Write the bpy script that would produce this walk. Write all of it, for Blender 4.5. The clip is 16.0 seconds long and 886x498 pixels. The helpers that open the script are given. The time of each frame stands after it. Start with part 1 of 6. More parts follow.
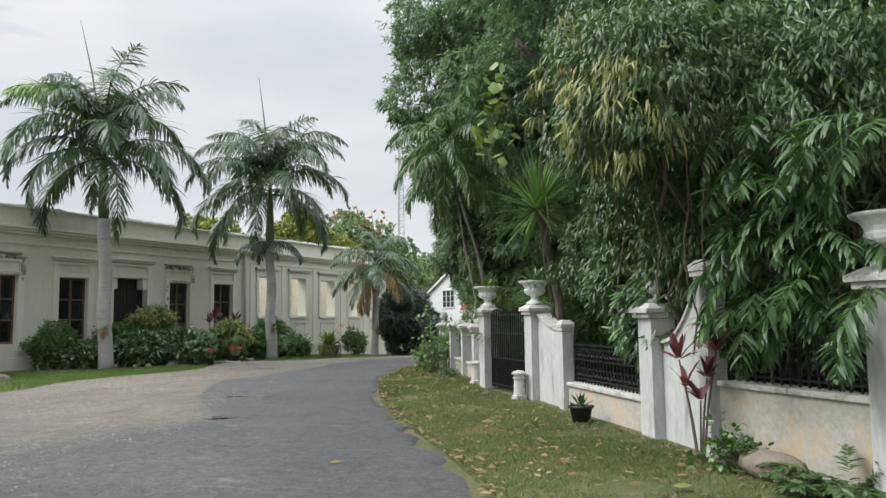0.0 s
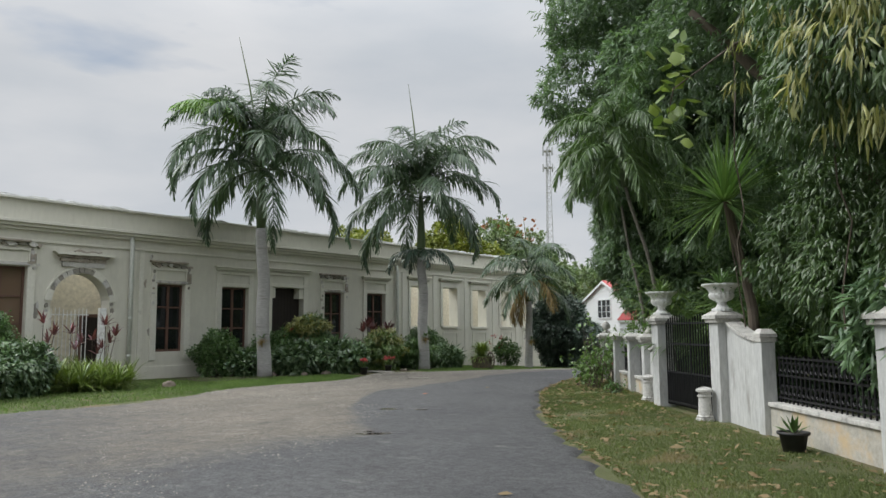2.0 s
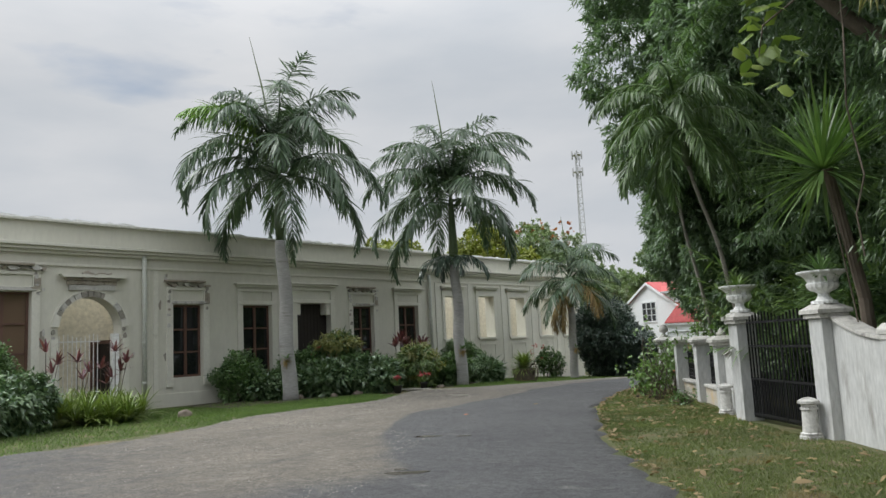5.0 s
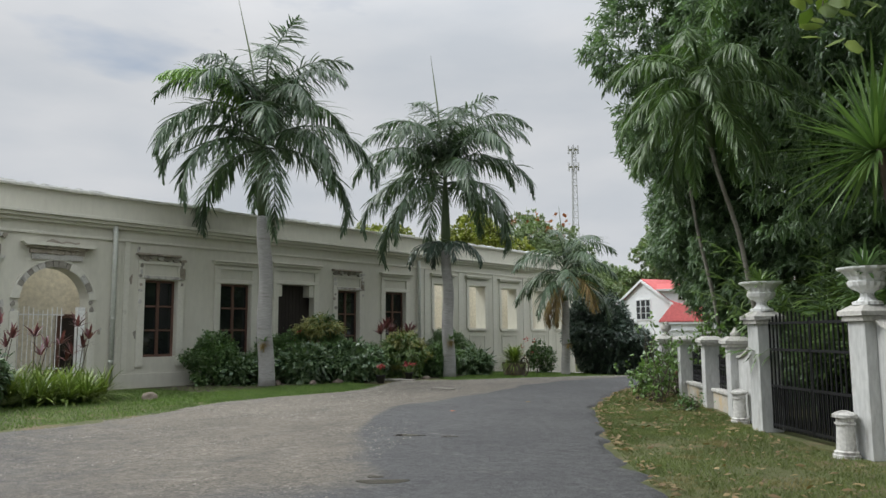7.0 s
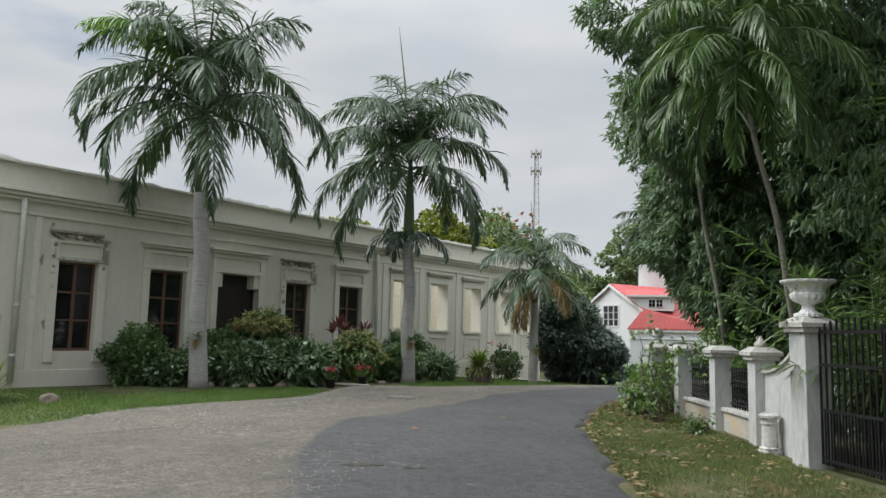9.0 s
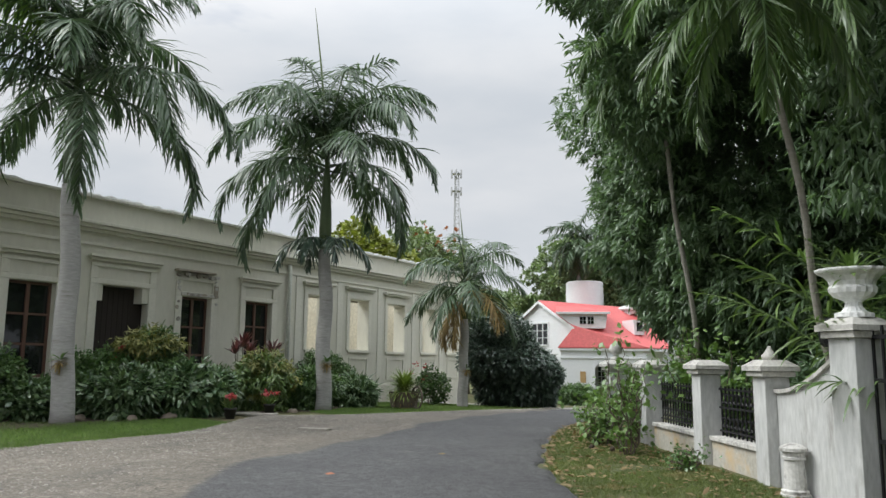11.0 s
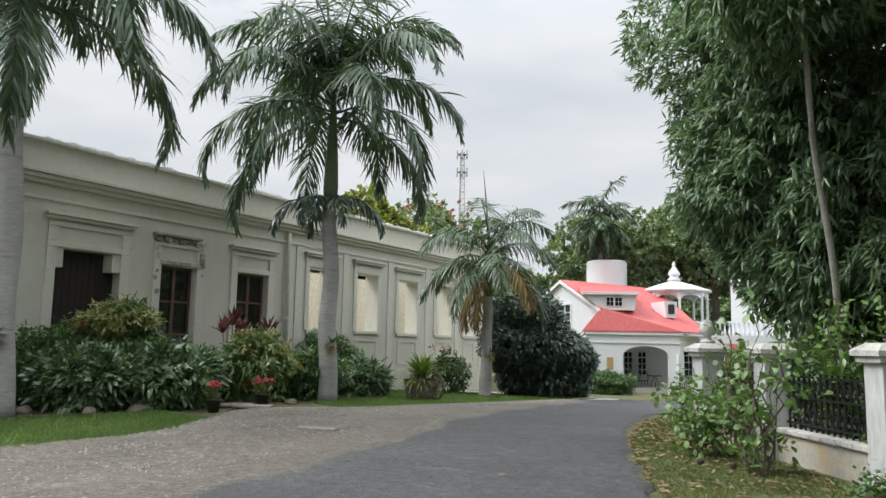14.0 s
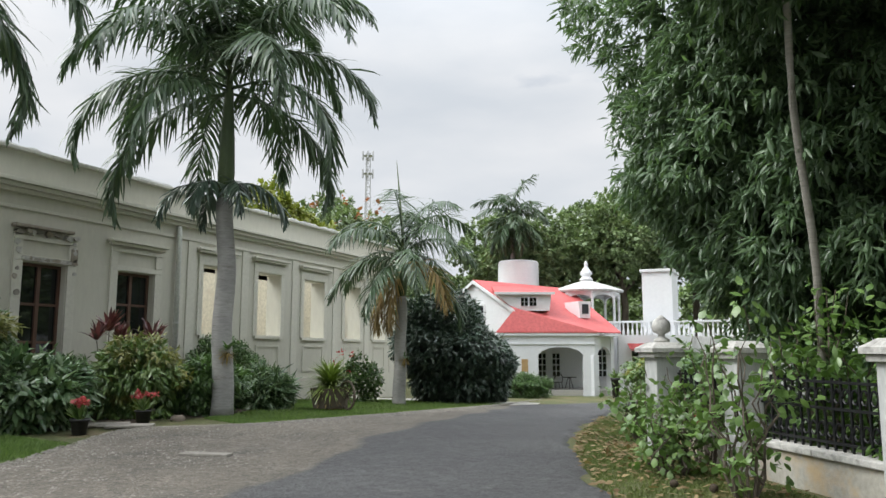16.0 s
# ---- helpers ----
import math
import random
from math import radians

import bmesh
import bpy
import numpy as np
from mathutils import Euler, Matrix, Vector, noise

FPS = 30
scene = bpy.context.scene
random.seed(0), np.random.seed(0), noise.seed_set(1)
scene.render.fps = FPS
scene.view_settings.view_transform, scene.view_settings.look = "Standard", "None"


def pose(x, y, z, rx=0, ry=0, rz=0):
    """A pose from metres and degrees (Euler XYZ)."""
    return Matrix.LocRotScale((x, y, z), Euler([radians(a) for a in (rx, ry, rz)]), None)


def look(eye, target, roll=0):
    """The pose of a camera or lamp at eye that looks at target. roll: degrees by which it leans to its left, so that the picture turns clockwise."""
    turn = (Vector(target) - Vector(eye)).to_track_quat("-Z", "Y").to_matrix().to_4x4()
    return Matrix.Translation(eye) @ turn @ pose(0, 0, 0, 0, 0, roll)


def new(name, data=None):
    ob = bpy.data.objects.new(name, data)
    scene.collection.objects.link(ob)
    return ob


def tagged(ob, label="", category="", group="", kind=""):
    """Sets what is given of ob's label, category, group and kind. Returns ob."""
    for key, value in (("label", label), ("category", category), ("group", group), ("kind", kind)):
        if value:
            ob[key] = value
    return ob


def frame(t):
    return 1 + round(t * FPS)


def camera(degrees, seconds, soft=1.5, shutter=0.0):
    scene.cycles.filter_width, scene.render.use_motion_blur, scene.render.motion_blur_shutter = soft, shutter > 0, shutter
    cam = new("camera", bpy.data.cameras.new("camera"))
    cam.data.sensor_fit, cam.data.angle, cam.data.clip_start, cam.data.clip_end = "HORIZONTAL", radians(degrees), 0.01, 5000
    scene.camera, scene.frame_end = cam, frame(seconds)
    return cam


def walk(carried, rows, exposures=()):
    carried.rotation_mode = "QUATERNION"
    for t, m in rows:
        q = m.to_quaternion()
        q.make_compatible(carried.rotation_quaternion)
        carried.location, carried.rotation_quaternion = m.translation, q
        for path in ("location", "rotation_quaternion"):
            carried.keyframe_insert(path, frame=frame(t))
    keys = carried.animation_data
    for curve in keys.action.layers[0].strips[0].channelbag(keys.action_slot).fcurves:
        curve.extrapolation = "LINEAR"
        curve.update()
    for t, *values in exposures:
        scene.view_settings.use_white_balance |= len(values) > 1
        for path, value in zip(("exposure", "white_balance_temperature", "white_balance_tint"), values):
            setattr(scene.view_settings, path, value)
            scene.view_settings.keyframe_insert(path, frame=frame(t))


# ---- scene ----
cam = camera(60.4, 16.0)
PATH = [
    (0, (0.072, -1.221, 1.686), (-0.838, 0.551, 1.866), -0.7),
    (0.5, (-0.118, -1.043, 1.663), (-1.123, 0.677, 1.846), 0.2),
    (1, (-0.351, -0.779, 1.652), (-1.458, 0.874, 1.846), 0.4),
    (1.5, (-0.615, -0.494, 1.647), (-1.795, 1.109, 1.848), -0.0),
    (2, (-0.899, -0.147, 1.620), (-2.132, 1.414, 1.834), -0.4),
    (2.5, (-1.202, 0.198, 1.612), (-2.474, 1.727, 1.826), -1.0),
    (3, (-1.479, 0.531, 1.606), (-2.769, 2.042, 1.841), -1.6),
    (3.2, (-1.560, 0.638, 1.607), (-2.863, 2.139, 1.835), -1.8),
    (5.3, (-2.473, 1.688, 1.632), (-3.770, 3.190, 1.885), -3.0),
    (5.5, (-2.529, 1.776, 1.638), (-3.838, 3.267, 1.889), -3.0),
    (6, (-2.730, 1.996, 1.630), (-4.045, 3.485, 1.864), -2.5),
    (6.5, (-3.021, 2.318, 1.598), (-4.324, 3.819, 1.817), -1.1),
    (7, (-3.349, 2.664, 1.604), (-4.627, 4.186, 1.826), -0.4),
    (7.5, (-3.787, 3.124, 1.590), (-5.047, 4.661, 1.815), 1.5),
    (8, (-4.264, 3.630, 1.586), (-5.513, 5.175, 1.807), 2.6),
    (8.2, (-4.477, 3.839, 1.590), (-5.713, 5.397, 1.802), 2.3),
    (10.3, (-6.496, 6.311, 1.494), (-7.593, 7.961, 1.768), 0.6),
    (10.5, (-6.680, 6.553, 1.483), (-7.749, 8.219, 1.766), 0.5),
    (11, (-7.118, 7.067, 1.464), (-8.128, 8.768, 1.755), 0.6),
    (11.5, (-7.535, 7.520, 1.454), (-8.506, 9.245, 1.745), 0.8),
    (12, (-7.928, 7.972, 1.441), (-8.869, 9.712, 1.734), 1.0),
    (12.5, (-8.332, 8.448, 1.441), (-9.248, 10.205, 1.718), 1.5),
    (13, (-8.737, 8.931, 1.431), (-9.676, 10.680, 1.679), 1.8),
    (13.5, (-9.133, 9.434, 1.418), (-10.118, 11.157, 1.665), 1.4),
    (14, (-9.532, 9.892, 1.409), (-10.549, 11.596, 1.660), 1.1),
    (14.5, (-9.874, 10.359, 1.414), (-10.888, 12.065, 1.659), 0.8),
    (15, (-10.203, 10.747, 1.404), (-11.122, 12.503, 1.668), 0.4),
    (15.5, (-10.469, 11.096, 1.397), (-11.307, 12.892, 1.668), 0.1),
    (16, (-10.638, 11.444, 1.409), (-11.433, 13.260, 1.672), 0.1),
]
walk(cam, [(t, look(eye, target, roll)) for t, eye, target, roll in PATH],
     [(0.0, 0.24), (1.5, -0.08), (8.0, -0.08), (11.0, 0.12), (16.0, 0.24)])

# ---- world and light ----
SUN_EL, SUN_AZ = radians(50), radians(240)
world = bpy.data.worlds.new("overcast_sky")
scene.world = world
world.use_nodes = True
wn, wl = world.node_tree.nodes, world.node_tree.links
wn.clear()
w_out, w_bg = wn.new("ShaderNodeOutputWorld"), wn.new("ShaderNodeBackground")
w_sky, w_mix = wn.new("ShaderNodeTexSky"), wn.new("ShaderNodeMix")
w_sky.sky_type, w_sky.sun_disc = "NISHITA", False
w_sky.sun_elevation, w_sky.sun_rotation = SUN_EL, SUN_AZ
w_sky.air_density, w_sky.dust_density = 1.2, 2.0
w_mix.data_type = "RGBA"
w_co, w_map = wn.new("ShaderNodeTexCoord"), wn.new("ShaderNodeMapping")
w_map.inputs["Scale"].default_value = (1.0, 1.0, 3.2)
w_noise, w_ramp = wn.new("ShaderNodeTexNoise"), wn.new("ShaderNodeValToRGB")
w_noise.inputs["Scale"].default_value, w_noise.inputs["Detail"].default_value, w_noise.inputs["Roughness"].default_value = 1.9, 6.0, 0.52
w_ramp.color_ramp.elements[0].position, w_ramp.color_ramp.elements[1].position = 0.22, 0.38
w_noise2, w_ramp2 = wn.new("ShaderNodeTexNoise"), wn.new("ShaderNodeValToRGB")
w_noise2.inputs["Scale"].default_value, w_noise2.inputs["Detail"].default_value = 3.1, 5.0
w_ramp2.color_ramp.elements[0].color, w_ramp2.color_ramp.elements[1].color = (5.8, 6.2, 6.7, 1), (7.3, 7.45, 7.7, 1)
w_ramp2.color_ramp.elements[0].position, w_ramp2.color_ramp.elements[1].position = 0.35, 0.68
wl.new(w_co.outputs["Generated"], w_map.inputs["Vector"])
wl.new(w_map.outputs["Vector"], w_noise.inputs["Vector"])
wl.new(w_map.outputs["Vector"], w_noise2.inputs["Vector"])
wl.new(w_noise.outputs["Fac"], w_ramp.inputs["Fac"])
wl.new(w_noise2.outputs["Fac"], w_ramp2.inputs["Fac"])
wl.new(w_ramp.outputs["Color"], w_mix.inputs["Factor"])
wl.new(w_sky.outputs["Color"], w_mix.inputs["A"])
wl.new(w_ramp2.outputs["Color"], w_mix.inputs["B"])
# an overcast sky grows brighter towards the zenith
w_sep, w_grad, w_mul = wn.new("ShaderNodeSeparateXYZ"), wn.new("ShaderNodeMapRange"), wn.new("ShaderNodeMix")
w_grad.interpolation_type = "SMOOTHSTEP"
for key, v in (("From Min", 0.3), ("From Max", 1.0), ("To Min", 1.0), ("To Max", 3.4)):
    w_grad.inputs[key].default_value = v
w_mul.data_type, w_mul.blend_type = "RGBA", "MULTIPLY"
w_mul.inputs["Factor"].default_value = 1.0
wl.new(w_co.outputs["Generated"], w_sep.inputs["Vector"])
wl.new(w_sep.outputs["Z"], w_grad.inputs["Value"])
wl.new(w_mix.outputs["Result"], w_mul.inputs["A"])
wl.new(w_grad.outputs["Result"], w_mul.inputs["B"])
wl.new(w_mul.outputs["Result"], w_bg.inputs["Color"])
w_bg.inputs["Strength"].default_value = 0.097
wl.new(w_bg.outputs["Background"], w_out.inputs["Surface"])

sun = new("sun", bpy.data.lights.new("sun", "SUN"))
sun.data.energy, sun.data.angle, sun.data.color = 3.0, radians(35), (0.97, 0.98, 0.96)
sun.matrix_world = look((0, 0, 30), (-math.sin(SUN_AZ) * math.cos(SUN_EL) * 10, -math.cos(SUN_AZ) * math.cos(SUN_EL) * 10, 30 - math.sin(SUN_EL) * 10))


# ---- materials ----
def node_mat(name):
    m = bpy.data.materials.new(name)
    m.use_nodes = True
    n, l = m.node_tree.nodes, m.node_tree.links
    return m, n, l, n["Principled BSDF"]


def noise_node(n, l, co, scale, detail=5.0, rough=0.6, stretch=None, turn=0.0):
    t = n.new("ShaderNodeTexNoise")
    t.inputs["Scale"].default_value, t.inputs["Detail"].default_value, t.inputs["Roughness"].default_value = scale, detail, rough
    if stretch:
        mp = n.new("ShaderNodeMapping")
        mp.inputs["Scale"].default_value = stretch
        mp.inputs["Rotation"].default_value = (0, 0, math.radians(turn))
        l.new(co, mp.inputs["Vector"])
        co = mp.outputs["Vector"]
    l.new(co, t.inputs["Vector"])
    return t.outputs["Fac"]


def ramp_node(n, l, fac, lo, hi, c0=(0, 0, 0), c1=(1, 1, 1)):
    r = n.new("ShaderNodeValToRGB")
    e = r.color_ramp.elements
    e[0].position, e[1].position = lo, hi
    e[0].color, e[1].color = (*c0, 1), (*c1, 1)
    l.new(fac, r.inputs["Fac"])
    return r.outputs["Color"]


def mix_node(n, l, fac, a, b, mode="MIX"):
    m = n.new("ShaderNodeMix")
    m.data_type, m.blend_type = "RGBA", mode
    for key, v in (("Factor", fac), ("A", a), ("B", b)):
        if isinstance(v, tuple):
            m.inputs[key].default_value = (*v, 1)
        elif isinstance(v, (int, float)):
            m.inputs[key].default_value = v
        else:
            l.new(v, m.inputs[key])
    return m.outputs["Result"]


def bump_node(n, l, bsdf, height, strength, distance=0.02):
    b = n.new("ShaderNodeBump")
    b.inputs["Strength"].default_value, b.inputs["Distance"].default_value = strength, distance
    l.new(height, b.inputs["Height"])
    l.new(b.outputs["Normal"], bsdf.inputs["Normal"])


def surface(name, base, second, large=0.6, fine=14.0, rough=0.8, bump=0.3, stain=None, stain_at=(0.55, 0.75), stain_scale=1.3, stretch=None, metal=0.0, rand=0.0, grain=1.0):
    """Two scales of variation, optional stains of their own shape, fine relief."""
    m, n, l, b = node_mat(name)
    co = n.new("ShaderNodeTexCoord").outputs["Object"]
    big = noise_node(n, l, co, large, 4.0)
    small = noise_node(n, l, co, fine, 6.0, 0.65, stretch)
    c = mix_node(n, l, ramp_node(n, l, big, 0.3, 0.7), base, second)
    shade = ramp_node(n, l, small, 0.25, 0.75, (1 - 0.28 * grain,) * 3, (1 + 0.14 * grain,) * 3)
    c = mix_node(n, l, 1.0, c, shade, "MULTIPLY")
    if stain:
        s = noise_node(n, l, co, stain_scale, 7.0, 0.7, stretch)
        c = mix_node(n, l, ramp_node(n, l, s, *stain_at), c, stain)
    if rand:
        oi = n.new("ShaderNodeObjectInfo")
        c = mix_node(n, l, 1.0, c, ramp_node(n, l, oi.outputs["Random"], 0.0, 1.0, (1 - rand,) * 3, (1 + rand,) * 3), "MULTIPLY")
    l.new(c, b.inputs["Base Color"])
    b.inputs["Roughness"].default_value, b.inputs["Metallic"].default_value = rough, metal
    if bump:
        bump_node(n, l, b, small, bump)
    return m


def foliage(name, dark, light, tip=None, gloss=0.45, through_light=0.25, spread=0.5):
    """Leaves: each island takes a tone of its own; some light passes through."""
    m, n, l, b = node_mat(name)
    geo = n.new("ShaderNodeNewGeometry")
    co = n.new("ShaderNodeTexCoord").outputs["Object"]
    big = noise_node(n, l, co, 0.55, 3.0)
    c = mix_node(n, l, ramp_node(n, l, geo.outputs["Random Per Island"], 0.0, 1.0), dark, light)
    c = mix_node(n, l, 1.0, c, ramp_node(n, l, big, 0.3, 0.7, (1 - spread * 0.5,) * 3, (1 + spread * 0.5,) * 3), "MULTIPLY")
    if tip:
        tw = noise_node(n, l, co, 0.9, 4.0)
        c = mix_node(n, l, ramp_node(n, l, tw, 0.56, 0.66), c, tip)
    l.new(c, b.inputs["Base Color"])
    b.inputs["Roughness"].default_value, b.inputs["Specular IOR Level"].default_value = gloss, 0.75
    tr = n.new("ShaderNodeBsdfTranslucent")
    l.new(mix_node(n, l, 1.0, c, (1.0, 1.15, 0.6), "MULTIPLY"), tr.inputs["Color"])
    sh = n.new("ShaderNodeMixShader")
    sh.inputs["Fac"].default_value = through_light
    l.new(b.outputs["BSDF"], sh.inputs[1])
    l.new(tr.outputs["BSDF"], sh.inputs[2])
    l.new(sh.outputs["Shader"], n["Material Output"].inputs["Surface"])
    return m


M_FACADE = surface("facade_paint", (0.57, 0.555, 0.475), (0.62, 0.605, 0.525), 0.35, 7.0, 0.85, 0.06, (0.46, 0.44, 0.37), (0.58, 0.8), 0.6, (1.0, 1.0, 0.35), grain=0.3)
M_TRIM = surface("facade_trim", (0.62, 0.605, 0.525), (0.66, 0.645, 0.565), 0.5, 12.0, 0.85, 0.08, (0.38, 0.35, 0.29), (0.63, 0.8), 1.6, grain=0.4)
M_PARAPET = surface("parapet_paint", (0.60, 0.59, 0.53), (0.66, 0.65, 0.59), 0.4, 10.0, 0.85, 0.15, (0.42, 0.40, 0.35), (0.6, 0.8), 0.9)
M_BROKEN = surface("broken_masonry", (0.30, 0.26, 0.21), (0.42, 0.38, 0.32), 4.0, 22.0, 0.95, 1.0, (0.12, 0.10, 0.09), (0.55, 0.7), 6.0)
M_WHITE = surface("white_limewash", (0.76, 0.77, 0.76), (0.82, 0.82, 0.80), 0.8, 16.0, 0.85, 0.18, (0.50, 0.47, 0.42), (0.60, 0.82), 2.2)
M_WHITE_OLD = surface("weathered_limewash", (0.48, 0.485, 0.475), (0.56, 0.56, 0.545), 0.9, 16.0, 0.88, 0.25, (0.25, 0.235, 0.215), (0.56, 0.74), 2.6, (1.0, 1.0, 0.25))
M_BOLLARD = surface("worn_bollard_paint", (0.52, 0.51, 0.48), (0.66, 0.65, 0.62), 2.0, 20.0, 0.9, 0.4, (0.13, 0.12, 0.11), (0.50, 0.66), 4.0)
M_WALLBASE = surface("wall_foot_limewash", (0.40, 0.37, 0.31), (0.49, 0.47, 0.42), 1.2, 14.0, 0.9, 0.3, (0.52, 0.40, 0.25), (0.50, 0.68), 1.5)
M_COPING = surface("coping_stone", (0.50, 0.49, 0.46), (0.60, 0.58, 0.54), 2.0, 24.0, 0.92, 0.5, (0.17, 0.16, 0.15), (0.5, 0.72), 4.5)
M_HOUSE = surface("house_white", (0.72, 0.73, 0.75), (0.77, 0.78, 0.79), 0.5, 8.0, 0.75, 0.05, grain=0.2)
M_ROOF = surface("red_roof_paint", (0.52, 0.098, 0.098), (0.58, 0.125, 0.12), 0.6, 9.0, 0.6, 0.1, (0.50, 0.16, 0.13), (0.6, 0.8), 1.2)
M_IRON = surface("black_iron", (0.012, 0.012, 0.014), (0.02, 0.02, 0.022), 3.0, 40.0, 0.5, 0.2, metal=0.3)
M_WOOD = surface("window_wood", (0.105, 0.054, 0.038), (0.145, 0.075, 0.052), 2.0, 30.0, 0.55, 0.2, stretch=(6.0, 6.0, 0.6))
M_DARK = surface("dark_shutter", (0.022, 0.016, 0.013), (0.03, 0.022, 0.018), 2.0, 20.0, 0.7, 0.2)
M_CREAM = surface("cream_plaster", (0.68, 0.63, 0.50), (0.74, 0.69, 0.57), 0.6, 8.0, 0.9, 0.1, (0.55, 0.45, 0.34), (0.62, 0.8), 1.0)
# plaster darkened in its base colour to stand for the dim interior
M_INNER_DIM = surface("inner_plaster_dimmed", (0.16, 0.15, 0.13), (0.20, 0.19, 0.17), 0.6, 8.0, 0.9, 0.1)
M_STEEL = surface("tower_steel", (0.42, 0.43, 0.44), (0.52, 0.52, 0.52), 1.0, 6.0, 0.5, 0.0, metal=0.4)
M_PIPE = surface("painted_pipe", (0.58, 0.60, 0.55), (0.64, 0.65, 0.60), 1.5, 20.0, 0.6, 0.1)
M_POT = surface("black_pot", (0.018, 0.018, 0.018), (0.03, 0.03, 0.03), 3.0, 20.0, 0.6, 0.1)
M_TERRA = surface("terracotta", (0.36, 0.14, 0.08), (0.44, 0.19, 0.11), 3.0, 30.0, 0.85, 0.2)
M_SOIL = surface("garden_soil", (0.045, 0.032, 0.022), (0.08, 0.06, 0.04), 2.0, 30.0, 0.95, 0.8)
M_ROCK = surface("field_stone", (0.16, 0.13, 0.10), (0.24, 0.20, 0.16), 3.0, 18.0, 0.9, 0.6, rand=0.2)
M_CONCRETE = surface("concrete_slab", (0.42, 0.40, 0.36), (0.50, 0.48, 0.44), 1.2, 20.0, 0.9, 0.3, (0.26, 0.24, 0.21), (0.58, 0.76), 2.5)
M_ROCK_P = surface("pale_field_stone", (0.25, 0.23, 0.20), (0.33, 0.31, 0.27), 3.0, 18.0, 0.92, 0.5, (0.16, 0.14, 0.12), (0.55, 0.72), 3.0)
M_BARK = surface("tree_bark", (0.10, 0.08, 0.06), (0.16, 0.13, 0.10), 2.0, 18.0, 0.9, 0.8, stretch=(1.0, 1.0, 0.25))
M_PALMTRUNK = surface("palm_trunk", (0.30, 0.295, 0.285), (0.40, 0.39, 0.375), 1.2, 9.0, 0.88, 0.35, (0.14, 0.12, 0.10), (0.58, 0.72), 2.0, (0.6, 0.6, 3.5))
M_SLIMTRUNK = surface("slender_palm_trunk", (0.24, 0.22, 0.19), (0.33, 0.31, 0.27), 2.0, 9.0, 0.88, 0.4, (0.10, 0.09, 0.07), (0.55, 0.72), 2.5, (0.6, 0.6, 4.0))
M_SHAFT = surface("crownshaft", (0.05, 0.085, 0.03), (0.085, 0.12, 0.045), 1.0, 10.0, 0.5, 0.1, stretch=(3.0, 3.0, 0.3))
M_STALK = surface("leaf_stalk", (0.09, 0.13, 0.045), (0.13, 0.17, 0.06), 2.0, 20.0, 0.5, 0.1)
M_DRY = foliage("dry_fronds", (0.20, 0.13, 0.05), (0.36, 0.26, 0.10), gloss=0.8)
M_PALM = foliage("palm_leaf", (0.048, 0.092, 0.046), (0.11, 0.168, 0.083), gloss=0.38, through_light=0.2)
M_PALM_NEW = foliage("young_palm_leaf", (0.13, 0.24, 0.05), (0.20, 0.33, 0.07), gloss=0.4)
M_SLIM = foliage("slender_palm_leaf", (0.10, 0.175, 0.045), (0.20, 0.30, 0.085), gloss=0.42)
M_MANGO = foliage("mango_leaf", (0.10, 0.16, 0.09), (0.19, 0.28, 0.15), gloss=0.36, through_light=0.4)
M_MANGO_L = foliage("pale_mango_leaf", (0.052, 0.10, 0.034), (0.105, 0.165, 0.055), gloss=0.4)
M_YELLOW = foliage("yellowing_leaf", (0.16, 0.18, 0.05), (0.30, 0.29, 0.09), gloss=0.5)
M_DEEP = foliage("deep_shade_leaf", (0.075, 0.135, 0.068), (0.145, 0.235, 0.105), gloss=0.4, through_light=0.25)
M_SHRUB = foliage("shrub_leaf", (0.058, 0.12, 0.038), (0.13, 0.225, 0.068), gloss=0.35)
M_SHRUB_D = foliage("dark_shrub_leaf", (0.07, 0.13, 0.062), (0.155, 0.23, 0.105), gloss=0.26, through_light=0.2)
M_CROTON = foliage("croton_leaf", (0.081, 0.162, 0.041), (0.19, 0.27, 0.075), (0.36, 0.34, 0.09), 0.35)
M_LIME = foliage("lime_leaf", (0.11, 0.17, 0.035), (0.26, 0.33, 0.075), gloss=0.4)
M_LIME_D = foliage("yucca_leaf", (0.08, 0.15, 0.045), (0.16, 0.25, 0.075), gloss=0.4)
M_SLIM_D = foliage("garden_palm_leaf", (0.07, 0.13, 0.04), (0.14, 0.22, 0.07), gloss=0.42)
M_RED = foliage("red_cordyline_leaf", (0.11, 0.035, 0.045), (0.27, 0.09, 0.10), gloss=0.35)
M_PINK = foliage("pink_flower", (0.42, 0.05, 0.06), (0.62, 0.13, 0.13), gloss=0.6)
M_FAR = foliage("far_tree_leaf", (0.145, 0.205, 0.10), (0.26, 0.335, 0.155), gloss=0.5)
M_GLOSSY = foliage("glossy_dark_leaf", (0.032, 0.062, 0.042), (0.085, 0.125, 0.09), gloss=0.28, through_light=0.12)
M_FAR_Y = foliage("far_yellow_tree_leaf", (0.16, 0.20, 0.03), (0.32, 0.34, 0.06), gloss=0.5)
M_MONSTERA = foliage("monstera_leaf", (0.042, 0.092, 0.032), (0.092, 0.17, 0.05), gloss=0.48)
M_FLAME = foliage("flame_tree_flower", (0.30, 0.10, 0.04), (0.42, 0.18, 0.08), gloss=0.6)


def glass_mat(name, tint):
    m, n, l, b = node_mat(name)
    b.inputs["Base Color"].default_value = (*tint, 1)
    b.inputs["Roughness"].default_value, b.inputs["IOR"].default_value, b.inputs["Transmission Weight"].default_value = 0.04, 1.45, 0.0
    b.inputs["Specular IOR Level"].default_value = 0.6
    co = n.new("ShaderNodeTexCoord").outputs["Object"]
    bump_node(n, l, b, noise_node(n, l, co, 1.5, 2.0), 0.03)
    return m


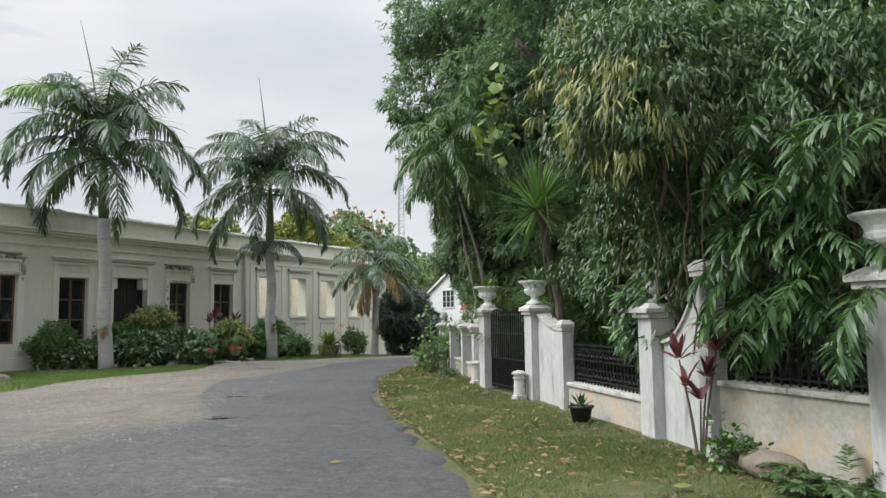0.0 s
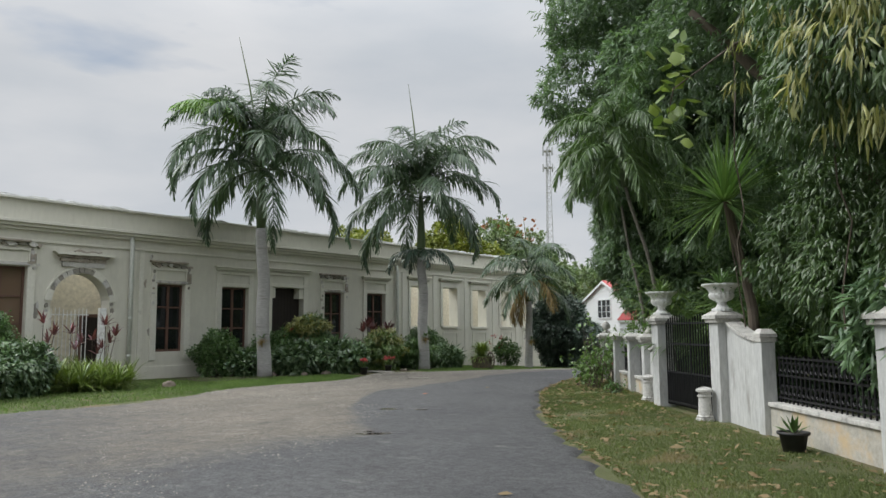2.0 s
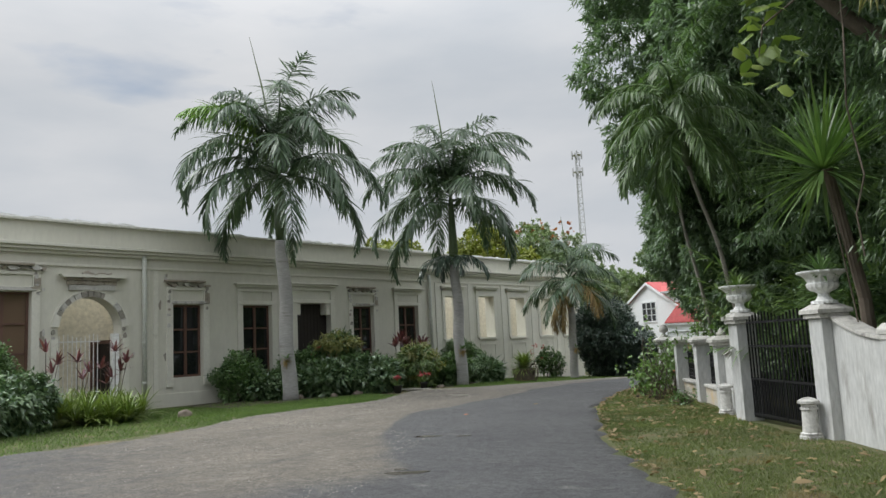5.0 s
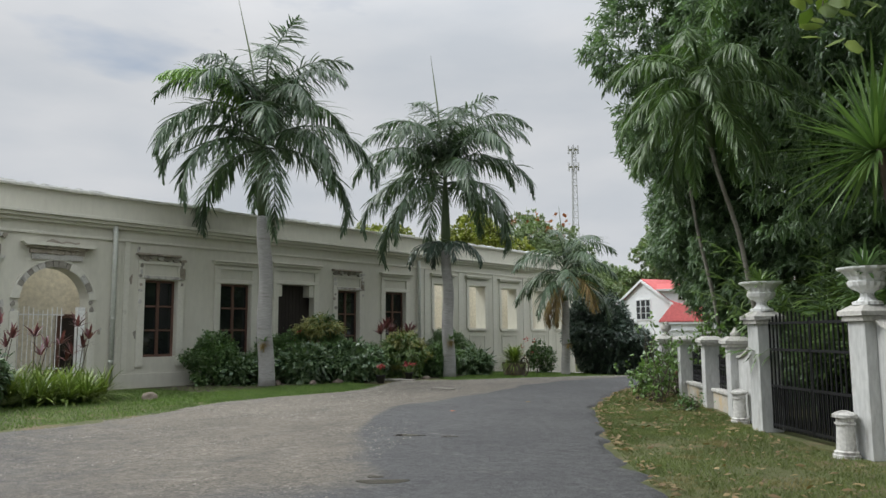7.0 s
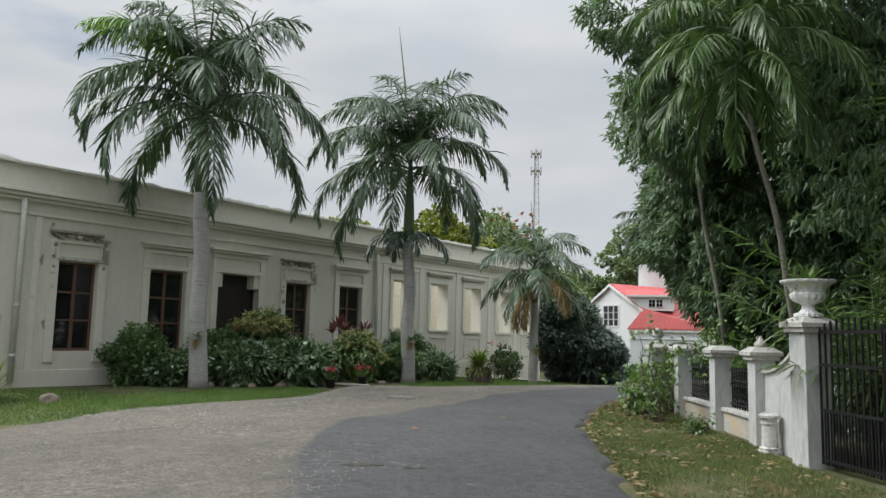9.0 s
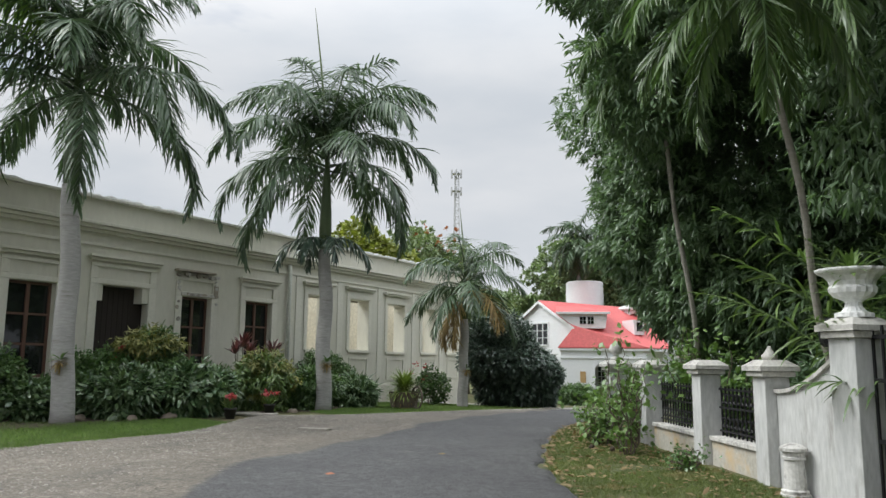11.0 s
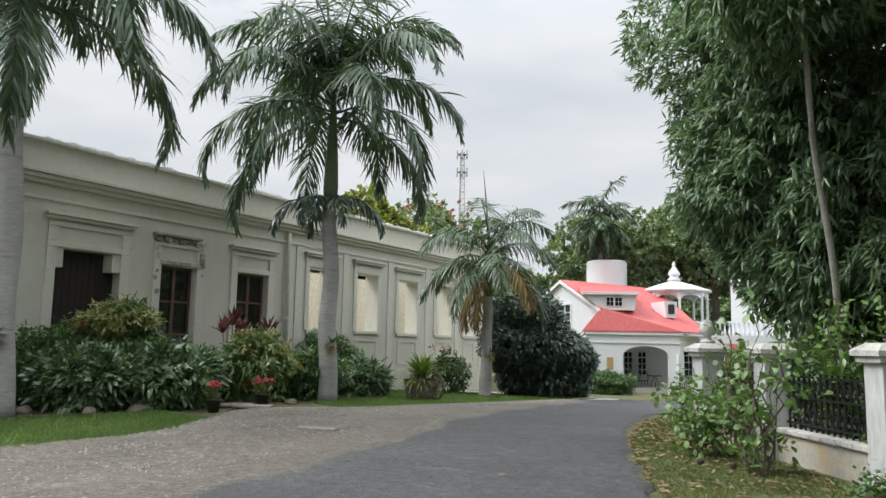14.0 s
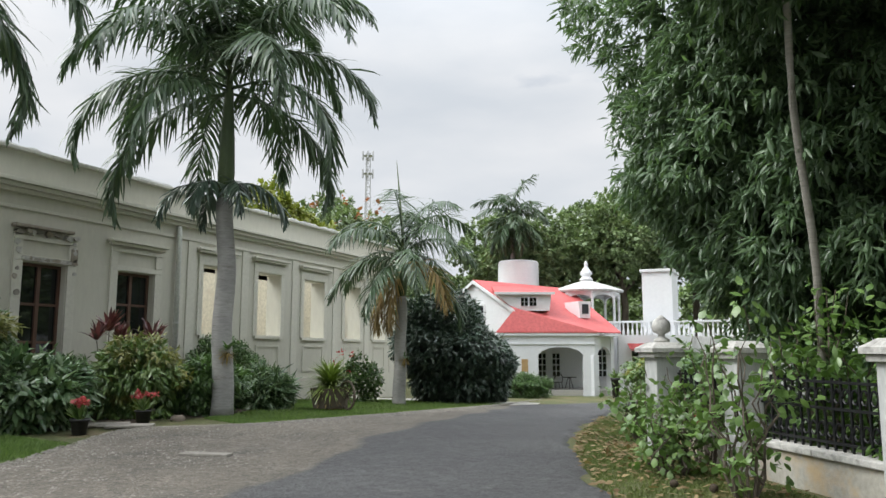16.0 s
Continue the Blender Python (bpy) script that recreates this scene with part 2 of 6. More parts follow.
M_GLASS = glass_mat("old_window_glass", (0.012, 0.014, 0.014))
# warm light on one window's panes, put into the glass base colour
M_GLASS_LIT = glass_mat("brown_lit_glass", (0.16, 0.11, 0.075))


def road_mat():
    """Worn asphalt that runs out into dusty gravel where the surface carries dust."""
    m, n, l, b = node_mat("worn_asphalt_and_gravel")
    co = n.new("ShaderNodeTexCoord").outputs["Object"]
    fine = noise_node(n, l, co, 40.0, 5.0, 0.8)
    mid = noise_node(n, l, co, 7.0, 6.0, 0.75)
    c = mix_node(n, l, ramp_node(n, l, noise_node(n, l, co, 0.35, 5.0), 0.35, 0.65), (0.064, 0.064, 0.066), (0.094, 0.094, 0.094))
    c = mix_node(n, l, ramp_node(n, l, noise_node(n, l, co, 1.1, 7.0, 0.75, (0.7, 1.6, 1.0)), 0.60, 0.68), c, (0.15, 0.145, 0.136))
    c = mix_node(n, l, ramp_node(n, l, noise_node(n, l, co, 0.6, 6.0, 0.7, (1.0, 2.2, 1.0)), 0.62, 0.70), c, (0.052, 0.051, 0.051))
    c = mix_node(n, l, 1.0, c, ramp_node(n, l, fine, 0.35, 0.68, (0.3,) * 3, (1.75,) * 3), "MULTIPLY")
    c = mix_node(n, l, 1.0, c, ramp_node(n, l, mid, 0.32, 0.68, (0.62,) * 3, (1.32,) * 3), "MULTIPLY")
    g = mix_node(n, l, ramp_node(n, l, noise_node(n, l, co, 0.5, 6.0), 0.35, 0.65), (0.126, 0.111, 0.09), (0.174, 0.153, 0.123))
    g = mix_node(n, l, ramp_node(n, l, noise_node(n, l, co, 0.7, 6.0, 0.7, (1.8, 0.6, 1.0), 35.0), 0.52, 0.72), g, (0.092, 0.084, 0.073))
    g = mix_node(n, l, ramp_node(n, l, noise_node(n, l, co, 1.3, 7.0, 0.75, (1.3, 0.8, 1.0), 35.0), 0.55, 0.70), g, (0.215, 0.195, 0.162))
    vo = n.new("ShaderNodeTexVoronoi")
    vo.inputs["Scale"].default_value = 34.0
    l.new(co, vo.inputs["Vector"])
    g = mix_node(n, l, ramp_node(n, l, noise_node(n, l, co, 0.9, 5.0), 0.40, 0.58, (0.25,) * 3, (1.0,) * 3), g, mix_node(n, l, 1.0, g, ramp_node(n, l, vo.outputs["Color"], 0.1, 0.9, (0.55,) * 3, (1.5,) * 3), "MULTIPLY"))
    g = mix_node(n, l, 1.0, g, ramp_node(n, l, fine, 0.32, 0.68, (0.45,) * 3, (1.55,) * 3), "MULTIPLY")
    g = mix_node(n, l, 1.0, g, ramp_node(n, l, mid, 0.32, 0.68, (0.7,) * 3, (1.25,) * 3), "MULTIPLY")
    at = n.new("ShaderNodeAttribute")
    at.attribute_name = "dust"
    add = n.new("ShaderNodeMath")
    add.operation = "MULTIPLY_ADD"
    add.inputs[1].default_value, add.inputs[2].default_value = 1.0, -0.5
    l.new(noise_node(n, l, co, 2.4, 8.0, 0.75), add.inputs[0])
    tot = n.new("ShaderNodeMath")
    l.new(at.outputs["Fac"], tot.inputs[0])
    l.new(add.outputs["Value"], tot.inputs[1])
    c = mix_node(n, l, ramp_node(n, l, tot.outputs["Value"], 0.25, 0.75), c, g)
    l.new(c, b.inputs["Base Color"])
    b.inputs["Roughness"].default_value = 0.78
    bump_node(n, l, b, mix_node(n, l, 0.4, fine, mid), 1.0, 0.04)
    return m


def lawn_mat():
    m, n, l, b = node_mat("thin_lawn")
    co = n.new("ShaderNodeTexCoord").outputs["Object"]
    c = mix_node(n, l, ramp_node(n, l, noise_node(n, l, co, 0.5, 5.0), 0.35, 0.65), (0.082, 0.096, 0.034), (0.118, 0.122, 0.045))
    c = mix_node(n, l, ramp_node(n, l, noise_node(n, l, co, 1.1, 7.0, 0.7), 0.52, 0.66), c, (0.19, 0.14, 0.085))
    fine = noise_node(n, l, co, 38.0, 5.0, 0.75)
    c = mix_node(n, l, 1.0, c, ramp_node(n, l, fine, 0.25, 0.75, (0.5,) * 3, (1.4,) * 3), "MULTIPLY")
    l.new(c, b.inputs["Base Color"])
    b.inputs["Roughness"].default_value = 0.95
    bump_node(n, l, b, fine, 0.9, 0.03)
    return m


M_ROAD, M_LAWN = road_mat(), lawn_mat()
M_GRASS = foliage("grass_blades", (0.085, 0.122, 0.028), (0.16, 0.195, 0.052), (0.24, 0.20, 0.085), 0.6)
M_GRASS_L = foliage("lush_grass_blades", (0.08, 0.15, 0.025), (0.16, 0.25, 0.05), None, 0.6)
M_LITTER = foliage("fallen_leaves", (0.150, 0.090, 0.038), (0.300, 0.225, 0.112), gloss=0.8)


# ---- building tools ----
RNG = np.random.default_rng(7)


def part(name, bm, material, parent=None, label="", smooth=False):
    me = bpy.data.meshes.new(name)
    bmesh.ops.recalc_face_normals(bm, faces=bm.faces)
    bm.to_mesh(me)
    bm.free()
    me.materials.append(material)
    if smooth:
        me.polygons.foreach_set("use_smooth", [True] * len(me.polygons))
    ob = new(name, me)
    ob.parent = parent
    if label:
        ob["label"] = label
    return ob


def soup(name, verts, tris, material, parent=None, label="", smooth=False):
    """One mesh from arrays of places and triangles."""
    me = bpy.data.meshes.new(name)
    verts, tris = np.asarray(verts, np.float32), np.asarray(tris, np.int32)
    me.vertices.add(len(verts))
    me.vertices.foreach_set("co", verts.ravel())
    me.loops.add(3 * len(tris))
    me.loops.foreach_set("vertex_index", tris.ravel())
    me.polygons.add(len(tris))
    me.polygons.foreach_set("loop_start", np.arange(0, 3 * len(tris), 3, dtype=np.int32))
    me.update(calc_edges=True)
    me.materials.append(material)
    if smooth:
        me.polygons.foreach_set("use_smooth", [True] * len(me.polygons))
    ob = new(name, me)
    ob.parent = parent
    if label:
        ob["label"] = label
    return ob


def empty(name, label, category, group="", kind="", at=(0, 0, 0)):
    e = new(name)
    e.location = at
    return tagged(e, label, category, group, kind)


def box(bm, x0, x1, y0, y1, z0, z1, m=None):
    vs = [bm.verts.new((x, y, z)) for x in (x0, x1) for y in (y0, y1) for z in (z0, z1)]
    if m is not None:
        for v in vs:
            v.co = m @ v.co
    for q in ((0, 1, 3, 2), (4, 6, 7, 5), (0, 4, 5, 1), (2, 3, 7, 6), (0, 2, 6, 4), (1, 5, 7, 3)):
        bm.faces.new([vs[i] for i in q])
    return vs


def block(x0, x1, y0, y1, z0, z1, bevel=0.0, m=None):
    bm = bmesh.new()
    box(bm, x0, x1, y0, y1, z0, z1, m)
    if bevel:
        bmesh.ops.bevel(bm, geom=bm.edges[:], offset=bevel, segments=2, affect="EDGES", profile=0.6)
    return bm


def prism(outline, axis, a, b, m=None):
    """Extrudes a 2D outline along an axis from a to b."""
    bm = bmesh.new()

    def place(p, q, s):
        c = {"x": (s, p, q), "y": (p, s, q), "z": (p, q, s)}[axis]
        return m @ Vector(c) if m is not None else Vector(c)

    lo = [bm.verts.new(place(p, q, a)) for p, q in outline]
    hi = [bm.verts.new(place(p, q, b)) for p, q in outline]
    bm.faces.new(lo)
    bm.faces.new(hi[::-1])
    for i in range(len(lo)):
        j = (i + 1) % len(lo)
        bm.faces.new((lo[i], lo[j], hi[j], hi[i]))
    return bm


def lathe(profile, seg=20, m=None, flute=0.0):
    """A body turned about z from (radius, height) pairs."""
    bm = bmesh.new()
    rings = []
    for r, z in profile:
        ring = []
        for k in range(seg):
            a = 2 * math.pi * k / seg
            rr = r * (1 + (flute if k % 2 else -flute))
            v = Vector((rr * math.cos(a), rr * math.sin(a), z))
            ring.append(bm.verts.new(m @ v if m is not None else v))
        rings.append(ring)
    for a, b in zip(rings, rings[1:]):
        for k in range(seg):
            bm.faces.new((a[k], a[(k + 1) % seg], b[(k + 1) % seg], b[k]))
    bm.faces.new(rings[0][::-1])
    bm.faces.new(rings[-1])
    return bm


def tube(points, radii, seg=8, bm=None):
    """A tapered tube along a line of places."""
    bm = bm or bmesh.new()
    pts = [Vector(p) for p in points]
    rings = []
    for i, p in enumerate(pts):
        d = (pts[min(i + 1, len(pts) - 1)] - pts[max(i - 1, 0)]).normalized()
        side = d.cross(Vector((0, 0, 1)) if abs(d.z) < 0.95 else Vector((1, 0, 0))).normalized()
        up = side.cross(d)
        r = radii[i] if isinstance(radii, (list, tuple)) else radii
        rings.append([bm.verts.new(p + (side * math.cos(2 * math.pi * k / seg) + up * math.sin(2 * math.pi * k / seg)) * r) for k in range(seg)])
    for a, b in zip(rings, rings[1:]):
        for k in range(seg):
            bm.faces.new((a[k], a[(k + 1) % seg], b[(k + 1) % seg], b[k]))
    bm.faces.new(rings[0][::-1])
    bm.faces.new(rings[-1])
    return bm


def unit(v):
    return v / np.maximum(np.linalg.norm(v, axis=-1, keepdims=True), 1e-9)


# leaf shapes: width along x, length along y, z up
LANCE_V = np.array([(0, 0, 0), (-0.5, 0.42, -0.05), (0, 0.45, 0.05), (0.5, 0.42, -0.05), (0, 1.0, -0.16)])
LANCE_T = np.array([(0, 3, 2), (0, 2, 1), (2, 3, 4), (2, 4, 1)])
STRIP_V = np.array([(-0.3, 0, 0), (0.3, 0, 0), (-0.5, 0.35, 0.0), (0.5, 0.35, 0.0), (-0.36, 0.72, -0.10), (0.36, 0.72, -0.10), (0, 1.0, -0.26)])
STRIP_T = np.array([(0, 1, 3), (0, 3, 2), (2, 3, 5), (2, 5, 4), (4, 5, 6)])
BLADE_V = np.array([(-0.5, 0, 0), (0.5, 0, 0), (0, 1.0, 0.0)])
BLADE_T = np.array([(0, 1, 2)])
OVAL_V = np.array([(0, 0, 0), (-0.38, 0.25, 0), (0.38, 0.25, 0), (-0.5, 0.6, 0.03), (0.5, 0.6, 0.03), (0, 0.55, 0.09), (0, 1.0, -0.03)])
OVAL_T = np.array([(0, 2, 5), (0, 5, 1), (1, 5, 3), (2, 4, 5), (3, 5, 6), (5, 4, 6)])


def scatter(shape, pos, way, up, width, length):
    """Places and triangles of a leaf shape laid at each place, pointing each way."""
    tv, tt = shape
    y = unit(way)
    x = unit(np.cross(y, up))
    z = np.cross(x, y)
    n, k = len(pos), len(tv)
    width, length = np.broadcast_to(width, n)[:, None, None], np.broadcast_to(length, n)[:, None, None]
    v = pos[:, None, :] + x[:, None, :] * tv[None, :, 0:1] * width + (y[:, None, :] * tv[None, :, 1:2] + z[:, None, :] * tv[None, :, 2:3]) * length
    t = tt[None, :, :] + (np.arange(n) * k)[:, None, None]
    return v.reshape(-1, 3), t.reshape(-1, 3)


def join(pieces):
    vs, ts, off = [], [], 0
    for v, t in pieces:
        vs.append(v)
        ts.append(t + off)
        off += len(v)
    return np.concatenate(vs), np.concatenate(ts)


LANCE, STRIP, BLADE, OVAL = (LANCE_V, LANCE_T), (STRIP_V, STRIP_T), (BLADE_V, BLADE_T), (OVAL_V, OVAL_T)


def rosettes(rng, tips, out, per, length, width, shape=LANCE, droop=0.5, spread=0.9, jitter=0.06):
    """Whorls of leaves at twig tips, drooping away from each twig's way."""
    n = len(tips)
    pos = np.repeat(tips, per, 0) + rng.normal(0, jitter, (n * per, 3))
    way = np.repeat(unit(out), per, 0) * 0.5 + rng.normal(0, spread, (n * per, 3)) * 0.6
    way[:, 2] -= droop * rng.uniform(0.5, 1.5, n * per)
    up = np.array([0, 0, 1.0]) + rng.normal(0, 0.35, (n * per, 3))
    return scatter(shape, pos, way, up, width * rng.uniform(0.7, 1.25, n * per), length * rng.uniform(0.65, 1.25, n * per))


def shell(rng, centre, radius, n, rough=0.18, depth=0.25, low=-1.0):
    """Places over an uneven ellipsoid, and the way outwards at each."""
    d = unit(rng.normal(0, 1, (n, 3)))
    d = d[d[:, 2] > low]
    k = len(d)
    lump = 1 + rough * (np.sin(d[:, 0] * 5.1 + centre[0]) * np.sin(d[:, 1] * 4.3 + centre[1]) + np.sin(d[:, 2] * 6.7 + centre[2]) * 0.8)
    r = lump * (1 - depth * rng.random(k) ** 1.6)
    return np.asarray(centre) + d * np.asarray(radius) * r[:, None], d


def ground_z(y):
    u = min(max((y - 22.6) / 26.4, 0.0), 1.0)
    return -0.75 * u * u * (3 - 2 * u)


# ---- ground, road ----
def resample(line, n):
    pts = [Vector((*p, 0)) for p in line]
    # smooth curve through the points
    out, seg = [], len(pts) - 1
    for i in range(n):
        s = i / (n - 1) * seg
        k = min(int(s), seg - 1)
        f = s - k
        p0, p1, p2, p3 = pts[max(k - 1, 0)], pts[k], pts[k + 1], pts[min(k + 2, seg)]
        q = 0.5 * (2 * p1 + (p2 - p0) * f + (2 * p0 - 5 * p1 + 4 * p2 - p3) * f * f + (3 * p1 - p0 - 3 * p2 + p3) * f ** 3)
        out.append((q.x, q.y))
    return out


def sheet(name, left, right, lift, material, n=120, across=14, wobble=0.12, label="", category=""):
    """A strip of ground between two lines, laid on the lie of the land."""
    a, b = resample(left, n), resample(right, n)
    bm = bmesh.new()
    rows = []
    for i, ((x0, y0), (x1, y1)) in enumerate(zip(a, b)):
        row = []
        for j in range(across + 1):
            f = j / across
            x, y = x0 + (x1 - x0) * f, y0 + (y1 - y0) * f
            near = max(0.0, 1 - min(j, across - j) / max(1, across / 7))
            wx, wy = noise.noise((x * 1.7, y * 1.7, 3.1)) * 1.6, noise.noise((x * 1.9, y * 1.3, 9.4)) * 1.2
            x, y = x + wobble * wx * near, y + wobble * wy * near
            z = ground_z(y) + lift + 0.012 * noise.noise((x * 0.8, y * 0.8, 1.0))
            if j in (0, across):
                z -= lift + 0.03
            row.append(bm.verts.new((x, y, z)))
        rows.append(row)
    for p, q in zip(rows, rows[1:]):
        for j in range(across):
            bm.faces.new((p[j], p[j + 1], q[j + 1], q[j]))
    ob = part(name, bm, material, None, label, True)
    return tagged(ob, label, category, "", "structure")


ROAD_R = [(14, -22), (7.6, -11), (2.9, -2.8), (-0.5, 2.3), (-2.95, 5.6), (-4.9, 8.0), (-7.2, 10.7), (-8.95, 13.2), (-10.4, 15.5), (-11.8, 18.0), (-13.0, 21.2), (-13.75, 23.8), (-14.3, 27.5), (-14.7, 31.5), (-15.3, 37.0), (-15.9, 44.0)]
ROAD_L = [(6, -26), (0, -14), (-4.2, -5.2), (-7.0, -0.2), (-9.0, 3.4), (-10.6, 6.4), (-12.2, 9.4), (-13.5, 11.9), (-14.4, 14.2), (-15.3, 17.0), (-16.1, 20.0), (-17.0, 24.0), (-17.6, 28.2), (-18.0, 32.0), (-19.0, 38.0), (-20.2, 45.0)]
GRAVEL_L = [(-8, -26), (-11, -14), (-13.8, -5.2), (-15.8, -0.2), (-16.9, 3.4), (-17.5, 6.6), (-17.6, 9.6), (-18.6, 11.9), (-19.4, 14.2), (-19.3, 17.6), (-20.2, 19.6), (-21.2, 21.8), (-19.9, 23.2), (-19.0, 26.5), (-18.6, 30.5), (-18.6, 33.0)]
GRAVEL_R = [(x + 0.7, y) for x, y in ROAD_L[:-3]] + [(-17.2, 30.0), (-17.7, 32.2), (-18.0, 33.4)]

bm = bmesh.new()
xs = [-400, -200, -100, -60, -45] + [-40 + 2.0 * i for i in range(31)] + [40, 70, 120, 220, 400]
ys = [-300, -150, -70, -40] + [-30 + 2.0 * i for i in range(46)] + [70, 90, 120, 180, 300, 600]
grid = [[bm.verts.new((x, y, ground_z(y) + 0.02 * noise.noise((x * 0.3, y * 0.3, 5.0)) - 0.01)) for y in ys] for x in xs]
for i in range(len(xs) - 1):
    for j in range(len(ys) - 1):
        bm.faces.new((grid[i][j], grid[i + 1][j], grid[i + 1][j + 1], grid[i][j + 1]))
tagged(part("ground", bm, M_LAWN, None, "", True), "thin patchy lawn with bare earth and dry leaves", "ground", "", "structure")
# edge of the dusty gravel: y and x
DUST = [(-30, 6), (-14, 0.5), (-5.2, -3.6), (-0.2, -7.0), (3.4, -8.6), (6.4, -9.3), (8.5, -9.5), (10.0, -11.0), (12.2, -13.3), (14.3, -14.7), (17.2, -15.3), (20.4, -16.1), (24.0, -16.8), (29.0, -17.2), (34, -18.0), (60, -24)]


def dust(x, y):
    k = max(0, min(len(DUST) - 2, sum(1 for q, _ in DUST if q <= y) - 1))
    (y0, x0), (y1, x1) = DUST[k], DUST[k + 1]
    edge = x0 + (x1 - x0) * (y - y0) / (y1 - y0)
    w = 0.3 if y > 12 else 0.3 + 2.2 * min(1.0, (12 - y) / 5)
    d = min(max(0.5 + (edge - x + 0.5 * noise.noise((x * 0.5, y * 0.5, 4.0))) / w, 0.0), 1.0)
    near = min(max((9.0 - y - 0.55 * (x + 10)) / 6.0, 0.0), 1.0)
    return d * (1 - 0.62 * near)


road = sheet("road", GRAVEL_L, ROAD_R, 0.035, M_ROAD, 260, 60, 0.2, "grey worn asphalt lane running out into dusty gravel", "road")
att = road.data.attributes.new("dust", "FLOAT", "POINT")
att.data.foreach_set("value", [dust(v.co.x, v.co.y) for v in road.data.vertices])
sheet("planting_bed", [(-26.1, 14.9), (-26.1, 20), (-26.1, 28.5)], [(-22.4, 14.9), (-22.0, 20), (-21.9, 28.5)], 0.022, M_SOIL, 50, 8, 0.3, "dark soil bed along the pale building", "planting bed")
sheet("driveway", [(-26.0, 38.2), (-21.5, 38.8), (-18.6, 38.4)], [(-26.0, 36.6), (-21.5, 36.4), (-17.6, 34.6)], 0.03, M_CONCRETE, 30, 6, 0.1, "pale concrete apron off the lane", "driveway")


# ---- long pale building ----
FX, THICK, FLOOR = -26.16, 0.55, 0.35
TOP = 5.74
building = empty("building", "long pale grey-green plastered building with a moulded parapet", "building", "", "structure", (FX, 25, 0))


def bpart(name, bm, material, label="", parent=None, smooth=False):
    p = parent or building
    ob = part(name, bm, material, p, label, smooth)
    base = p.matrix_world.translation if p is not building else Vector((FX, 25, 0))
    ob.matrix_parent_inverse = Matrix.Translation(base).inverted()
    return ob


# openings: y from, y to, z from, z to
GLAZED = [(6.2, 7.25, 0.87, 3.27), (9.1, 10.55, 0.87, 3.62), (15.06, 16.2, 0.82, 3.27), (17.83, 19.1, 0.82, 3.27), (23.23, 24.42, 0.5, 3.25), (25.94, 27.22, 0.82, 3.29)]
SHUT = (20.2, 22.1, 0.5, 3.12)
RUIN = [(29.15, 30.35, 1.73, 3.77), (31.75, 33.02, 1.76, 3.8), (34.42, 35.75, 1.73, 3.77), (37.25, 38.45, 1.73, 3.77), (39.6, 40.6, 1.73, 3.77)]
ARCH = (11.33, 13.30, 0.30, 2.45)
Y0, Y1 = -6.0, 41.6

openings = sorted(GLAZED + [SHUT] + RUIN + [ARCH])
y = Y0
for a, b, z0, z1 in openings:
    bpart("wall", block(FX - THICK, FX, y, a, -1.0, TOP), M_FACADE)
    bpart("wall", block(FX - THICK, FX, a, b, -1.0, z0), M_FACADE)
    if (a, b, z0, z1) not in (ARCH, SHUT):
        bpart("wall", block(FX - THICK, FX, a, b, z1, TOP), M_FACADE)
    y = b
bpart("wall", block(FX - THICK, FX, y, Y1, -1.0, TOP), M_FACADE)
# stepped head of the shuttered opening
a, b, z0, z1 = SHUT
bpart("wall", block(FX - THICK, FX, a, a + 0.3, 2.92, TOP), M_FACADE)
bpart("wall", block(FX - THICK, FX, b - 0.3, b, 2.92, TOP), M_FACADE)
bpart("wall", block(FX - THICK, FX, a + 0.3, b - 0.3, 3.36, TOP), M_FACADE)
bpart("end_wall", block(FX - 9.0, FX - THICK, Y1 - 0.5, Y1, -1.0, TOP), M_FACADE)
# arch spandrel
a, b, z0, zs = ARCH
r, cy = (b - a) / 2, (a + b) / 2
pts = [(cy - r * math.cos(math.pi * k / 20), zs + r * math.sin(math.pi * k / 20) * 1.06) for k in range(21)]
bpart("arch_wall", prism(pts + [(b, TOP), (a, TOP)], "x", FX - THICK, FX - 0.002), M_FACADE)
# plaster ring round the arch, broken away to the stone in places
ar = random.Random(77)


def ring_piece(name, d0, d1, t0, t1, e, mat, jag=0.0):
    n = max(2, round((t1 - t0) / 0.08))
    ts = [t0 + (t1 - t0) * k / n for k in range(n + 1)]
    q = [(cy - (r + d0) * math.cos(t), zs + (r + d0) * 1.06 * math.sin(t)) for t in ts]
    q += [(cy - (r + d1 + ar.uniform(-jag, jag)) * math.cos(t), zs + (r + d1 + ar.uniform(-jag, jag)) * 1.06 * math.sin(t)) for t in ts[::-1]]
    bpart(name, prism(q, "x", FX + 0.003, FX + e), mat)


for t0, t1 in ((0.10, 0.42), (1.95, 2.33), (2.86, 3.04)):
    ring_piece("arch_band", 0.0, 0.22, t0, t1, 0.06, M_TRIM)
for t0, t1 in ((0.42, 1.95), (2.33, 2.86)):
    ring_piece("arch_band", 0.17, 0.22, t0, t1, 0.05, M_TRIM, 0.012)
    t = t0
    while t < t1 - 0.03:
        u = min(t + ar.uniform(0.13, 0.26), t1)
        ring_piece("arch_stone", 0.01, 0.165, t + 0.006, u - 0.006, ar.uniform(0.02, 0.045), ar.choice((M_COPING, M_ROCK_P, M_ROCK_P)), 0.012)
        t = u
for y0, y1 in ((a - 0.22, a - 0.003), (b + 0.003, b + 0.22)):
    bpart("arch_band", block(FX + 0.003, FX + 0.06, y0, y1, 0.34, 2.2, 0.01), M_TRIM)


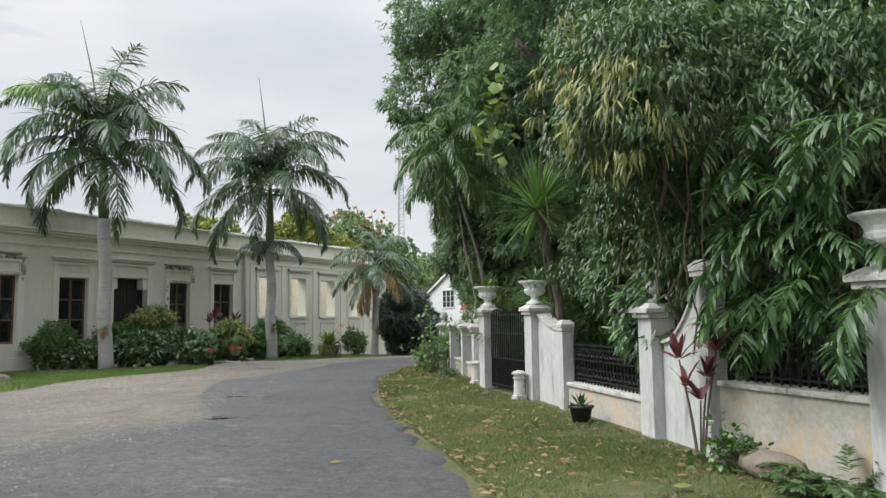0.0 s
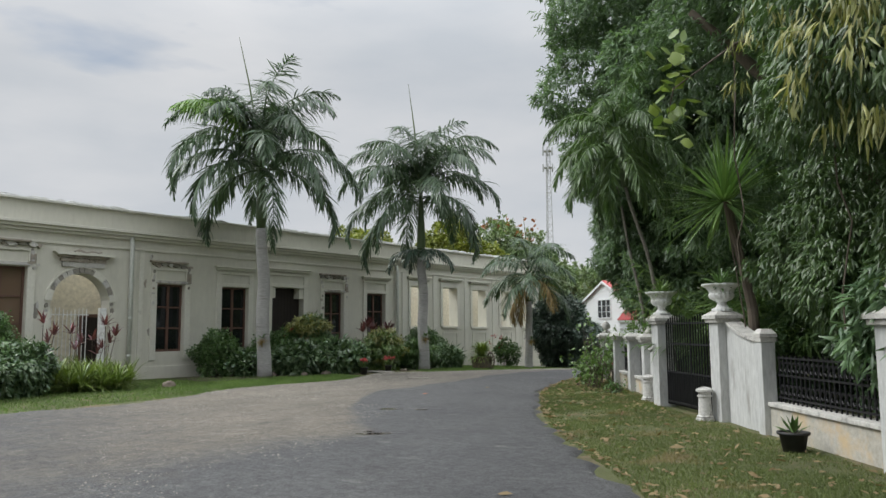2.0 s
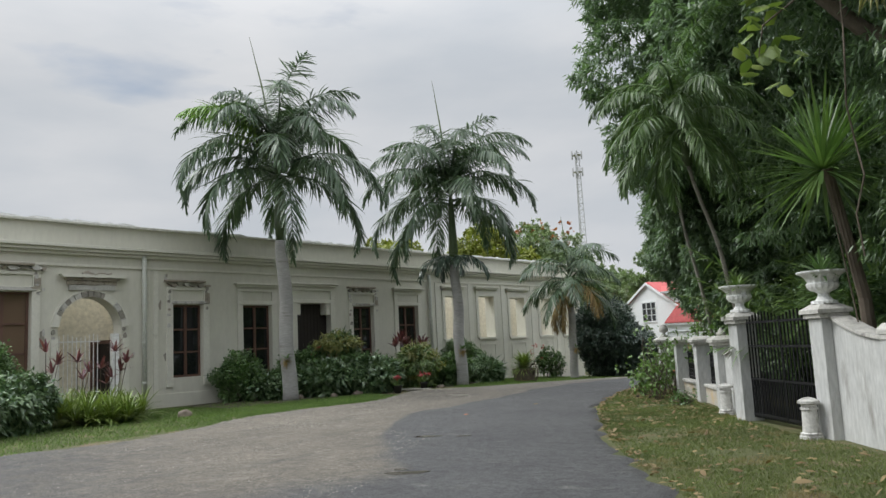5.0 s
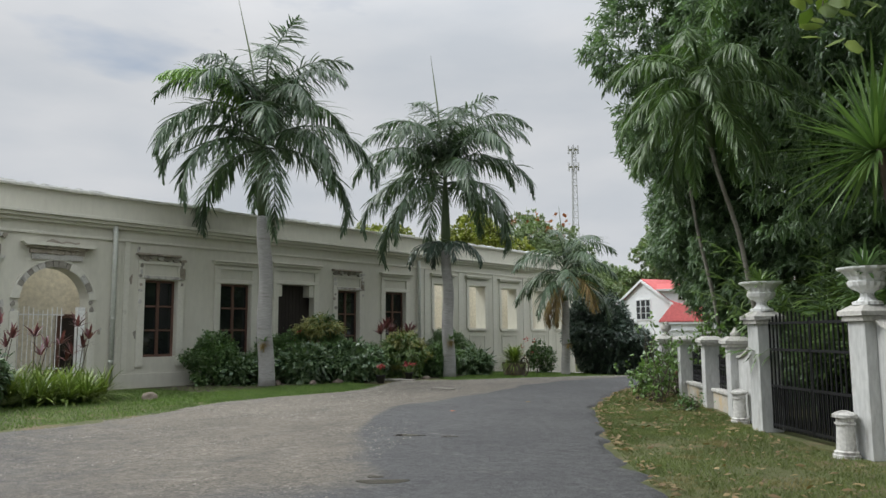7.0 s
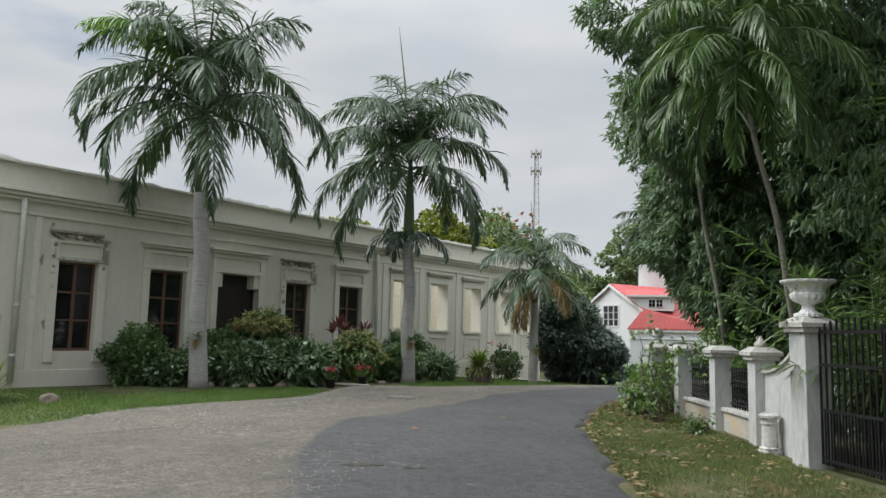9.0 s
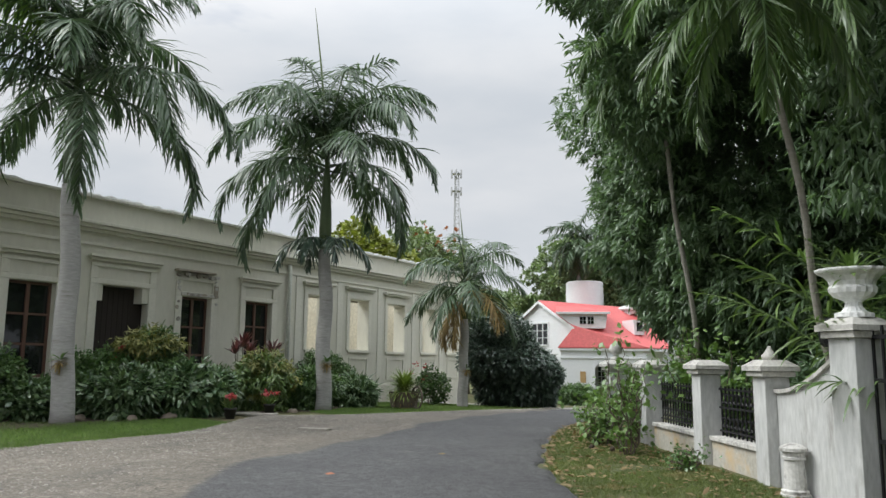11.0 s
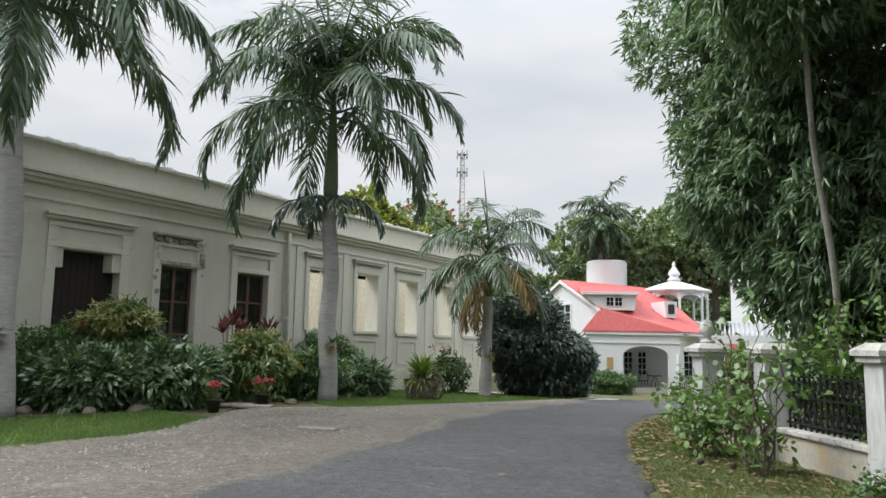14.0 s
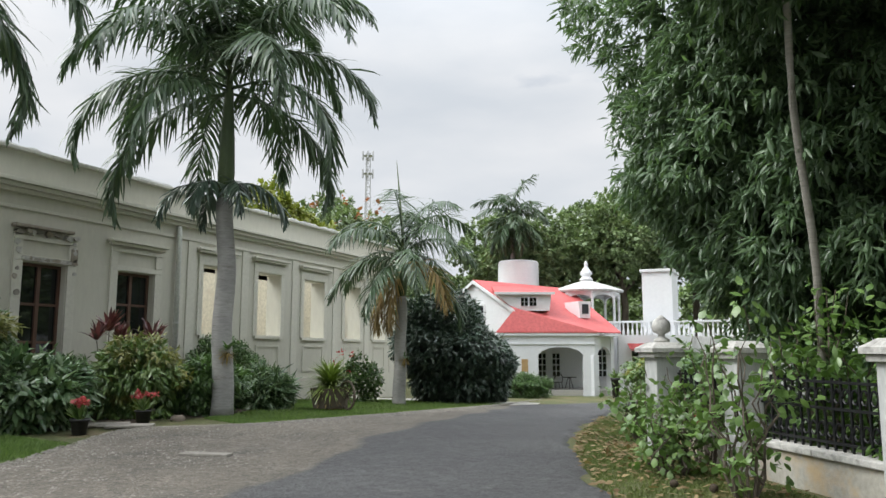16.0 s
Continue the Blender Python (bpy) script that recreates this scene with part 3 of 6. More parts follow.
def rubble(y0, q0, w, h, depth=0.05, x=FX + 0.003, mat=None):
    """A jagged stone showing through the plaster."""
    n = 9
    q = [(y0 + w / 2 + w / 2 * math.cos(2 * math.pi * k / n) * ar.uniform(0.6, 1.1), q0 + h / 2 + h / 2 * math.sin(2 * math.pi * k / n) * ar.uniform(0.6, 1.1)) for k in range(n)]
    bpart("masonry_patch", prism(q, "x", x, x + depth), mat or ar.choice((M_BROKEN, M_ROCK_P, M_COPING)))


for s, zz in ((a - 0.2, 2.1), (b + 0.02, 2.15), (b + 0.05, 1.2), (a - 0.22, 2.32), (b - 0.0, 2.4), (b + 0.04, 1.75), (b + 0.02, 0.9), (a - 0.14, 1.6), (a - 0.16, 1.9)):
    rubble(s, zz, ar.uniform(0.1, 0.2), ar.uniform(0.12, 0.26))


def run(name, z0, z1, out, mat, ya=Y0, yb=Y1):
    bpart(name, block(FX + 0.003, FX + out, ya, yb, z0, z1, 0.015), mat)


# parapet mouldings
bpart("parapet", block(FX - THICK - 0.05, FX + 0.12, Y0, Y1 + 0.1, TOP, TOP + 0.08, 0.02), M_PARAPET)
run("cornice", 4.98, 5.08, 0.30, M_TRIM)
run("cornice", 4.88, 4.978, 0.22, M_TRIM)
run("cornice", 4.78, 4.878, 0.12, M_TRIM)
run("string_course", 4.42, 4.50, 0.06, M_TRIM)
run("plinth", -1.0, 0.32, 0.05, M_FACADE, Y0, ARCH[0] - 0.25)
run("plinth", -1.0, 0.32, 0.05, M_FACADE, ARCH[1] + 0.25, Y1)


def surround(a, b, z0, z1, broken=0):
    """Flat pilaster strips, frieze panel and moulded head round an opening."""
    w = 0.24
    s = empty("window_surround", "", "")
    s.parent = building
    s.matrix_parent_inverse = Matrix.Translation((FX, 25, 0)).inverted()
    s.location = (FX, (a + b) / 2, z0)
    bpy.context.view_layer.update()

    def add(name, x0, x1, y0, y1, q0, q1, mat=M_TRIM, bev=0.01):
        ob = part(name, block(x0, x1, y0, y1, q0, q1, bev), mat, s)
        ob.matrix_parent_inverse = Matrix.Translation((FX, (a + b) / 2, z0)).inverted()

    add("jamb", FX + 0.003, FX + 0.06, a - w, a - 0.003, max(z0 - 0.3, 0.34), z1 + 0.02)
    add("jamb", FX + 0.003, FX + 0.06, b + 0.003, b + w, max(z0 - 0.3, 0.34), z1 + 0.02)
    add("frieze", FX + 0.003, FX + 0.06, a - w, b + w, z1 + 0.023, z1 + 0.16)
    add("frieze", FX + 0.003, FX + 0.06, a - w, a - 0.02, z1 + 0.163, z1 + 0.50)
    add("frieze", FX + 0.003, FX + 0.06, b + 0.02, b + w, z1 + 0.163, z1 + 0.50)
    add("frieze", FX + 0.003, FX + 0.06, a - w, b + w, z1 + 0.503, z1 + 0.60)
    if broken:
        s0 = a - w
        while s0 < b + w:
            d = ar.uniform(0.1, 0.35)
            rubble(s0, z1 + ar.uniform(0.58, 0.66), d * 1.1, ar.uniform(0.1, 0.2), ar.uniform(0.07, 0.15))
            if ar.random() > 0.35:
                rubble(s0, z1 + ar.uniform(0.02, 0.07), d * 0.9, ar.uniform(0.07, 0.14), 0.02, FX + 0.061)
            s0 += d
        for k in range(6):
            rubble(b + ar.uniform(0.05, 0.16), z1 + 0.5 - k * ar.uniform(0.1, 0.16), ar.uniform(0.06, 0.14), ar.uniform(0.08, 0.18), 0.025, FX + 0.061)
        add("broken_head", FX + 0.003, FX + 0.2, a - w - 0.08, b + w - 0.2, z1 + 0.763, z1 + 0.84, M_BROKEN, 0.03)
        for k in range(7):
            q = z1 + 0.35 - k * 0.19
            if k % 3 != 2:
                rubble(a - w + ar.uniform(-0.03, 0.05), q, ar.uniform(0.08, 0.18), ar.uniform(0.1, 0.2), 0.025, FX + 0.061)
        add("masonry_patch", FX + 0.063, FX + 0.08, a - 0.05, b + 0.1, z1 + 0.03, z1 + 0.13, M_COPING, 0.02)
        add("masonry_patch", FX + 0.063, FX + 0.085, b + 0.06, b + w, z1 + 0.1, z1 + 0.42, M_BROKEN, 0.02)
    else:
        add("head", FX + 0.003, FX + 0.12, a - w - 0.06, b + w + 0.06, z1 + 0.66, z1 + 0.74)
        add("head", FX + 0.003, FX + 0.20, a - w - 0.12, b + w + 0.12, z1 + 0.743, z1 + 0.81)
    return s


def window(a, b, z0, z1, rows=4, glass=M_GLASS):
    w = empty("window", "brown wooden casement window with dark panes", "")
    w.parent = building
    w.matrix_parent_inverse = Matrix.Translation((FX, 25, 0)).inverted()
    w.location = (FX, (a + b) / 2, z0)
    inv = Matrix.Translation((FX, (a + b) / 2, z0)).inverted()
    x = FX - 0.20

    def add(name, bm, mat):
        part(name, bm, mat, w).matrix_parent_inverse = inv

    bm = bmesh.new()
    for y0, y1, q0, q1 in ((a, a + 0.07, z0, z1), (b - 0.07, b, z0, z1), (a + 0.07, b - 0.07, z0, z0 + 0.08), (a + 0.07, b - 0.07, z1 - 0.07, z1)):
        box(bm, x - 0.05, x + 0.04, y0, y1, q0, q1)
    add("frame", bm, M_WOOD)
    c = (a + b) / 2
    add("mullion", block(x - 0.04, x + 0.05, c - 0.045, c + 0.045, z0 + 0.08, z1 - 0.07), M_WOOD)
    for k in range(1, rows):
        q = z0 + 0.08 + (z1 - z0 - 0.15) * k / rows
        for y0, y1 in ((a + 0.07, c - 0.045), (c + 0.045, b - 0.07)):
            add("glazing_bar", block(x - 0.03, x + 0.035, y0, y1, q - 0.03, q + 0.03), M_WOOD)
    for k in range(rows):
        q0 = z0 + 0.08 + (z1 - z0 - 0.15) * k / rows + (0.03 if k else 0)
        q1 = z0 + 0.08 + (z1 - z0 - 0.15) * (k + 1) / rows - (0.03 if k < rows - 1 else 0)
        for y0, y1 in ((a + 0.07, c - 0.045), (c + 0.045, b - 0.07)):
            add("pane", block(x - 0.012, x - 0.004, y0, y1, q0, q1), glass)


for k, (a, b, z0, z1) in enumerate(GLAZED):
    surround(a, b, z0, z1, 1 if k in (1, 2, 4) else 0)
    window(a, b, z0, z1, 3, M_GLASS_LIT if k == 1 else M_GLASS)
surround(SHUT[0] + 0.1, SHUT[1] - 0.1, 0.5, 3.36)
bpart("shutter", block(FX - 0.42, FX - 0.36, SHUT[0], SHUT[1], SHUT[2], 3.36), M_DARK, "dark boarded shutter")
for k in range(9):
    q = SHUT[0] + 0.05 + k * 0.17
    bpart("board", block(FX - 0.358, FX - 0.345, q, q + 0.145, SHUT[2], 3.35, 0.006), M_DARK)
for a, b, z0, z1 in RUIN:
    bpart("sill", block(FX + 0.003, FX + 0.07, a - 0.1, b + 0.1, z0 - 0.12, z0 - 0.02, 0.01), M_TRIM)
    for y0, y1 in ((a - 0.2, a - 0.003), (b + 0.003, b + 0.2)):
        bpart("jamb", block(FX + 0.003, FX + 0.05, y0, y1, z0 - 0.02, z1 + 0.02, 0.01), M_TRIM)
    bpart("lintel", block(FX + 0.003, FX + 0.05, a - 0.2, b + 0.2, z1 + 0.023, z1 + 0.3, 0.01), M_TRIM)
    bpart("head", block(FX + 0.003, FX + 0.15, a - 0.28, b + 0.28, z1 + 0.36, z1 + 0.43, 0.015), M_TRIM)
    bpart("head", block(FX + 0.003, FX + 0.20, a - 0.34, b + 0.34, z1 + 0.433, z1 + 0.50, 0.015), M_TRIM)
    for q0, q1, e in ((0.52, 0.58, 0), (1.38, 1.44, 0)):
        bpart("panel_edge", block(FX + 0.003, FX + 0.035, a, b, q0, q1), M_TRIM)
    for y0 in (a, b - 0.06):
        bpart("panel_edge", block(FX + 0.003, FX + 0.035, y0, y0 + 0.06, 0.583, 1.377), M_TRIM)
for q in (28.65, 31.1, 33.85, 36.55, 39.0, 41.2):
    bpart("pilaster", block(FX + 0.003, FX + 0.04, q - 0.17, q + 0.17, 0.33, 4.41, 0.01), M_TRIM)
for q in (14.45, 14.15, 28.25):
    bpart("pilaster", block(FX + 0.003, FX + 0.035, q - 0.09, q + 0.09, 0.33, 4.41, 0.01), M_TRIM)
# broken head over the arch
def jagged(y0, y1, q0, q1, depth, mat, rough=0.03, slant=0.0):
    n = max(4, round((y1 - y0) / 0.13))
    top = [(y0 + (y1 - y0) * k / n, q1 + ar.uniform(-rough, rough)) for k in range(n + 1)]
    low = [(y1 - slant - (y1 - y0 - 2 * slant) * k / n, q0 + ar.uniform(-rough, rough) * 0.5) for k in range(n + 1)]
    bpart("masonry_patch", prism(low[::-1] + top[::-1], "x", FX + 0.003, FX + depth), mat)


jagged(11.62, 13.05, 3.70, 3.86, 0.07, M_COPING, 0.012)
jagged(11.55, 12.5, 3.865, 3.98, 0.10, M_BROKEN, 0.02)
jagged(12.52, 13.1, 3.865, 3.99, 0.08, M_BROKEN, 0.02)
jagged(11.45, 13.2, 3.995, 4.08, 0.15, M_BROKEN, 0.02, 0.05)
jagged(11.3, 13.4, 4.085, 4.17, 0.24, M_TRIM, 0.025, 0.1)
jagged(12.0, 12.9, 4.175, 4.25, 0.16, M_BROKEN, 0.045)
# worn white coping along the parapet
y = Y0
while y < Y1 - 0.3:
    w = min(ar.uniform(0.5, 1.8), Y1 - y)
    if ar.random() > 0.2:
        n = 6
        prof = [(y + w * k / n, TOP + 0.082 + (ar.uniform(0.025, 0.085) if 0 < k < n else 0.012)) for k in range(n + 1)]
        bpart("worn_coping", prism([(y, TOP + 0.0805), (y + w, TOP + 0.0805)] + prof[::-1], "x", FX - THICK - 0.02, FX + 0.05), M_WHITE)
    y += w
# weathered patches on the wall face
for y0, q0, w, h in ((14.72, 1.35, 0.22, 0.4), (14.75, 4.0, 0.12, 0.3), (10.75, 1.9, 0.2, 0.6), (14.6, 0.12, 0.16, 0.14), (14.55, 3.1, 0.1, 0.3), (17.0, 0.7, 0.2, 0.2), (13.6, 1.5, 0.12, 0.22)):
    rubble(y0, q0, w, h, 0.012)
    rubble(y0 + w * 0.5, q0 + h * 0.6, w * 0.6, h * 0.5, 0.018)
# rain pipes
for q, zt in ((14.0, 4.85), (28.0, 4.75)):
    bpart("rain_pipe", tube([(FX + 0.13, q, 0.05), (FX + 0.13, q, zt - 0.3), (FX + 0.10, q, zt)], 0.075, 12), M_PIPE, "painted downpipe", smooth=True)
    for z in (0.7, 2.0, 3.3):
        bpart("pipe_collar", lathe([(0.092, z), (0.092, z + 0.06)], 12, Matrix.Translation((FX + 0.13, q, 0))), M_PIPE)

# rooms behind the openings, unseen inner walls and ceiling coloured dark for indoor shade
bm = bmesh.new()
box(bm, FX - 9.0, FX - THICK - 0.003, Y0, 28.2, -0.6, FLOOR)
box(bm, FX - 9.0, FX - THICK - 0.003, 28.2, Y1 - 0.5, -0.8, -0.1)
bpart("floor", bm, M_CONCRETE)
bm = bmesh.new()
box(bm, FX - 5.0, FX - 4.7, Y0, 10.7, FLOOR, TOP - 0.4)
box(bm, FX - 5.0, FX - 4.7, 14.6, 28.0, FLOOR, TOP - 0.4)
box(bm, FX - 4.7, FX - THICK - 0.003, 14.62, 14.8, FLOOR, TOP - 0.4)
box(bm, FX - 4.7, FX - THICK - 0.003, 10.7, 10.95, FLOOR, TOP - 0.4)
bpart("inner_wall", bm, M_INNER_DIM)
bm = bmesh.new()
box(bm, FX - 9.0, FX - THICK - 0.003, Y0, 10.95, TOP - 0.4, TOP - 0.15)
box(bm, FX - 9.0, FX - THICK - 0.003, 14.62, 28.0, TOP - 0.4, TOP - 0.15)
tagged(part("ceiling", bm, M_INNER_DIM), "unseen ceiling under a flat roof, coloured dark for the dim rooms", "ceiling", "", "structure")
bm = bmesh.new()
box(bm, FX - 2.6, FX - 2.3, 10.95, 14.6, FLOOR, 4.9)
box(bm, FX - 2.3, FX - THICK - 0.003, 14.5, 14.6, FLOOR, 4.9)
box(bm, FX - 3.9, FX - 3.6, 28.5, 31.6, -0.1, 5.3)
box(bm, FX - 3.9, FX - 3.6, 32.9, 34.6, -0.1, 5.3)
box(bm, FX - 3.9, FX - 3.6, 35.4, 37.4, -0.1, 5.3)
box(bm, FX - 3.9, FX - 3.6, 38.7, Y1 - 0.5, -0.1, 5.3)
box(bm, FX - 3.9, FX - 3.6, 31.6, 38.7, 4.1, 5.3)
box(bm, FX - 3.6, FX - THICK - 0.003, 28.2, 28.5, -0.1, 5.3)
bpart("courtyard_wall", bm, M_CREAM, "cream plastered wall in the open courtyard")
# brown door at the back of the court and the half-open white gate in the arch
dx = FX - 2.3
bm = bmesh.new()
for y0, y1, q0, q1 in ((13.35, 13.47, FLOOR, 2.2), (14.2, 14.32, FLOOR, 2.2), (13.47, 14.2, 2.08, 2.2)):
    box(bm, dx + 0.003, dx + 0.1, y0, y1, q0, q1)
bpart("door_frame", bm, M_WOOD, "red-brown wooden door frame")
bpart("door_leaf", block(dx + 0.003, dx + 0.05, 13.47, 14.2, FLOOR, 2.08), M_DARK)
gate = tagged(empty("courtyard_gate", "white iron bar gate half open in the broken archway", "gate", at=(FX - 0.15, 11.4, FLOOR)), "")
ginv = Matrix.Translation((FX - 0.15, 11.4, FLOOR)).inverted()
for k in range(10):
    q = 11.42 + k * 0.13
    part("gate_bar", block(FX - 0.16, FX - 0.14, q, q + 0.02, FLOOR + 0.05, 2.3 + 0.06 * math.sin(k)), M_WHITE, gate).matrix_parent_inverse = ginv
for z in (0.55, 2.1):
    part("gate_rail", block(FX - 0.185, FX - 0.162, 11.4, 12.68, z, z + 0.04), M_WHITE, gate).matrix_parent_inverse = ginv
part("gate_post", block(FX - 0.2, FX - 0.04, 13.02, 13.24, FLOOR, 2.35), M_WHITE, gate).matrix_parent_inverse = ginv
# the building and its gate stand a little above the lane
for ob in (building, gate):
    ob.location.z += 0.12


# ---- garden wall: piers, swept walls, rails, gate ----
def line_frame(p, q):
    """A frame at p whose x runs along the wall to q and whose y points into the garden."""
    d = (Vector((*q, 0)) - Vector((*p, 0)))
    x = d.normalized()
    y = Vector((0, 0, 1)).cross(x)
    if y.x < 0:
        y = -y
    return Matrix(((x.x, y.x, 0, p[0]), (x.y, y.y, 0, p[1]), (0, 0, 1, ground_z(p[1])), (0, 0, 0, 1))), d.length


def sub(parent, name, bm, mat, label="", smooth=False):
    return part(name, bm, mat, parent, label, smooth)


def pier_at(name, x, y, turn, h, w, cap, finial, label, mat=M_WHITE_OLD):
    """A square pier with base, moulded cap and an urn, ball or nothing on top."""
    e = empty(name, label, "pier", "garden wall piers", "", (x, y, ground_z(y) - 0.05))
    e.rotation_euler = (0, 0, turn)
    s = w / 2
    sub(e, "shaft", block(-s, s, -s, s, 0, h, 0.012), mat)
    c = 0.05 * cap
    sub(e, "cap", block(-s - c, s + c, -s - c, s + c, h + 0.002, h + 0.07, 0.012), M_COPING)
    bm = bmesh.new()
    lo = [bm.verts.new((sx * (s + c * 1.7), sy * (s + c * 1.7), h + 0.073)) for sx, sy in ((-1, -1), (1, -1), (1, 1), (-1, 1))]
    mid = [bm.verts.new((v.co.x, v.co.y, h + 0.13)) for v in lo]
    hi = [bm.verts.new((v.co.x * 0.55, v.co.y * 0.55, h + 0.21)) for v in lo]
    bm.faces.new(lo), bm.faces.new(hi)
    for A, B in ((lo, mid), (mid, hi)):
        for k in range(4):
            bm.faces.new((A[k], A[(k + 1) % 4], B[(k + 1) % 4], B[k]))
    sub(e, "cap_slope", bm, M_COPING)
    top = h + 0.212
    if finial == "urn":
        prof = [(0.15, 0), (0.15, 0.035), (0.10, 0.05), (0.07, 0.09), (0.065, 0.13), (0.09, 0.15), (0.15, 0.175), (0.18, 0.21), (0.19, 0.25), (0.175, 0.27), (0.185, 0.31), (0.22, 0.355), (0.275, 0.385), (0.285, 0.40), (0.285, 0.415), (0.24, 0.417), (0.19, 0.35)]
        sub(e, "urn", lathe([(r * 1.18, z * 1.18 + top) for r, z in prof], 32, None, 0.03), M_WHITE, "fluted stone urn", False)
    elif finial == "ball":
        prof = [(0.11, 0), (0.11, 0.04), (0.05, 0.07), (0.045, 0.11), (0.12, 0.15), (0.135, 0.22), (0.11, 0.30), (0.05, 0.35), (0.02, 0.38)]
        sub(e, "finial", lathe([(r, z + top) for r, z in prof], 20), M_COPING, "round stone finial", True)
    elif finial == "knob":
        prof = [(0.09, 0), (0.10, 0.05), (0.06, 0.09), (0.03, 0.14), (0.02, 0.17)]
        sub(e, "finial", lathe([(r, z + top) for r, z in prof], 16), M_COPING, "small stone knob", True)
    return e


def low_wall(p, q, h, rail=True, rail_h=0.72, thick=0.26):
    m, n = line_frame(p, q)
    e = empty("garden_wall", "low whitewashed wall with a mossy coping and black iron railing", "wall", "garden wall", "structure")
    e.matrix_basis = m
    sub(e, "wall_base", block(0, n, -0.02, thick - 0.02, -0.3, h - 0.07, 0.01), M_WALLBASE)
    k, x = max(1, round(n / 0.9)), 0.0
    for i in range(k):
        sub(e, "coping_stone", block(n * i / k + 0.004, n * (i + 1) / k - 0.004, -0.06, thick + 0.02, h - 0.068, h, 0.014), M_COPING)
    if rail:
        r = empty("railing", "ornate black cast-iron railing on the low wall", "railing", "garden railings")
        r.matrix_basis = m
        b = max(4, round(n / 0.13))
        for z in (h + 0.06, h + rail_h * 0.55, h + rail_h - 0.06):
            sub(r, "rail", block(0, n, thick / 2 - 0.015, thick / 2 + 0.015, z, z + 0.028), M_IRON)
        for i in range(b):
            x = n * (i + 0.5) / b
            sub(r, "bar", block(x - 0.011, x + 0.011, thick / 2 - 0.011, thick / 2 + 0.011, h - 0.002, h + rail_h), M_IRON)
            if i < b - 1:
                xc = x + n / b / 2
                for zc, rad in ((h + 0.2, 0.045), (h + rail_h * 0.75, 0.045)):
                    ring = [(xc + rad * math.cos(2 * math.pi * t / 10), thick / 2, zc + rad * 1.6 * math.sin(2 * math.pi * t / 10)) for t in range(11)]
                    sub(r, "scroll", tube(ring, 0.011, 5), M_IRON)
    return e


def swept_wall(p, q, h0, h1, thick=0.22):
    """A wall whose top sweeps in a hollow curve from h0 up to h1."""
    m, n = line_frame(p, q)
    e = empty("swept_wall", "white wall piece with a concave swept top, streaked grey", "wall", "garden wall", "structure")
    e.matrix_basis = m
    top = [(n * k / 14, h0 + (h1 - h0) * (1 - math.cos(k / 14 * math.pi / 2)) ** 1.1) for k in range(15)]
    sub(e, "wall_body", prism([(0, -0.3), (n, -0.3)] + top[::-1], "y", -0.01, thick - 0.01), M_WHITE_OLD)
    bm = bmesh.new()
    for (a0, b0), (a1, b1) in zip(top, top[1:]):
        vs = [bm.verts.new(v) for v in ((a0, -0.05, b0), (a1, -0.05, b1), (a1, thick + 0.03, b1), (a0, thick + 0.03, b0), (a0, -0.05, b0 + 0.045), (a1, -0.05, b1 + 0.045), (a1, thick + 0.03, b1 + 0.045), (a0, thick + 0.03, b0 + 0.045))]
        for f in ((0, 1, 2, 3), (7, 6, 5, 4), (0, 4, 5, 1), (2, 6, 7, 3)):
            bm.faces.new([vs[i] for i in f])
    sub(e, "coping", bm, M_COPING)
    return e


P_R, P_TALL, P_A = (0.55, 6.85), (-1.31, 8.6), (-2.2, 9.78)
P_C, P_G2, P_GL = (-4.4, 12.4), (-5.5, 13.8), (-7.47, 15.83)
P_2, P_3, P_4, P_B = (-8.51, 17.5), (-9.64, 19.15), (-11.05, 21.2), (-12.15, 22.6)
T_A = math.atan2(P_A[1] - P_C[1], P_A[0] - P_C[0])
T_G = math.atan2(P_G2[1] - P_GL[1], P_G2[0] - P_GL[0])
T_3 = math.atan2(P_2[1] - P_4[1], P_2[0] - P_4[0])


def toward(p, q, d):
    v = Vector(q) - Vector(p)
    return tuple(Vector(p) + v.normalized() * d)


pier_at("gate_pier", *P_R, T_A, 1.95, 0.36, 1.3, "urn", "tall white pier with a stone urn on top")
pier_at("gate_pier", *P_TALL, T_A, 2.2, 0.26, 0.7, "", "slim tall white post at the end of a swept wall")
pier_at("wall_pier", *P_A, T_A, 1.7, 0.38, 1.2, "ball", "white pier with mossy cap and round stone finial")
pier_at("wall_pier", *P_C, T_A, 1.46, 0.22, 0.3, "", "plain white pier where wall meets the sweep")
pier_at("gate_pier", *P_G2, T_G, 1.78, 0.36, 1.0, "urn", "tall white gate pier carrying a planted urn")
pier_at("gate_pier", *P_GL, T_G, 1.78, 0.36, 1.0, "urn", "tall white gate pier with an urn and wall lantern")
pier_at("wall_pier", *P_2, T_3, 1.36, 0.32, 1.1, "knob", "short white pier with a sloped stone cap")
pier_at("wall_pier", *P_3, T_3, 1.36, 0.32, 1.1, "", "short white pier with a sloped stone cap")
pier_at("wall_pier", *P_4, T_3, 1.36, 0.32, 1.1, "", "short white pier half hidden by shrubs")
pier_at("wall_pier", *P_B, T_3, 1.36, 0.36, 1.2, "ball", "white end pier with a round stone finial")
low_wall(toward(P_TALL, P_R, 0.14), toward(P_R, P_TALL, 0.19), 0.90)
low_wall(toward(P_A, P_C, 0.2), toward(P_C, P_A, 0.12), 0.50)
swept_wall(toward(P_A, P_TALL, 0.2), toward(P_TALL, P_A, 0.14), 1.3, 2.17)
swept_wall(toward(P_C, P_G2, 0.12), toward(P_G2, P_C, 0.19), 1.42, 1.72)
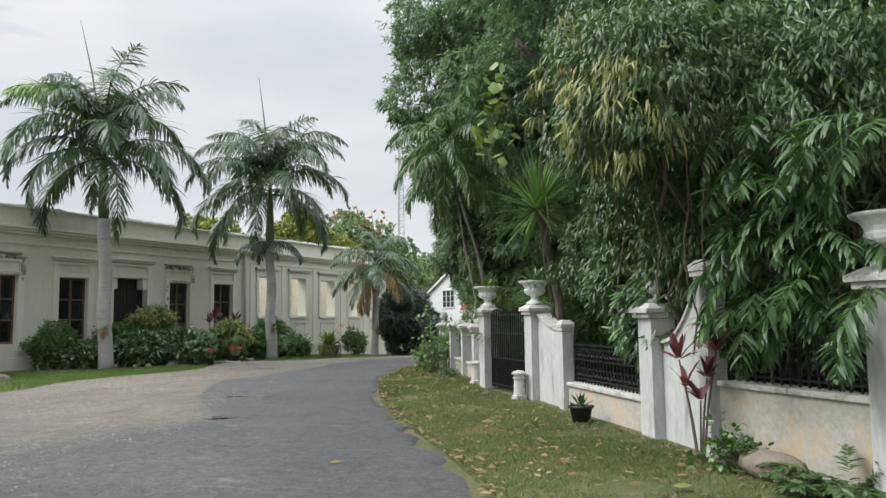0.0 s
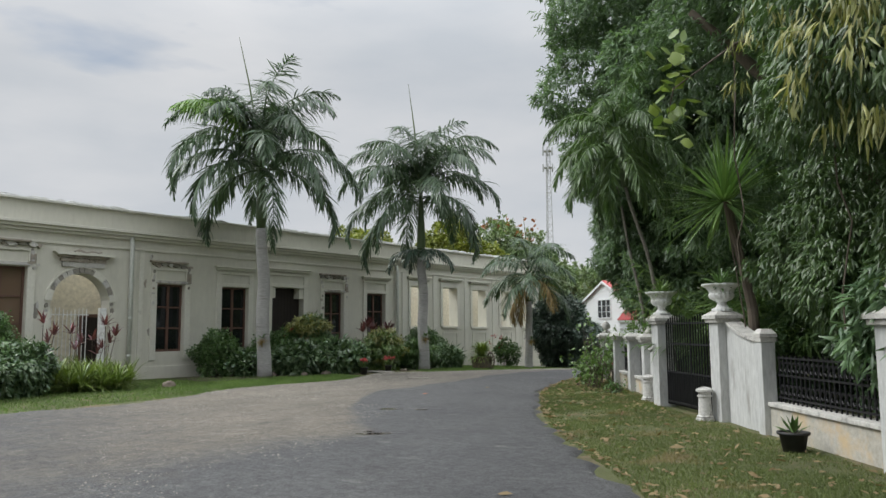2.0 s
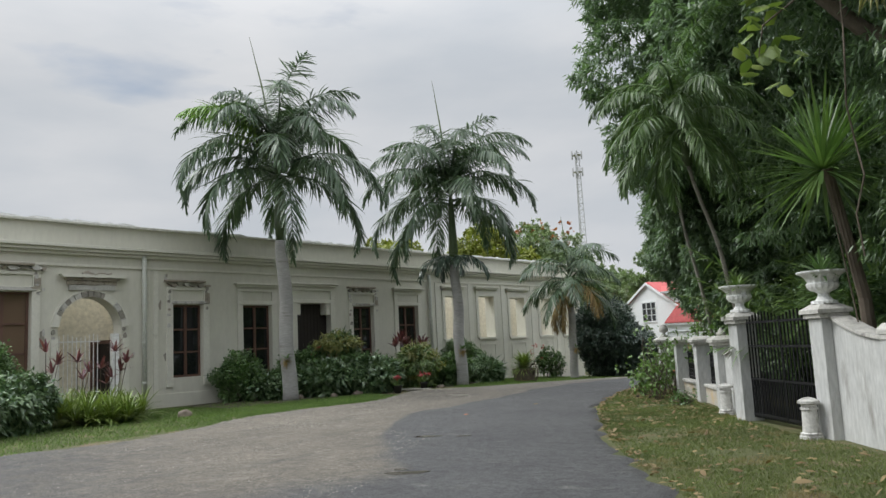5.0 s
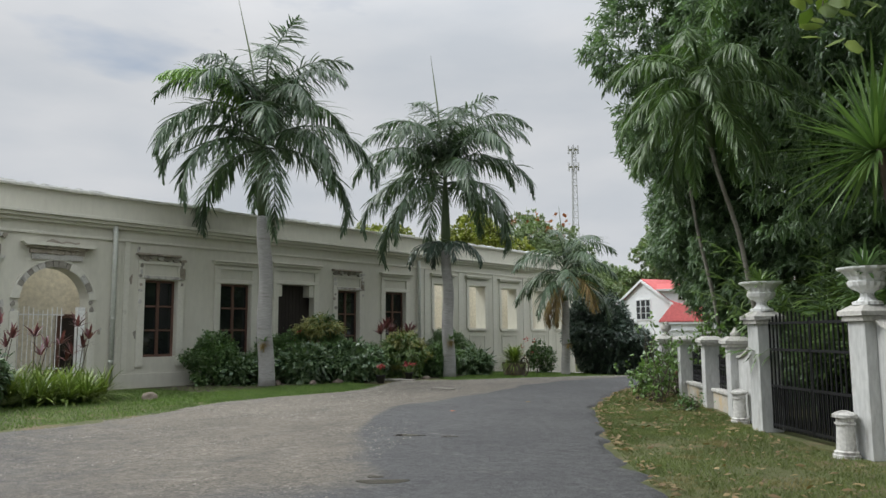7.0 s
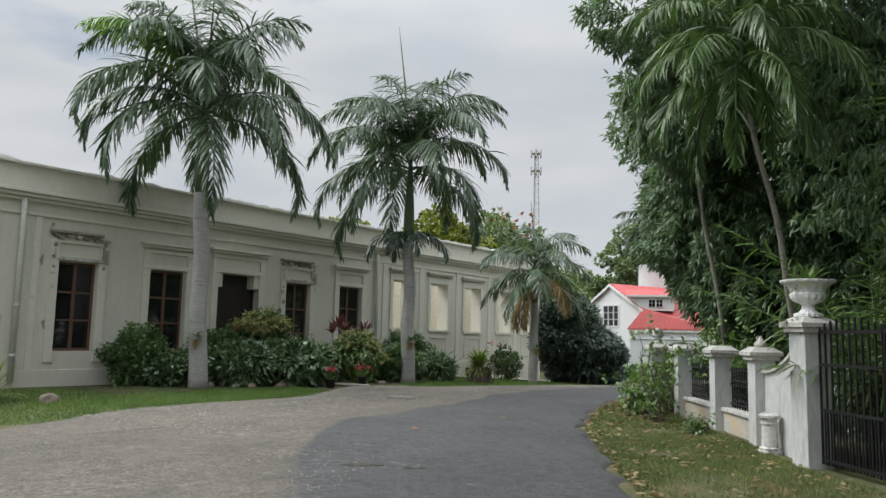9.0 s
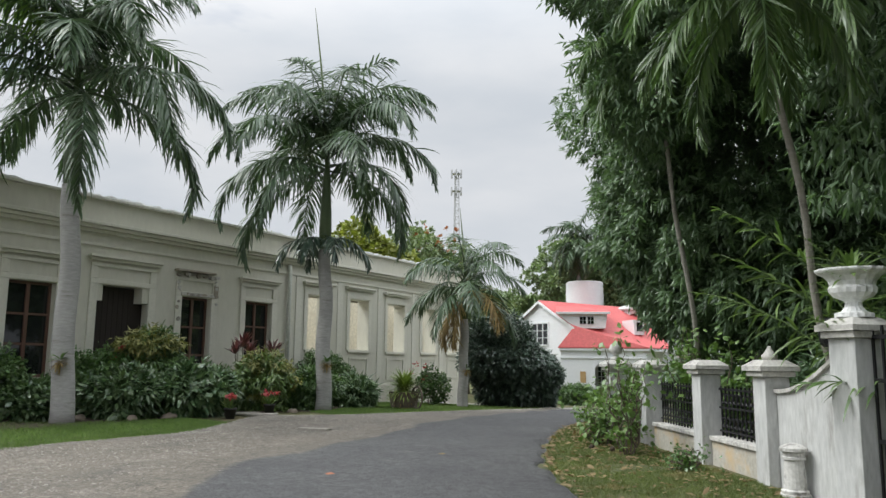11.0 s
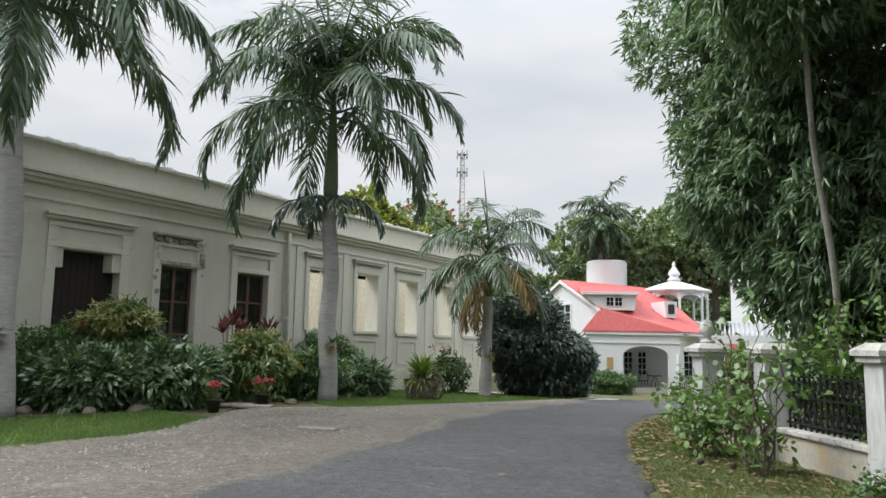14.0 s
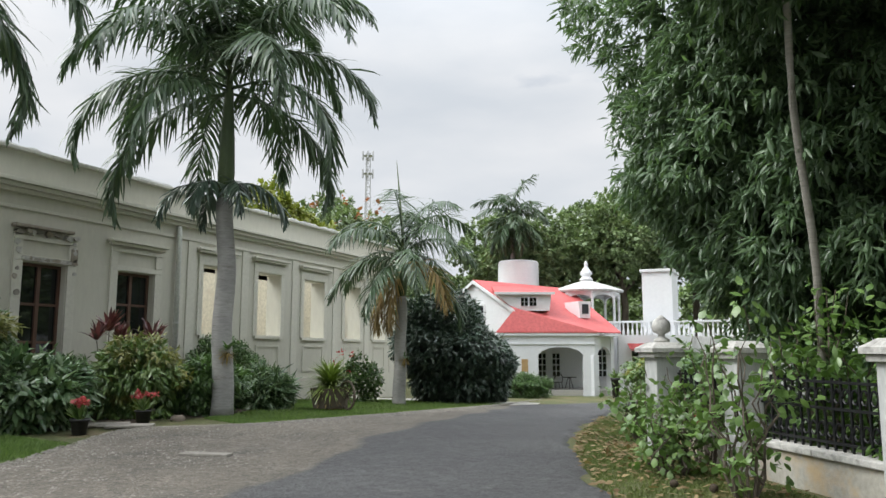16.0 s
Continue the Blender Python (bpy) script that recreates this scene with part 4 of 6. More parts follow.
swept_wall(toward(P_2, P_GL, 0.17), toward(P_GL, P_2, 0.19), 1.12, 1.62)
for a, b in ((P_2, P_3), (P_3, P_4), (P_4, P_B)):
    low_wall(toward(a, b, 0.17), toward(b, a, 0.17), 0.42)

# iron gate between the urn piers
gm, gn = line_frame(toward(P_G2, P_GL, 0.2), toward(P_GL, P_G2, 0.2))
iron_gate = empty("iron_gate", "tall black iron double gate, closed, between urn piers", "gate")
iron_gate.matrix_basis = gm
for leaf in (0, 1):
    x0, x1 = gn / 2 * leaf + 0.02, gn / 2 * (leaf + 1) - 0.02
    for z in (0.1, 0.72, 1.3, 1.72):
        sub(iron_gate, "gate_rail", block(x0, x1, -0.02, 0.02, z, z + 0.04), M_IRON)
    for k in range(11):
        x = x0 + (x1 - x0) * k / 10
        sub(iron_gate, "gate_bar", block(x - 0.011, x + 0.011, -0.011, 0.011, 0.06, 1.82 + 0.10 * math.sin(math.pi * k / 10)), M_IRON)
        if k < 10:
            sub(iron_gate, "gate_bar", block(x + 0.045, x + 0.06, -0.008, 0.008, 0.06, 0.72), M_IRON)

# bollards beside the gate
for x, y in ((-5.82, 13.62), (-8.2, 16.65)):
    e = empty("bollard", "small weathered white stone bollard on the grass", "bollard", "gate bollards", "", (x, y, -0.01))
    prof = [(0.165, 0), (0.165, 0.045), (0.145, 0.05), (0.15, 0.085), (0.12, 0.1), (0.105, 0.42), (0.125, 0.425), (0.125, 0.45), (0.105, 0.455), (0.11, 0.5), (0.15, 0.515), (0.15, 0.55), (0.11, 0.575), (0.04, 0.6)]
    sub(e, "post", lathe(prof, 18), M_BOLLARD, "", False)

# wall lantern on the gate pier
lantern = empty("wall_lantern", "black iron wall lantern on the white gate pier", "lantern")
lm = Matrix.Translation((P_GL[0] - 0.16, P_GL[1] + 0.20, 1.5))
lantern.matrix_basis = lm
sub(lantern, "bracket", tube([(0.14, -0.06, 0.0), (0.05, 0.0, 0.06), (-0.1, 0.1, 0.04), (-0.1, 0.1, 0.15)], 0.018, 8), M_IRON)
sub(lantern, "back_plate", block(0.10, 0.13, -0.12, 0.0, -0.1, 0.1), M_IRON)
sub(lantern, "cage", lathe([(0.05, 0.15), (0.09, 0.18), (0.11, 0.32), (0.15, 0.33), (0.08, 0.42), (0.02, 0.46)], 6, Matrix.Translation((-0.1, 0.1, 0))), M_IRON)


# ---- palms ----
def frond_mesh(rng, base, az, elev, length, droop, leaflet=0.75, pairs=52, width=0.045, hang=0.55, vee=0.3, bend=0.95):
    """Leaflets and stalk line of one feather leaf."""
    n = 24
    s = np.linspace(0, 1, n)
    e = radians(elev) - radians(droop) * s ** bend
    tw = az + radians(rng.normal(0, 10)) * s
    step = np.stack([np.cos(e) * np.cos(tw), np.cos(e) * np.sin(tw), np.sin(e)], -1) * (length / n)
    line = np.asarray(base) + np.concatenate([np.zeros((1, 3)), np.cumsum(step, 0)])[:n]
    u = np.repeat(np.linspace(0.14, 0.995, pairs), 2)
    idx = u * (n - 1)
    k = np.minimum(idx.astype(int), n - 2)
    f = (idx - k)[:, None]
    pos = line[k] * (1 - f) + line[k + 1] * f
    tan = unit(line[k + 1] - line[k])
    side = unit(np.cross(tan, np.array([0, 0, 1.0]))) * np.where(np.arange(len(u)) % 2, 1, -1)[:, None]
    up = np.cross(side, tan) * np.where(np.arange(len(u)) % 2, 1, -1)[:, None]
    way = side * 0.8 + tan * (0.35 + 0.9 * u[:, None] ** 2) + up * rng.normal(vee, 0.28, (len(u), 1)) + np.array([0, 0, -1.0]) * (hang * rng.uniform(0.5, 1.4, (len(u), 1)))
    ln = leaflet * (0.45 + 0.75 * np.sin(np.clip(u * 1.08, 0, 1) * math.pi) ** 0.7) * rng.uniform(0.8, 1.12, len(u)) * np.where(u > 0.9, 0.75, 1)
    keep = rng.random(len(u)) > 0.04
    v, t = scatter(STRIP, pos[keep], way[keep], np.array([0, 0, 1.0]) + rng.normal(0, 0.25, (keep.sum(), 3)), width, ln[keep])
    return v, t, line


def stalk(line, r0, r1, seg=5):
    bm = tube([tuple(p) for p in line[::3]] + [tuple(line[-1])], [r0 + (r1 - r0) * i / (len(line[::3])) for i in range(len(line[::3]) + 1)], seg)
    me = bpy.data.meshes.new("tmp")
    bmesh.ops.triangulate(bm, faces=bm.faces)
    bm.verts.index_update()
    v = np.array([x.co[:] for x in bm.verts])
    t = np.array([[x.index for x in fc.verts] for fc in bm.faces])
    bm.free()
    bpy.data.meshes.remove(me)
    return v, t


def palm(name, label, base, trunk_line, radii, shaft_line, shaft_r, fronds, seed, leaflet, width, mat, spear=0.0, trunk_mat=M_PALMTRUNK, hang=0.55, pairs=52, lean=(-0.22, -0.1), bend=0.95):
    rng = np.random.default_rng(seed)
    e = empty(name, label, "palm tree", "", "", base)
    inv = Matrix.Translation(base).inverted()

    def add(ob):
        ob.matrix_parent_inverse = inv
        return ob

    n = 14
    tl = [Vector(trunk_line[0]).lerp(Vector(trunk_line[1]), i / n) + Vector((0.03 * math.sin(i * 0.9 + seed), 0.03 * math.cos(i * 0.7), 0)) for i in range(n + 1)]
    rr = [radii[0] + (radii[1] - radii[0]) * (i / n) + (0.10 * radii[0] if i == 0 else 0) for i in range(n + 1)]
    add(part("trunk", tube(tl, rr, 16), trunk_mat, e, "", True))
    sl = [Vector(tl[-1]).lerp(Vector(shaft_line), i / 5) for i in range(6)]
    add(part("crownshaft", tube(sl, [shaft_r * k for k in (0.95, 1.12, 1.0, 0.8, 0.6, 0.35)], 12), M_SHAFT, e, "", True))
    heart = Vector(shaft_line)
    for az, el, ln, dr, m in fronds:
        b = heart + Vector((math.cos(az), math.sin(az), 0)) * 0.06 + Vector((0, 0, -0.55 + 0.9 * max(0.0, el) / 90))
        v, t, line = frond_mesh(rng, b, az, el, ln, dr, leaflet, pairs, width, hang, 0.3, bend)
        fv, ft = stalk(line, 0.035, 0.006)
        add(soup("frond", *join([(v, t), (fv, ft)]), m or mat, e))
    if spear:
        add(part("spear_leaf", tube([heart, heart + Vector((lean[0] * 0.55, lean[1] * 0.55, spear * 0.6)), heart + Vector((*lean, spear))], [0.05, 0.03, 0.006], 6), M_STALK, e))
    return e


def ring_fronds(seed, count, length, lo=-25, hi=70, droop=(65, 115)):
    r = np.random.default_rng(seed)
    out = []
    for i in range(count):
        az = 2 * math.pi * (i * 0.381966) + r.normal(0, 0.12)
        el = hi + (lo - hi) * (i / (count - 1)) ** 0.85
        out.append((az, el + r.normal(0, 5), length * r.uniform(0.88, 1.1), r.uniform(*droop) * (0.82 if el < 28 else 0.85 if el > 72 else 1), None))
    return out


def crown_fronds(seed, count, length):
    """A full royal crown: erect young leaves arching over, old ones hanging beside the shaft."""
    r = np.random.default_rng(seed)
    out = []
    for i in range(count):
        u = i / (count - 1)
        el = 88 - 92 * u ** 1.3 + r.normal(0, 4)
        dr = 84 + 54 * math.sin(math.pi * min(1.0, 0.1 + u * 0.75)) + r.normal(0, 6)
        out.append((2.39996 * i + r.normal(0, 0.12), el, length * r.uniform(0.9, 1.06) * (0.85 if u < 0.12 else 1.0), dr, None))
    return out


west = math.radians(225)
f1 = crown_fronds(3, 27, 4.7)
f1.append((west + 0.5, 62, 4.4, 110, M_PALM_NEW))
f1.append((west + 0.15, 70, 4.2, 105, M_PALM_NEW))
palm("royal_palm", "tall royal palm with smooth grey trunk and arching feather leaves", (-23.17, 17.6, 0.1), ((-23.17, 17.6, -0.1), (-23.3, 17.5, 5.4)), (0.26, 0.2), (-23.37, 17.45, 8.15), 0.18, f1, 31, 0.86, 0.055, M_PALM, 4.6, hang=0.85, pairs=84, lean=(-0.75, -0.55), bend=1.3)
f2 = crown_fronds(5, 26, 4.7)
palm("royal_palm", "royal palm with grey trunk beside the flower bed", (-21.75, 24.9, 0.0), ((-21.75, 24.9, -0.1), (-21.8, 24.85, 4.75)), (0.24, 0.18), (-21.83, 24.83, 7.75), 0.17, f2, 37, 0.86, 0.055, M_PALM, 4.7, hang=0.85, pairs=84, lean=(-0.42, -0.33), bend=1.3)
r5 = np.random.default_rng(55)
for az, ln in ((3.8, 2.1), (0.5, 2.0), (5.7, 1.7), (2.6, 1.8), (4.6, 1.6)):
    v, t, line = frond_mesh(r5, (-21.82, 24.84, 5.0), az, 28, ln, 125, 0.5, 40, 0.055, 0.9)
    fv, ft = stalk(line, 0.03, 0.006)
    o = soup("old_frond", *join([(v, t), (fv, ft)]), M_GLOSSY, bpy.data.objects["royal_palm.001"], "dark withered frond")
    o.matrix_parent_inverse = Matrix.Translation((-21.75, 24.9, 0)).inverted()
f3 = ring_fronds(8, 17, 3.1, 5, 86, (105, 145))
f3[13] = (*f3[13][:4], M_DRY)
f3.append((west, -40, 2.3, 60, M_DRY))
f3.append((west + 0.5, -50, 2.2, 50, M_DRY))
palm("royal_palm", "young royal palm with one dry orange frond", (-21.4, 32.7, -0.1), ((-21.4, 32.7, -0.4), (-21.35, 32.7, 3.05)), (0.21, 0.16), (-21.3, 32.7, 4.5), 0.15, f3, 41, 0.75, 0.045, M_PALM, 2.9, hang=0.75, pairs=56)
# slender garden palms behind the wall
fs1 = ring_fronds(11, 24, 2.0, -20, 85, (100, 150))
palm("slender_palm", "slender leaning palm with full drooping crown inside the wall", (-7.65, 17.57, 0.0), ((-7.65, 17.57, -0.1), (-8.08, 15.62, 4.8)), (0.05, 0.036), (-8.14, 15.34, 6.0), 0.09, fs1, 43, 0.42, 0.028, M_SLIM_D, 0, M_SLIMTRUNK, 0.9, 64)
fs2 = ring_fronds(13, 14, 1.9, -25, 75, (95, 140))
palm("slender_palm", "slender curved palm with drooping yellow-tipped fronds", (-10.1, 21.8, 0.0), ((-10.1, 21.8, -0.1), (-10.45, 19.8, 6.5)), (0.05, 0.038), (-10.5, 19.6, 7.3), 0.07, fs2, 47, 0.36, 0.026, M_SLIM_D, 0, M_SLIMTRUNK, 0.8, 60)


# ---- trees ----
def limb(p, q, r0, r1, sag=0.3, seed=1):
    rng = random.Random(seed)
    a, b = Vector(p), Vector(q)
    n = 7
    return [(a.lerp(b, i / n) + Vector((rng.uniform(-1, 1), rng.uniform(-1, 1), rng.uniform(-0.4, 0.8))) * sag * math.sin(math.pi * i / n), r0 + (r1 - r0) * i / n) for i in range(n + 1)]


def tree(name, label, base, limbs, crowns, seed, leaf=0.26, width=0.055, per=13, mat=M_MANGO, extra=(), droop=0.75, category="tree", shape=LANCE, bark=M_BARK):
    """A trunk with limbs and a crown of leaf whorls. crowns: centre, radius, whorls."""
    rng = np.random.default_rng(seed)
    e = empty(name, label, category, "", "", base)
    inv = Matrix.Translation(base).inverted()
    bm = bmesh.new()
    for k, (p, q, r0, r1) in enumerate(limbs):
        l = limb(p, q, r0, r1, 0.25, seed + k)
        tube([a for a, _ in l], [b for _, b in l], 10, bm)
    if limbs:
        part("trunk", bm, bark, e, "", True).matrix_parent_inverse = inv
    else:
        bm.free()
    pieces = []
    for c, r, n in crowns:
        tips, out = shell(rng, c, r, n)
        pieces.append(rosettes(rng, tips, out, per, leaf, width, shape, droop))
    soup("crown", *join(pieces), mat, e).matrix_parent_inverse = inv
    for nm, c, r, n, m2, lf, wd, pr, dp in extra:
        tips, out = shell(rng, c, r, n, depth=0.12)
        soup(nm, *rosettes(rng, tips, out, pr, lf, wd, shape, dp), m2, e).matrix_parent_inverse = inv
    return e


# big mango over the far half of the wall
tree("mango_tree", "huge dark mango tree with dense lance-shaped leaves", (-7.2, 25.2, 0),
     [((-7.2, 25.2, -0.1), (-8, 24.8, 4.5), 0.45, 0.32), ((-8, 24.8, 4.3), (-11.5, 23.2, 8.0), 0.26, 0.08), ((-7.9, 24.8, 4.2), (-5, 23.6, 9.0), 0.24, 0.08), ((-8, 24.8, 4.0), (-9.5, 27.4, 8.5), 0.22, 0.08), ((-8, 24.8, 3.6), (-11.2, 22.4, 5.0), 0.12, 0.04), ((-8.6, 24, 5.6), (-10.4, 19.8, 9.0), 0.16, 0.05)],
     [((-9.6, 23.8, 6.4), (3.3, 3.2, 3.1), 2800), ((-9.1, 22.6, 9.4), (2.9, 3.0, 3.0), 2300), ((-7.6, 23.2, 9.0), (3.6, 3.4, 3.6), 2100), ((-8, 23, 5.0), (3.2, 2.6, 2.4), 1700), ((-6, 25.1, 5.5), (3.5, 3.0, 5.0), 1500), ((-11.2, 23.2, 4.4), (1.5, 1.6, 1.4), 600), ((-8.4, 23.1, 12.0), (3.0, 3.2, 2.4), 1000), ((-8.6, 23.2, 3.0), (2.0, 1.4, 1.5), 500), ((-10.5, 19.6, 8.9), (1.6, 1.6, 2.5), 950), ((-10.5, 20, 6.6), (1.2, 1.3, 1.3), 420), ((-10, 19.2, 11.4), (1.9, 1.9, 1.9), 650), ((-10, 22.9, 3.4), (1.6, 1.5, 1.6), 560), ((-8, 22.2, 3.0), (2.1, 1.6, 1.7), 700), ((-10.9, 22.2, 6.2), (1.3, 1.4, 1.7), 560), ((-11.2, 23.6, 3.9), (1.1, 1.2, 1.5), 420), ((-10.5, 23.2, 2.7), (1.1, 1.1, 1.1), 300)],
     101, 0.21, 0.052, 15, droop=0.4)
# tree over the gate and the near half of the wall
tree("mango_tree", "spreading mango tree hanging over the garden wall", (-2.64, 16.88, 0),
     [((-2.64, 16.88, -0.1), (-2.96, 16.08, 4.2), 0.4, 0.3), ((-2.96, 16.08, 4.0), (-6.12, 14.59, 8.0), 0.22, 0.07), ((-2.96, 16.08, 4.0), (1.1, 11.3, 7.0), 0.24, 0.07), ((-2.86, 16.08, 3.9), (-2.2, 10.8, 6.8), 0.2, 0.06)],
     [((-6.16, 18.14, 7.6), (3.0, 3.2, 3.6), 1700), ((-3.16, 16.08, 8.2), (3.0, 3.0, 3.4), 1900), ((-4.59, 14.25, 10.0), (2.8, 2.8, 2.4), 1200), ((-1.3, 12, 6.0), (2.2, 2.2, 2.0), 1500), ((0, 10.4, 6.8), (2.8, 2.4, 3.2), 1500), ((2.6, 9.4, 5.4), (2.4, 2.4, 3.2), 1000), ((-2.6, 19.2, 3.6), (3.0, 2.4, 3.2), 1200), ((-5, 21.6, 3.8), (2.6, 2.2, 3.2), 1100)],
     103, 0.22, 0.056, 14, droop=0.45)
# pale and yellowing hanging leaves near the lane
tree("climbing_vine", "pale green vine with hanging yellowing leaves over the wall", (-2, 10.4, 0),
     [((-2, 10.4, 0), (-1.9, 9, 4.0), 0.05, 0.03), ((-1.8, 10, 1.0), (-1.7, 8, 4.4), 0.025, 0.02), ((-1, 9.4, 1.0), (-1.3, 7.8, 4.2), 0.02, 0.015)],
     [((-3.5, 12.1, 2.7), (0.8, 0.7, 0.85), 380), ((-2.8, 11.2, 2.35), (0.75, 0.65, 0.85), 360), ((-2.2, 9.4, 4.8), (1.3, 1.3, 1.3), 900), ((-1.7, 8.1, 4.5), (1.3, 1.1, 1.0), 600), ((-3.35, 12.87, 2.95), (0.55, 0.55, 0.7), 280), ((-2.9, 11.7, 3.3), (0.8, 0.7, 0.8), 380), ((-1.6, 9.7, 2.7), (0.7, 0.6, 1.0), 300), ((-2.8, 10.8, 6.2), (1.1, 1.0, 0.9), 320), ((0.2, 8.2, 4.2), (1.1, 1.0, 0.9), 360)],
     107, 0.155, 0.04, 12, M_MANGO_L,
     (("yellow_leaves", (-2.6, 8.4, 4.9), (1.0, 0.9, 0.9), 40, M_YELLOW, 0.2, 0.025, 8, 1.4), ("yellow_leaves", (-2, 7.2, 4.0), (0.6, 0.5, 0.7), 40, M_YELLOW, 0.22, 0.03, 9, 1.5)), 1.0, "vine")
# dark hedge of garden planting right behind the wall
for c, r, n, s in (((1.2, 9.8, 1.6), (2.0, 1.4, 1.9), 900, 1), ((-1.2, 11, 1.7), (1.6, 1.3, 1.9), 800, 2), ((-2.36, 14.02, 1.6), (1.3, 1.1, 1.8), 700, 3), ((3.2, 8.4, 1.8), (1.8, 1.6, 2.2), 600, 4)):
    tree("garden_shrub", "dense dark shrub growing behind the garden wall", (c[0], c[1], 0), [((c[0], c[1], -0.05), (c[0], c[1], 1.2), 0.06, 0.03)], [(c, r, n)], 110 + s, 0.26, 0.07, 11, M_DEEP, (), 0.6, "shrub")
for c, r, n, s in (((-5.13, 17.91, 1.2), (1.6, 1.4, 1.5), 700, 5), ((-6.9, 20.2, 1.0), (1.5, 1.2, 1.2), 650, 6), ((-8.7, 22.6, 0.9), (1.3, 1.2, 1.0), 520, 7), ((-10.6, 25.6, 0.9), (1.2, 1.2, 1.1), 420, 8)):
    tree("garden_shrub", "dense dark shrub growing behind the railing", (c[0], c[1], 0), [((c[0], c[1], -0.05), (c[0], c[1], 0.8), 0.05, 0.03)], [(c, r, n)], 120 + s, 0.24, 0.06, 11, M_DEEP, (), 0.5, "shrub")


# ---- trees beyond the buildings ----
def far_tree(label, x, y, h, r, n, seed, mat=M_FAR, leaf=0.36, width=0.2, z0=None, extra=()):
    g = ground_z(y)
    rng = random.Random(seed)
    crowns = []
    for k in range(7):
        a = k * 2.4
        d = r * 0.55 * (k > 0)
        crowns.append(((x + d * math.cos(a), y + d * math.sin(a), g + h - r * 0.75 + rng.uniform(-0.3, 0.25) * r - 0.12 * r * k * 0.4), (r * 0.62, r * 0.62, r * 0.55), n // 7))
    return tree("broadleaf_tree", label, (x, y, g), [((x, y, g - 0.1), (x, y, g + h * 0.55), 0.3, 0.2)] + [((x, y, g + h * 0.45), (c[0], c[1], c[2]), 0.14, 0.05) for c, _, _ in crowns[1:5]], crowns, seed, leaf * 0.72, width * 0.8, 14, mat, extra, 0.3, "tree", OVAL)


far_tree("large round green tree behind the white house", -26.2, 62.0, 12.6, 4.4, 3900, 201)
far_tree("large round green tree behind the white house", -20.2, 64.0, 13.4, 4.4, 3450, 202)
far_tree("tall pale green tree behind the pavilion", -16.0, 68.0, 15.5, 5.2, 3600, 203, M_FAR)
far_tree("dense green tree behind the terrace", -9.0, 64.0, 12.0, 5.2, 3300, 204)
far_tree("dense green tree behind the terrace", -1.0, 52.0, 11.0, 5.5, 2000, 205, M_SHRUB)
far_tree("green tree beyond the house gable", -34.0, 66.0, 9.0, 4.2, 1900, 206)
far_tree("thin pale tree beyond the building's end", -33.0, 54.0, 8.0, 3.4, 900, 207, M_FAR)
far_tree("yellow-green tree showing over the parapet", -43.0, 42.0, 10.6, 3.0, 1700, 208, M_FAR_Y, 0.4, 0.22)
far_tree("yellow-green tree showing over the parapet", -32.6, 42.0, 9.8, 2.9, 1700, 209, M_FAR_Y, 0.4, 0.22)
far_tree("flame tree with scattered orange blossom", -34.0, 50.0, 11.4, 3.0, 1500, 210, M_FAR, 0.35, 0.16, None, (("blossom", (-34.0, 50.0, 9.2), (2.2, 2.2, 1.2), 40, M_FLAME, 0.25, 0.2, 6, 0.0),))
far_tree("dark garden tree deep behind the wall", 4.0, 17.0, 9.5, 4.6, 1900, 211, M_DEEP, 0.4, 0.2)
far_tree("dark garden tree deep behind the wall", 1.5, 24.0, 10.5, 5.0, 1900, 212, M_DEEP, 0.4, 0.2)
far_tree("dark garden tree deep behind the wall", -3.5, 30.0, 10.5, 4.8, 1900, 213, M_DEEP, 0.4, 0.2)
far_tree("dark garden tree deep behind the wall", 8.0, 10.0, 9.0, 4.4, 1500, 214, M_DEEP, 0.4, 0.2)
far_tree("leafy tree at the far side of the garden", -6.5, 38.0, 10.0, 4.6, 1700, 215, M_FAR, 0.4, 0.2)
for k, (x, y) in enumerate(((-62, 70), (-50, 84), (-40, 92), (-28, 96), (-14, 98), (2, 94), (18, 84), (34, 62))):
    far_tree("distant tree closing the view behind the grounds", x, y, 11 + (k % 3), 6.5, 900, 230 + k, M_FAR, 0.9, 0.5)
f4 = ring_fronds(21, 24, 2.7, -45, 80, (80, 130))
palm("tall_palm", "distant tall palm rising over the trees", (-25.6, 56.5, -0.75), ((-25.6, 56.5, -0.8), (-25.6, 56.5, 8.4)), (0.22, 0.16), (-25.6, 56.5, 10.0), 0.15, f4, 49, 0.75, 0.085, M_PALM, 0, M_PALMTRUNK, 0.7, 40)


# ---- white house with red roof ----
HB = math.radians(21)
HG = ground_z(46.5)
house = empty("house", "white house with a coral red metal roof and arched porch", "house", "", "structure")
HM = Matrix.Translation((-22.95, 46.4, 0)) @ Matrix.Rotation(HB, 4, "Z") @ Matrix.Diagonal((1.02, 1.0, 1, 1))
house.matrix_basis = Matrix.Translation((0, 0, 0.13)) @ HM
EAVE = 2.05


def hp(name, bm, mat, label="", parent=None, smooth=False):
    return part(name, bm, mat, parent or house, label, smooth)


def face(bm, pts):
    bm.faces.new([bm.verts.new(p) for p in pts])


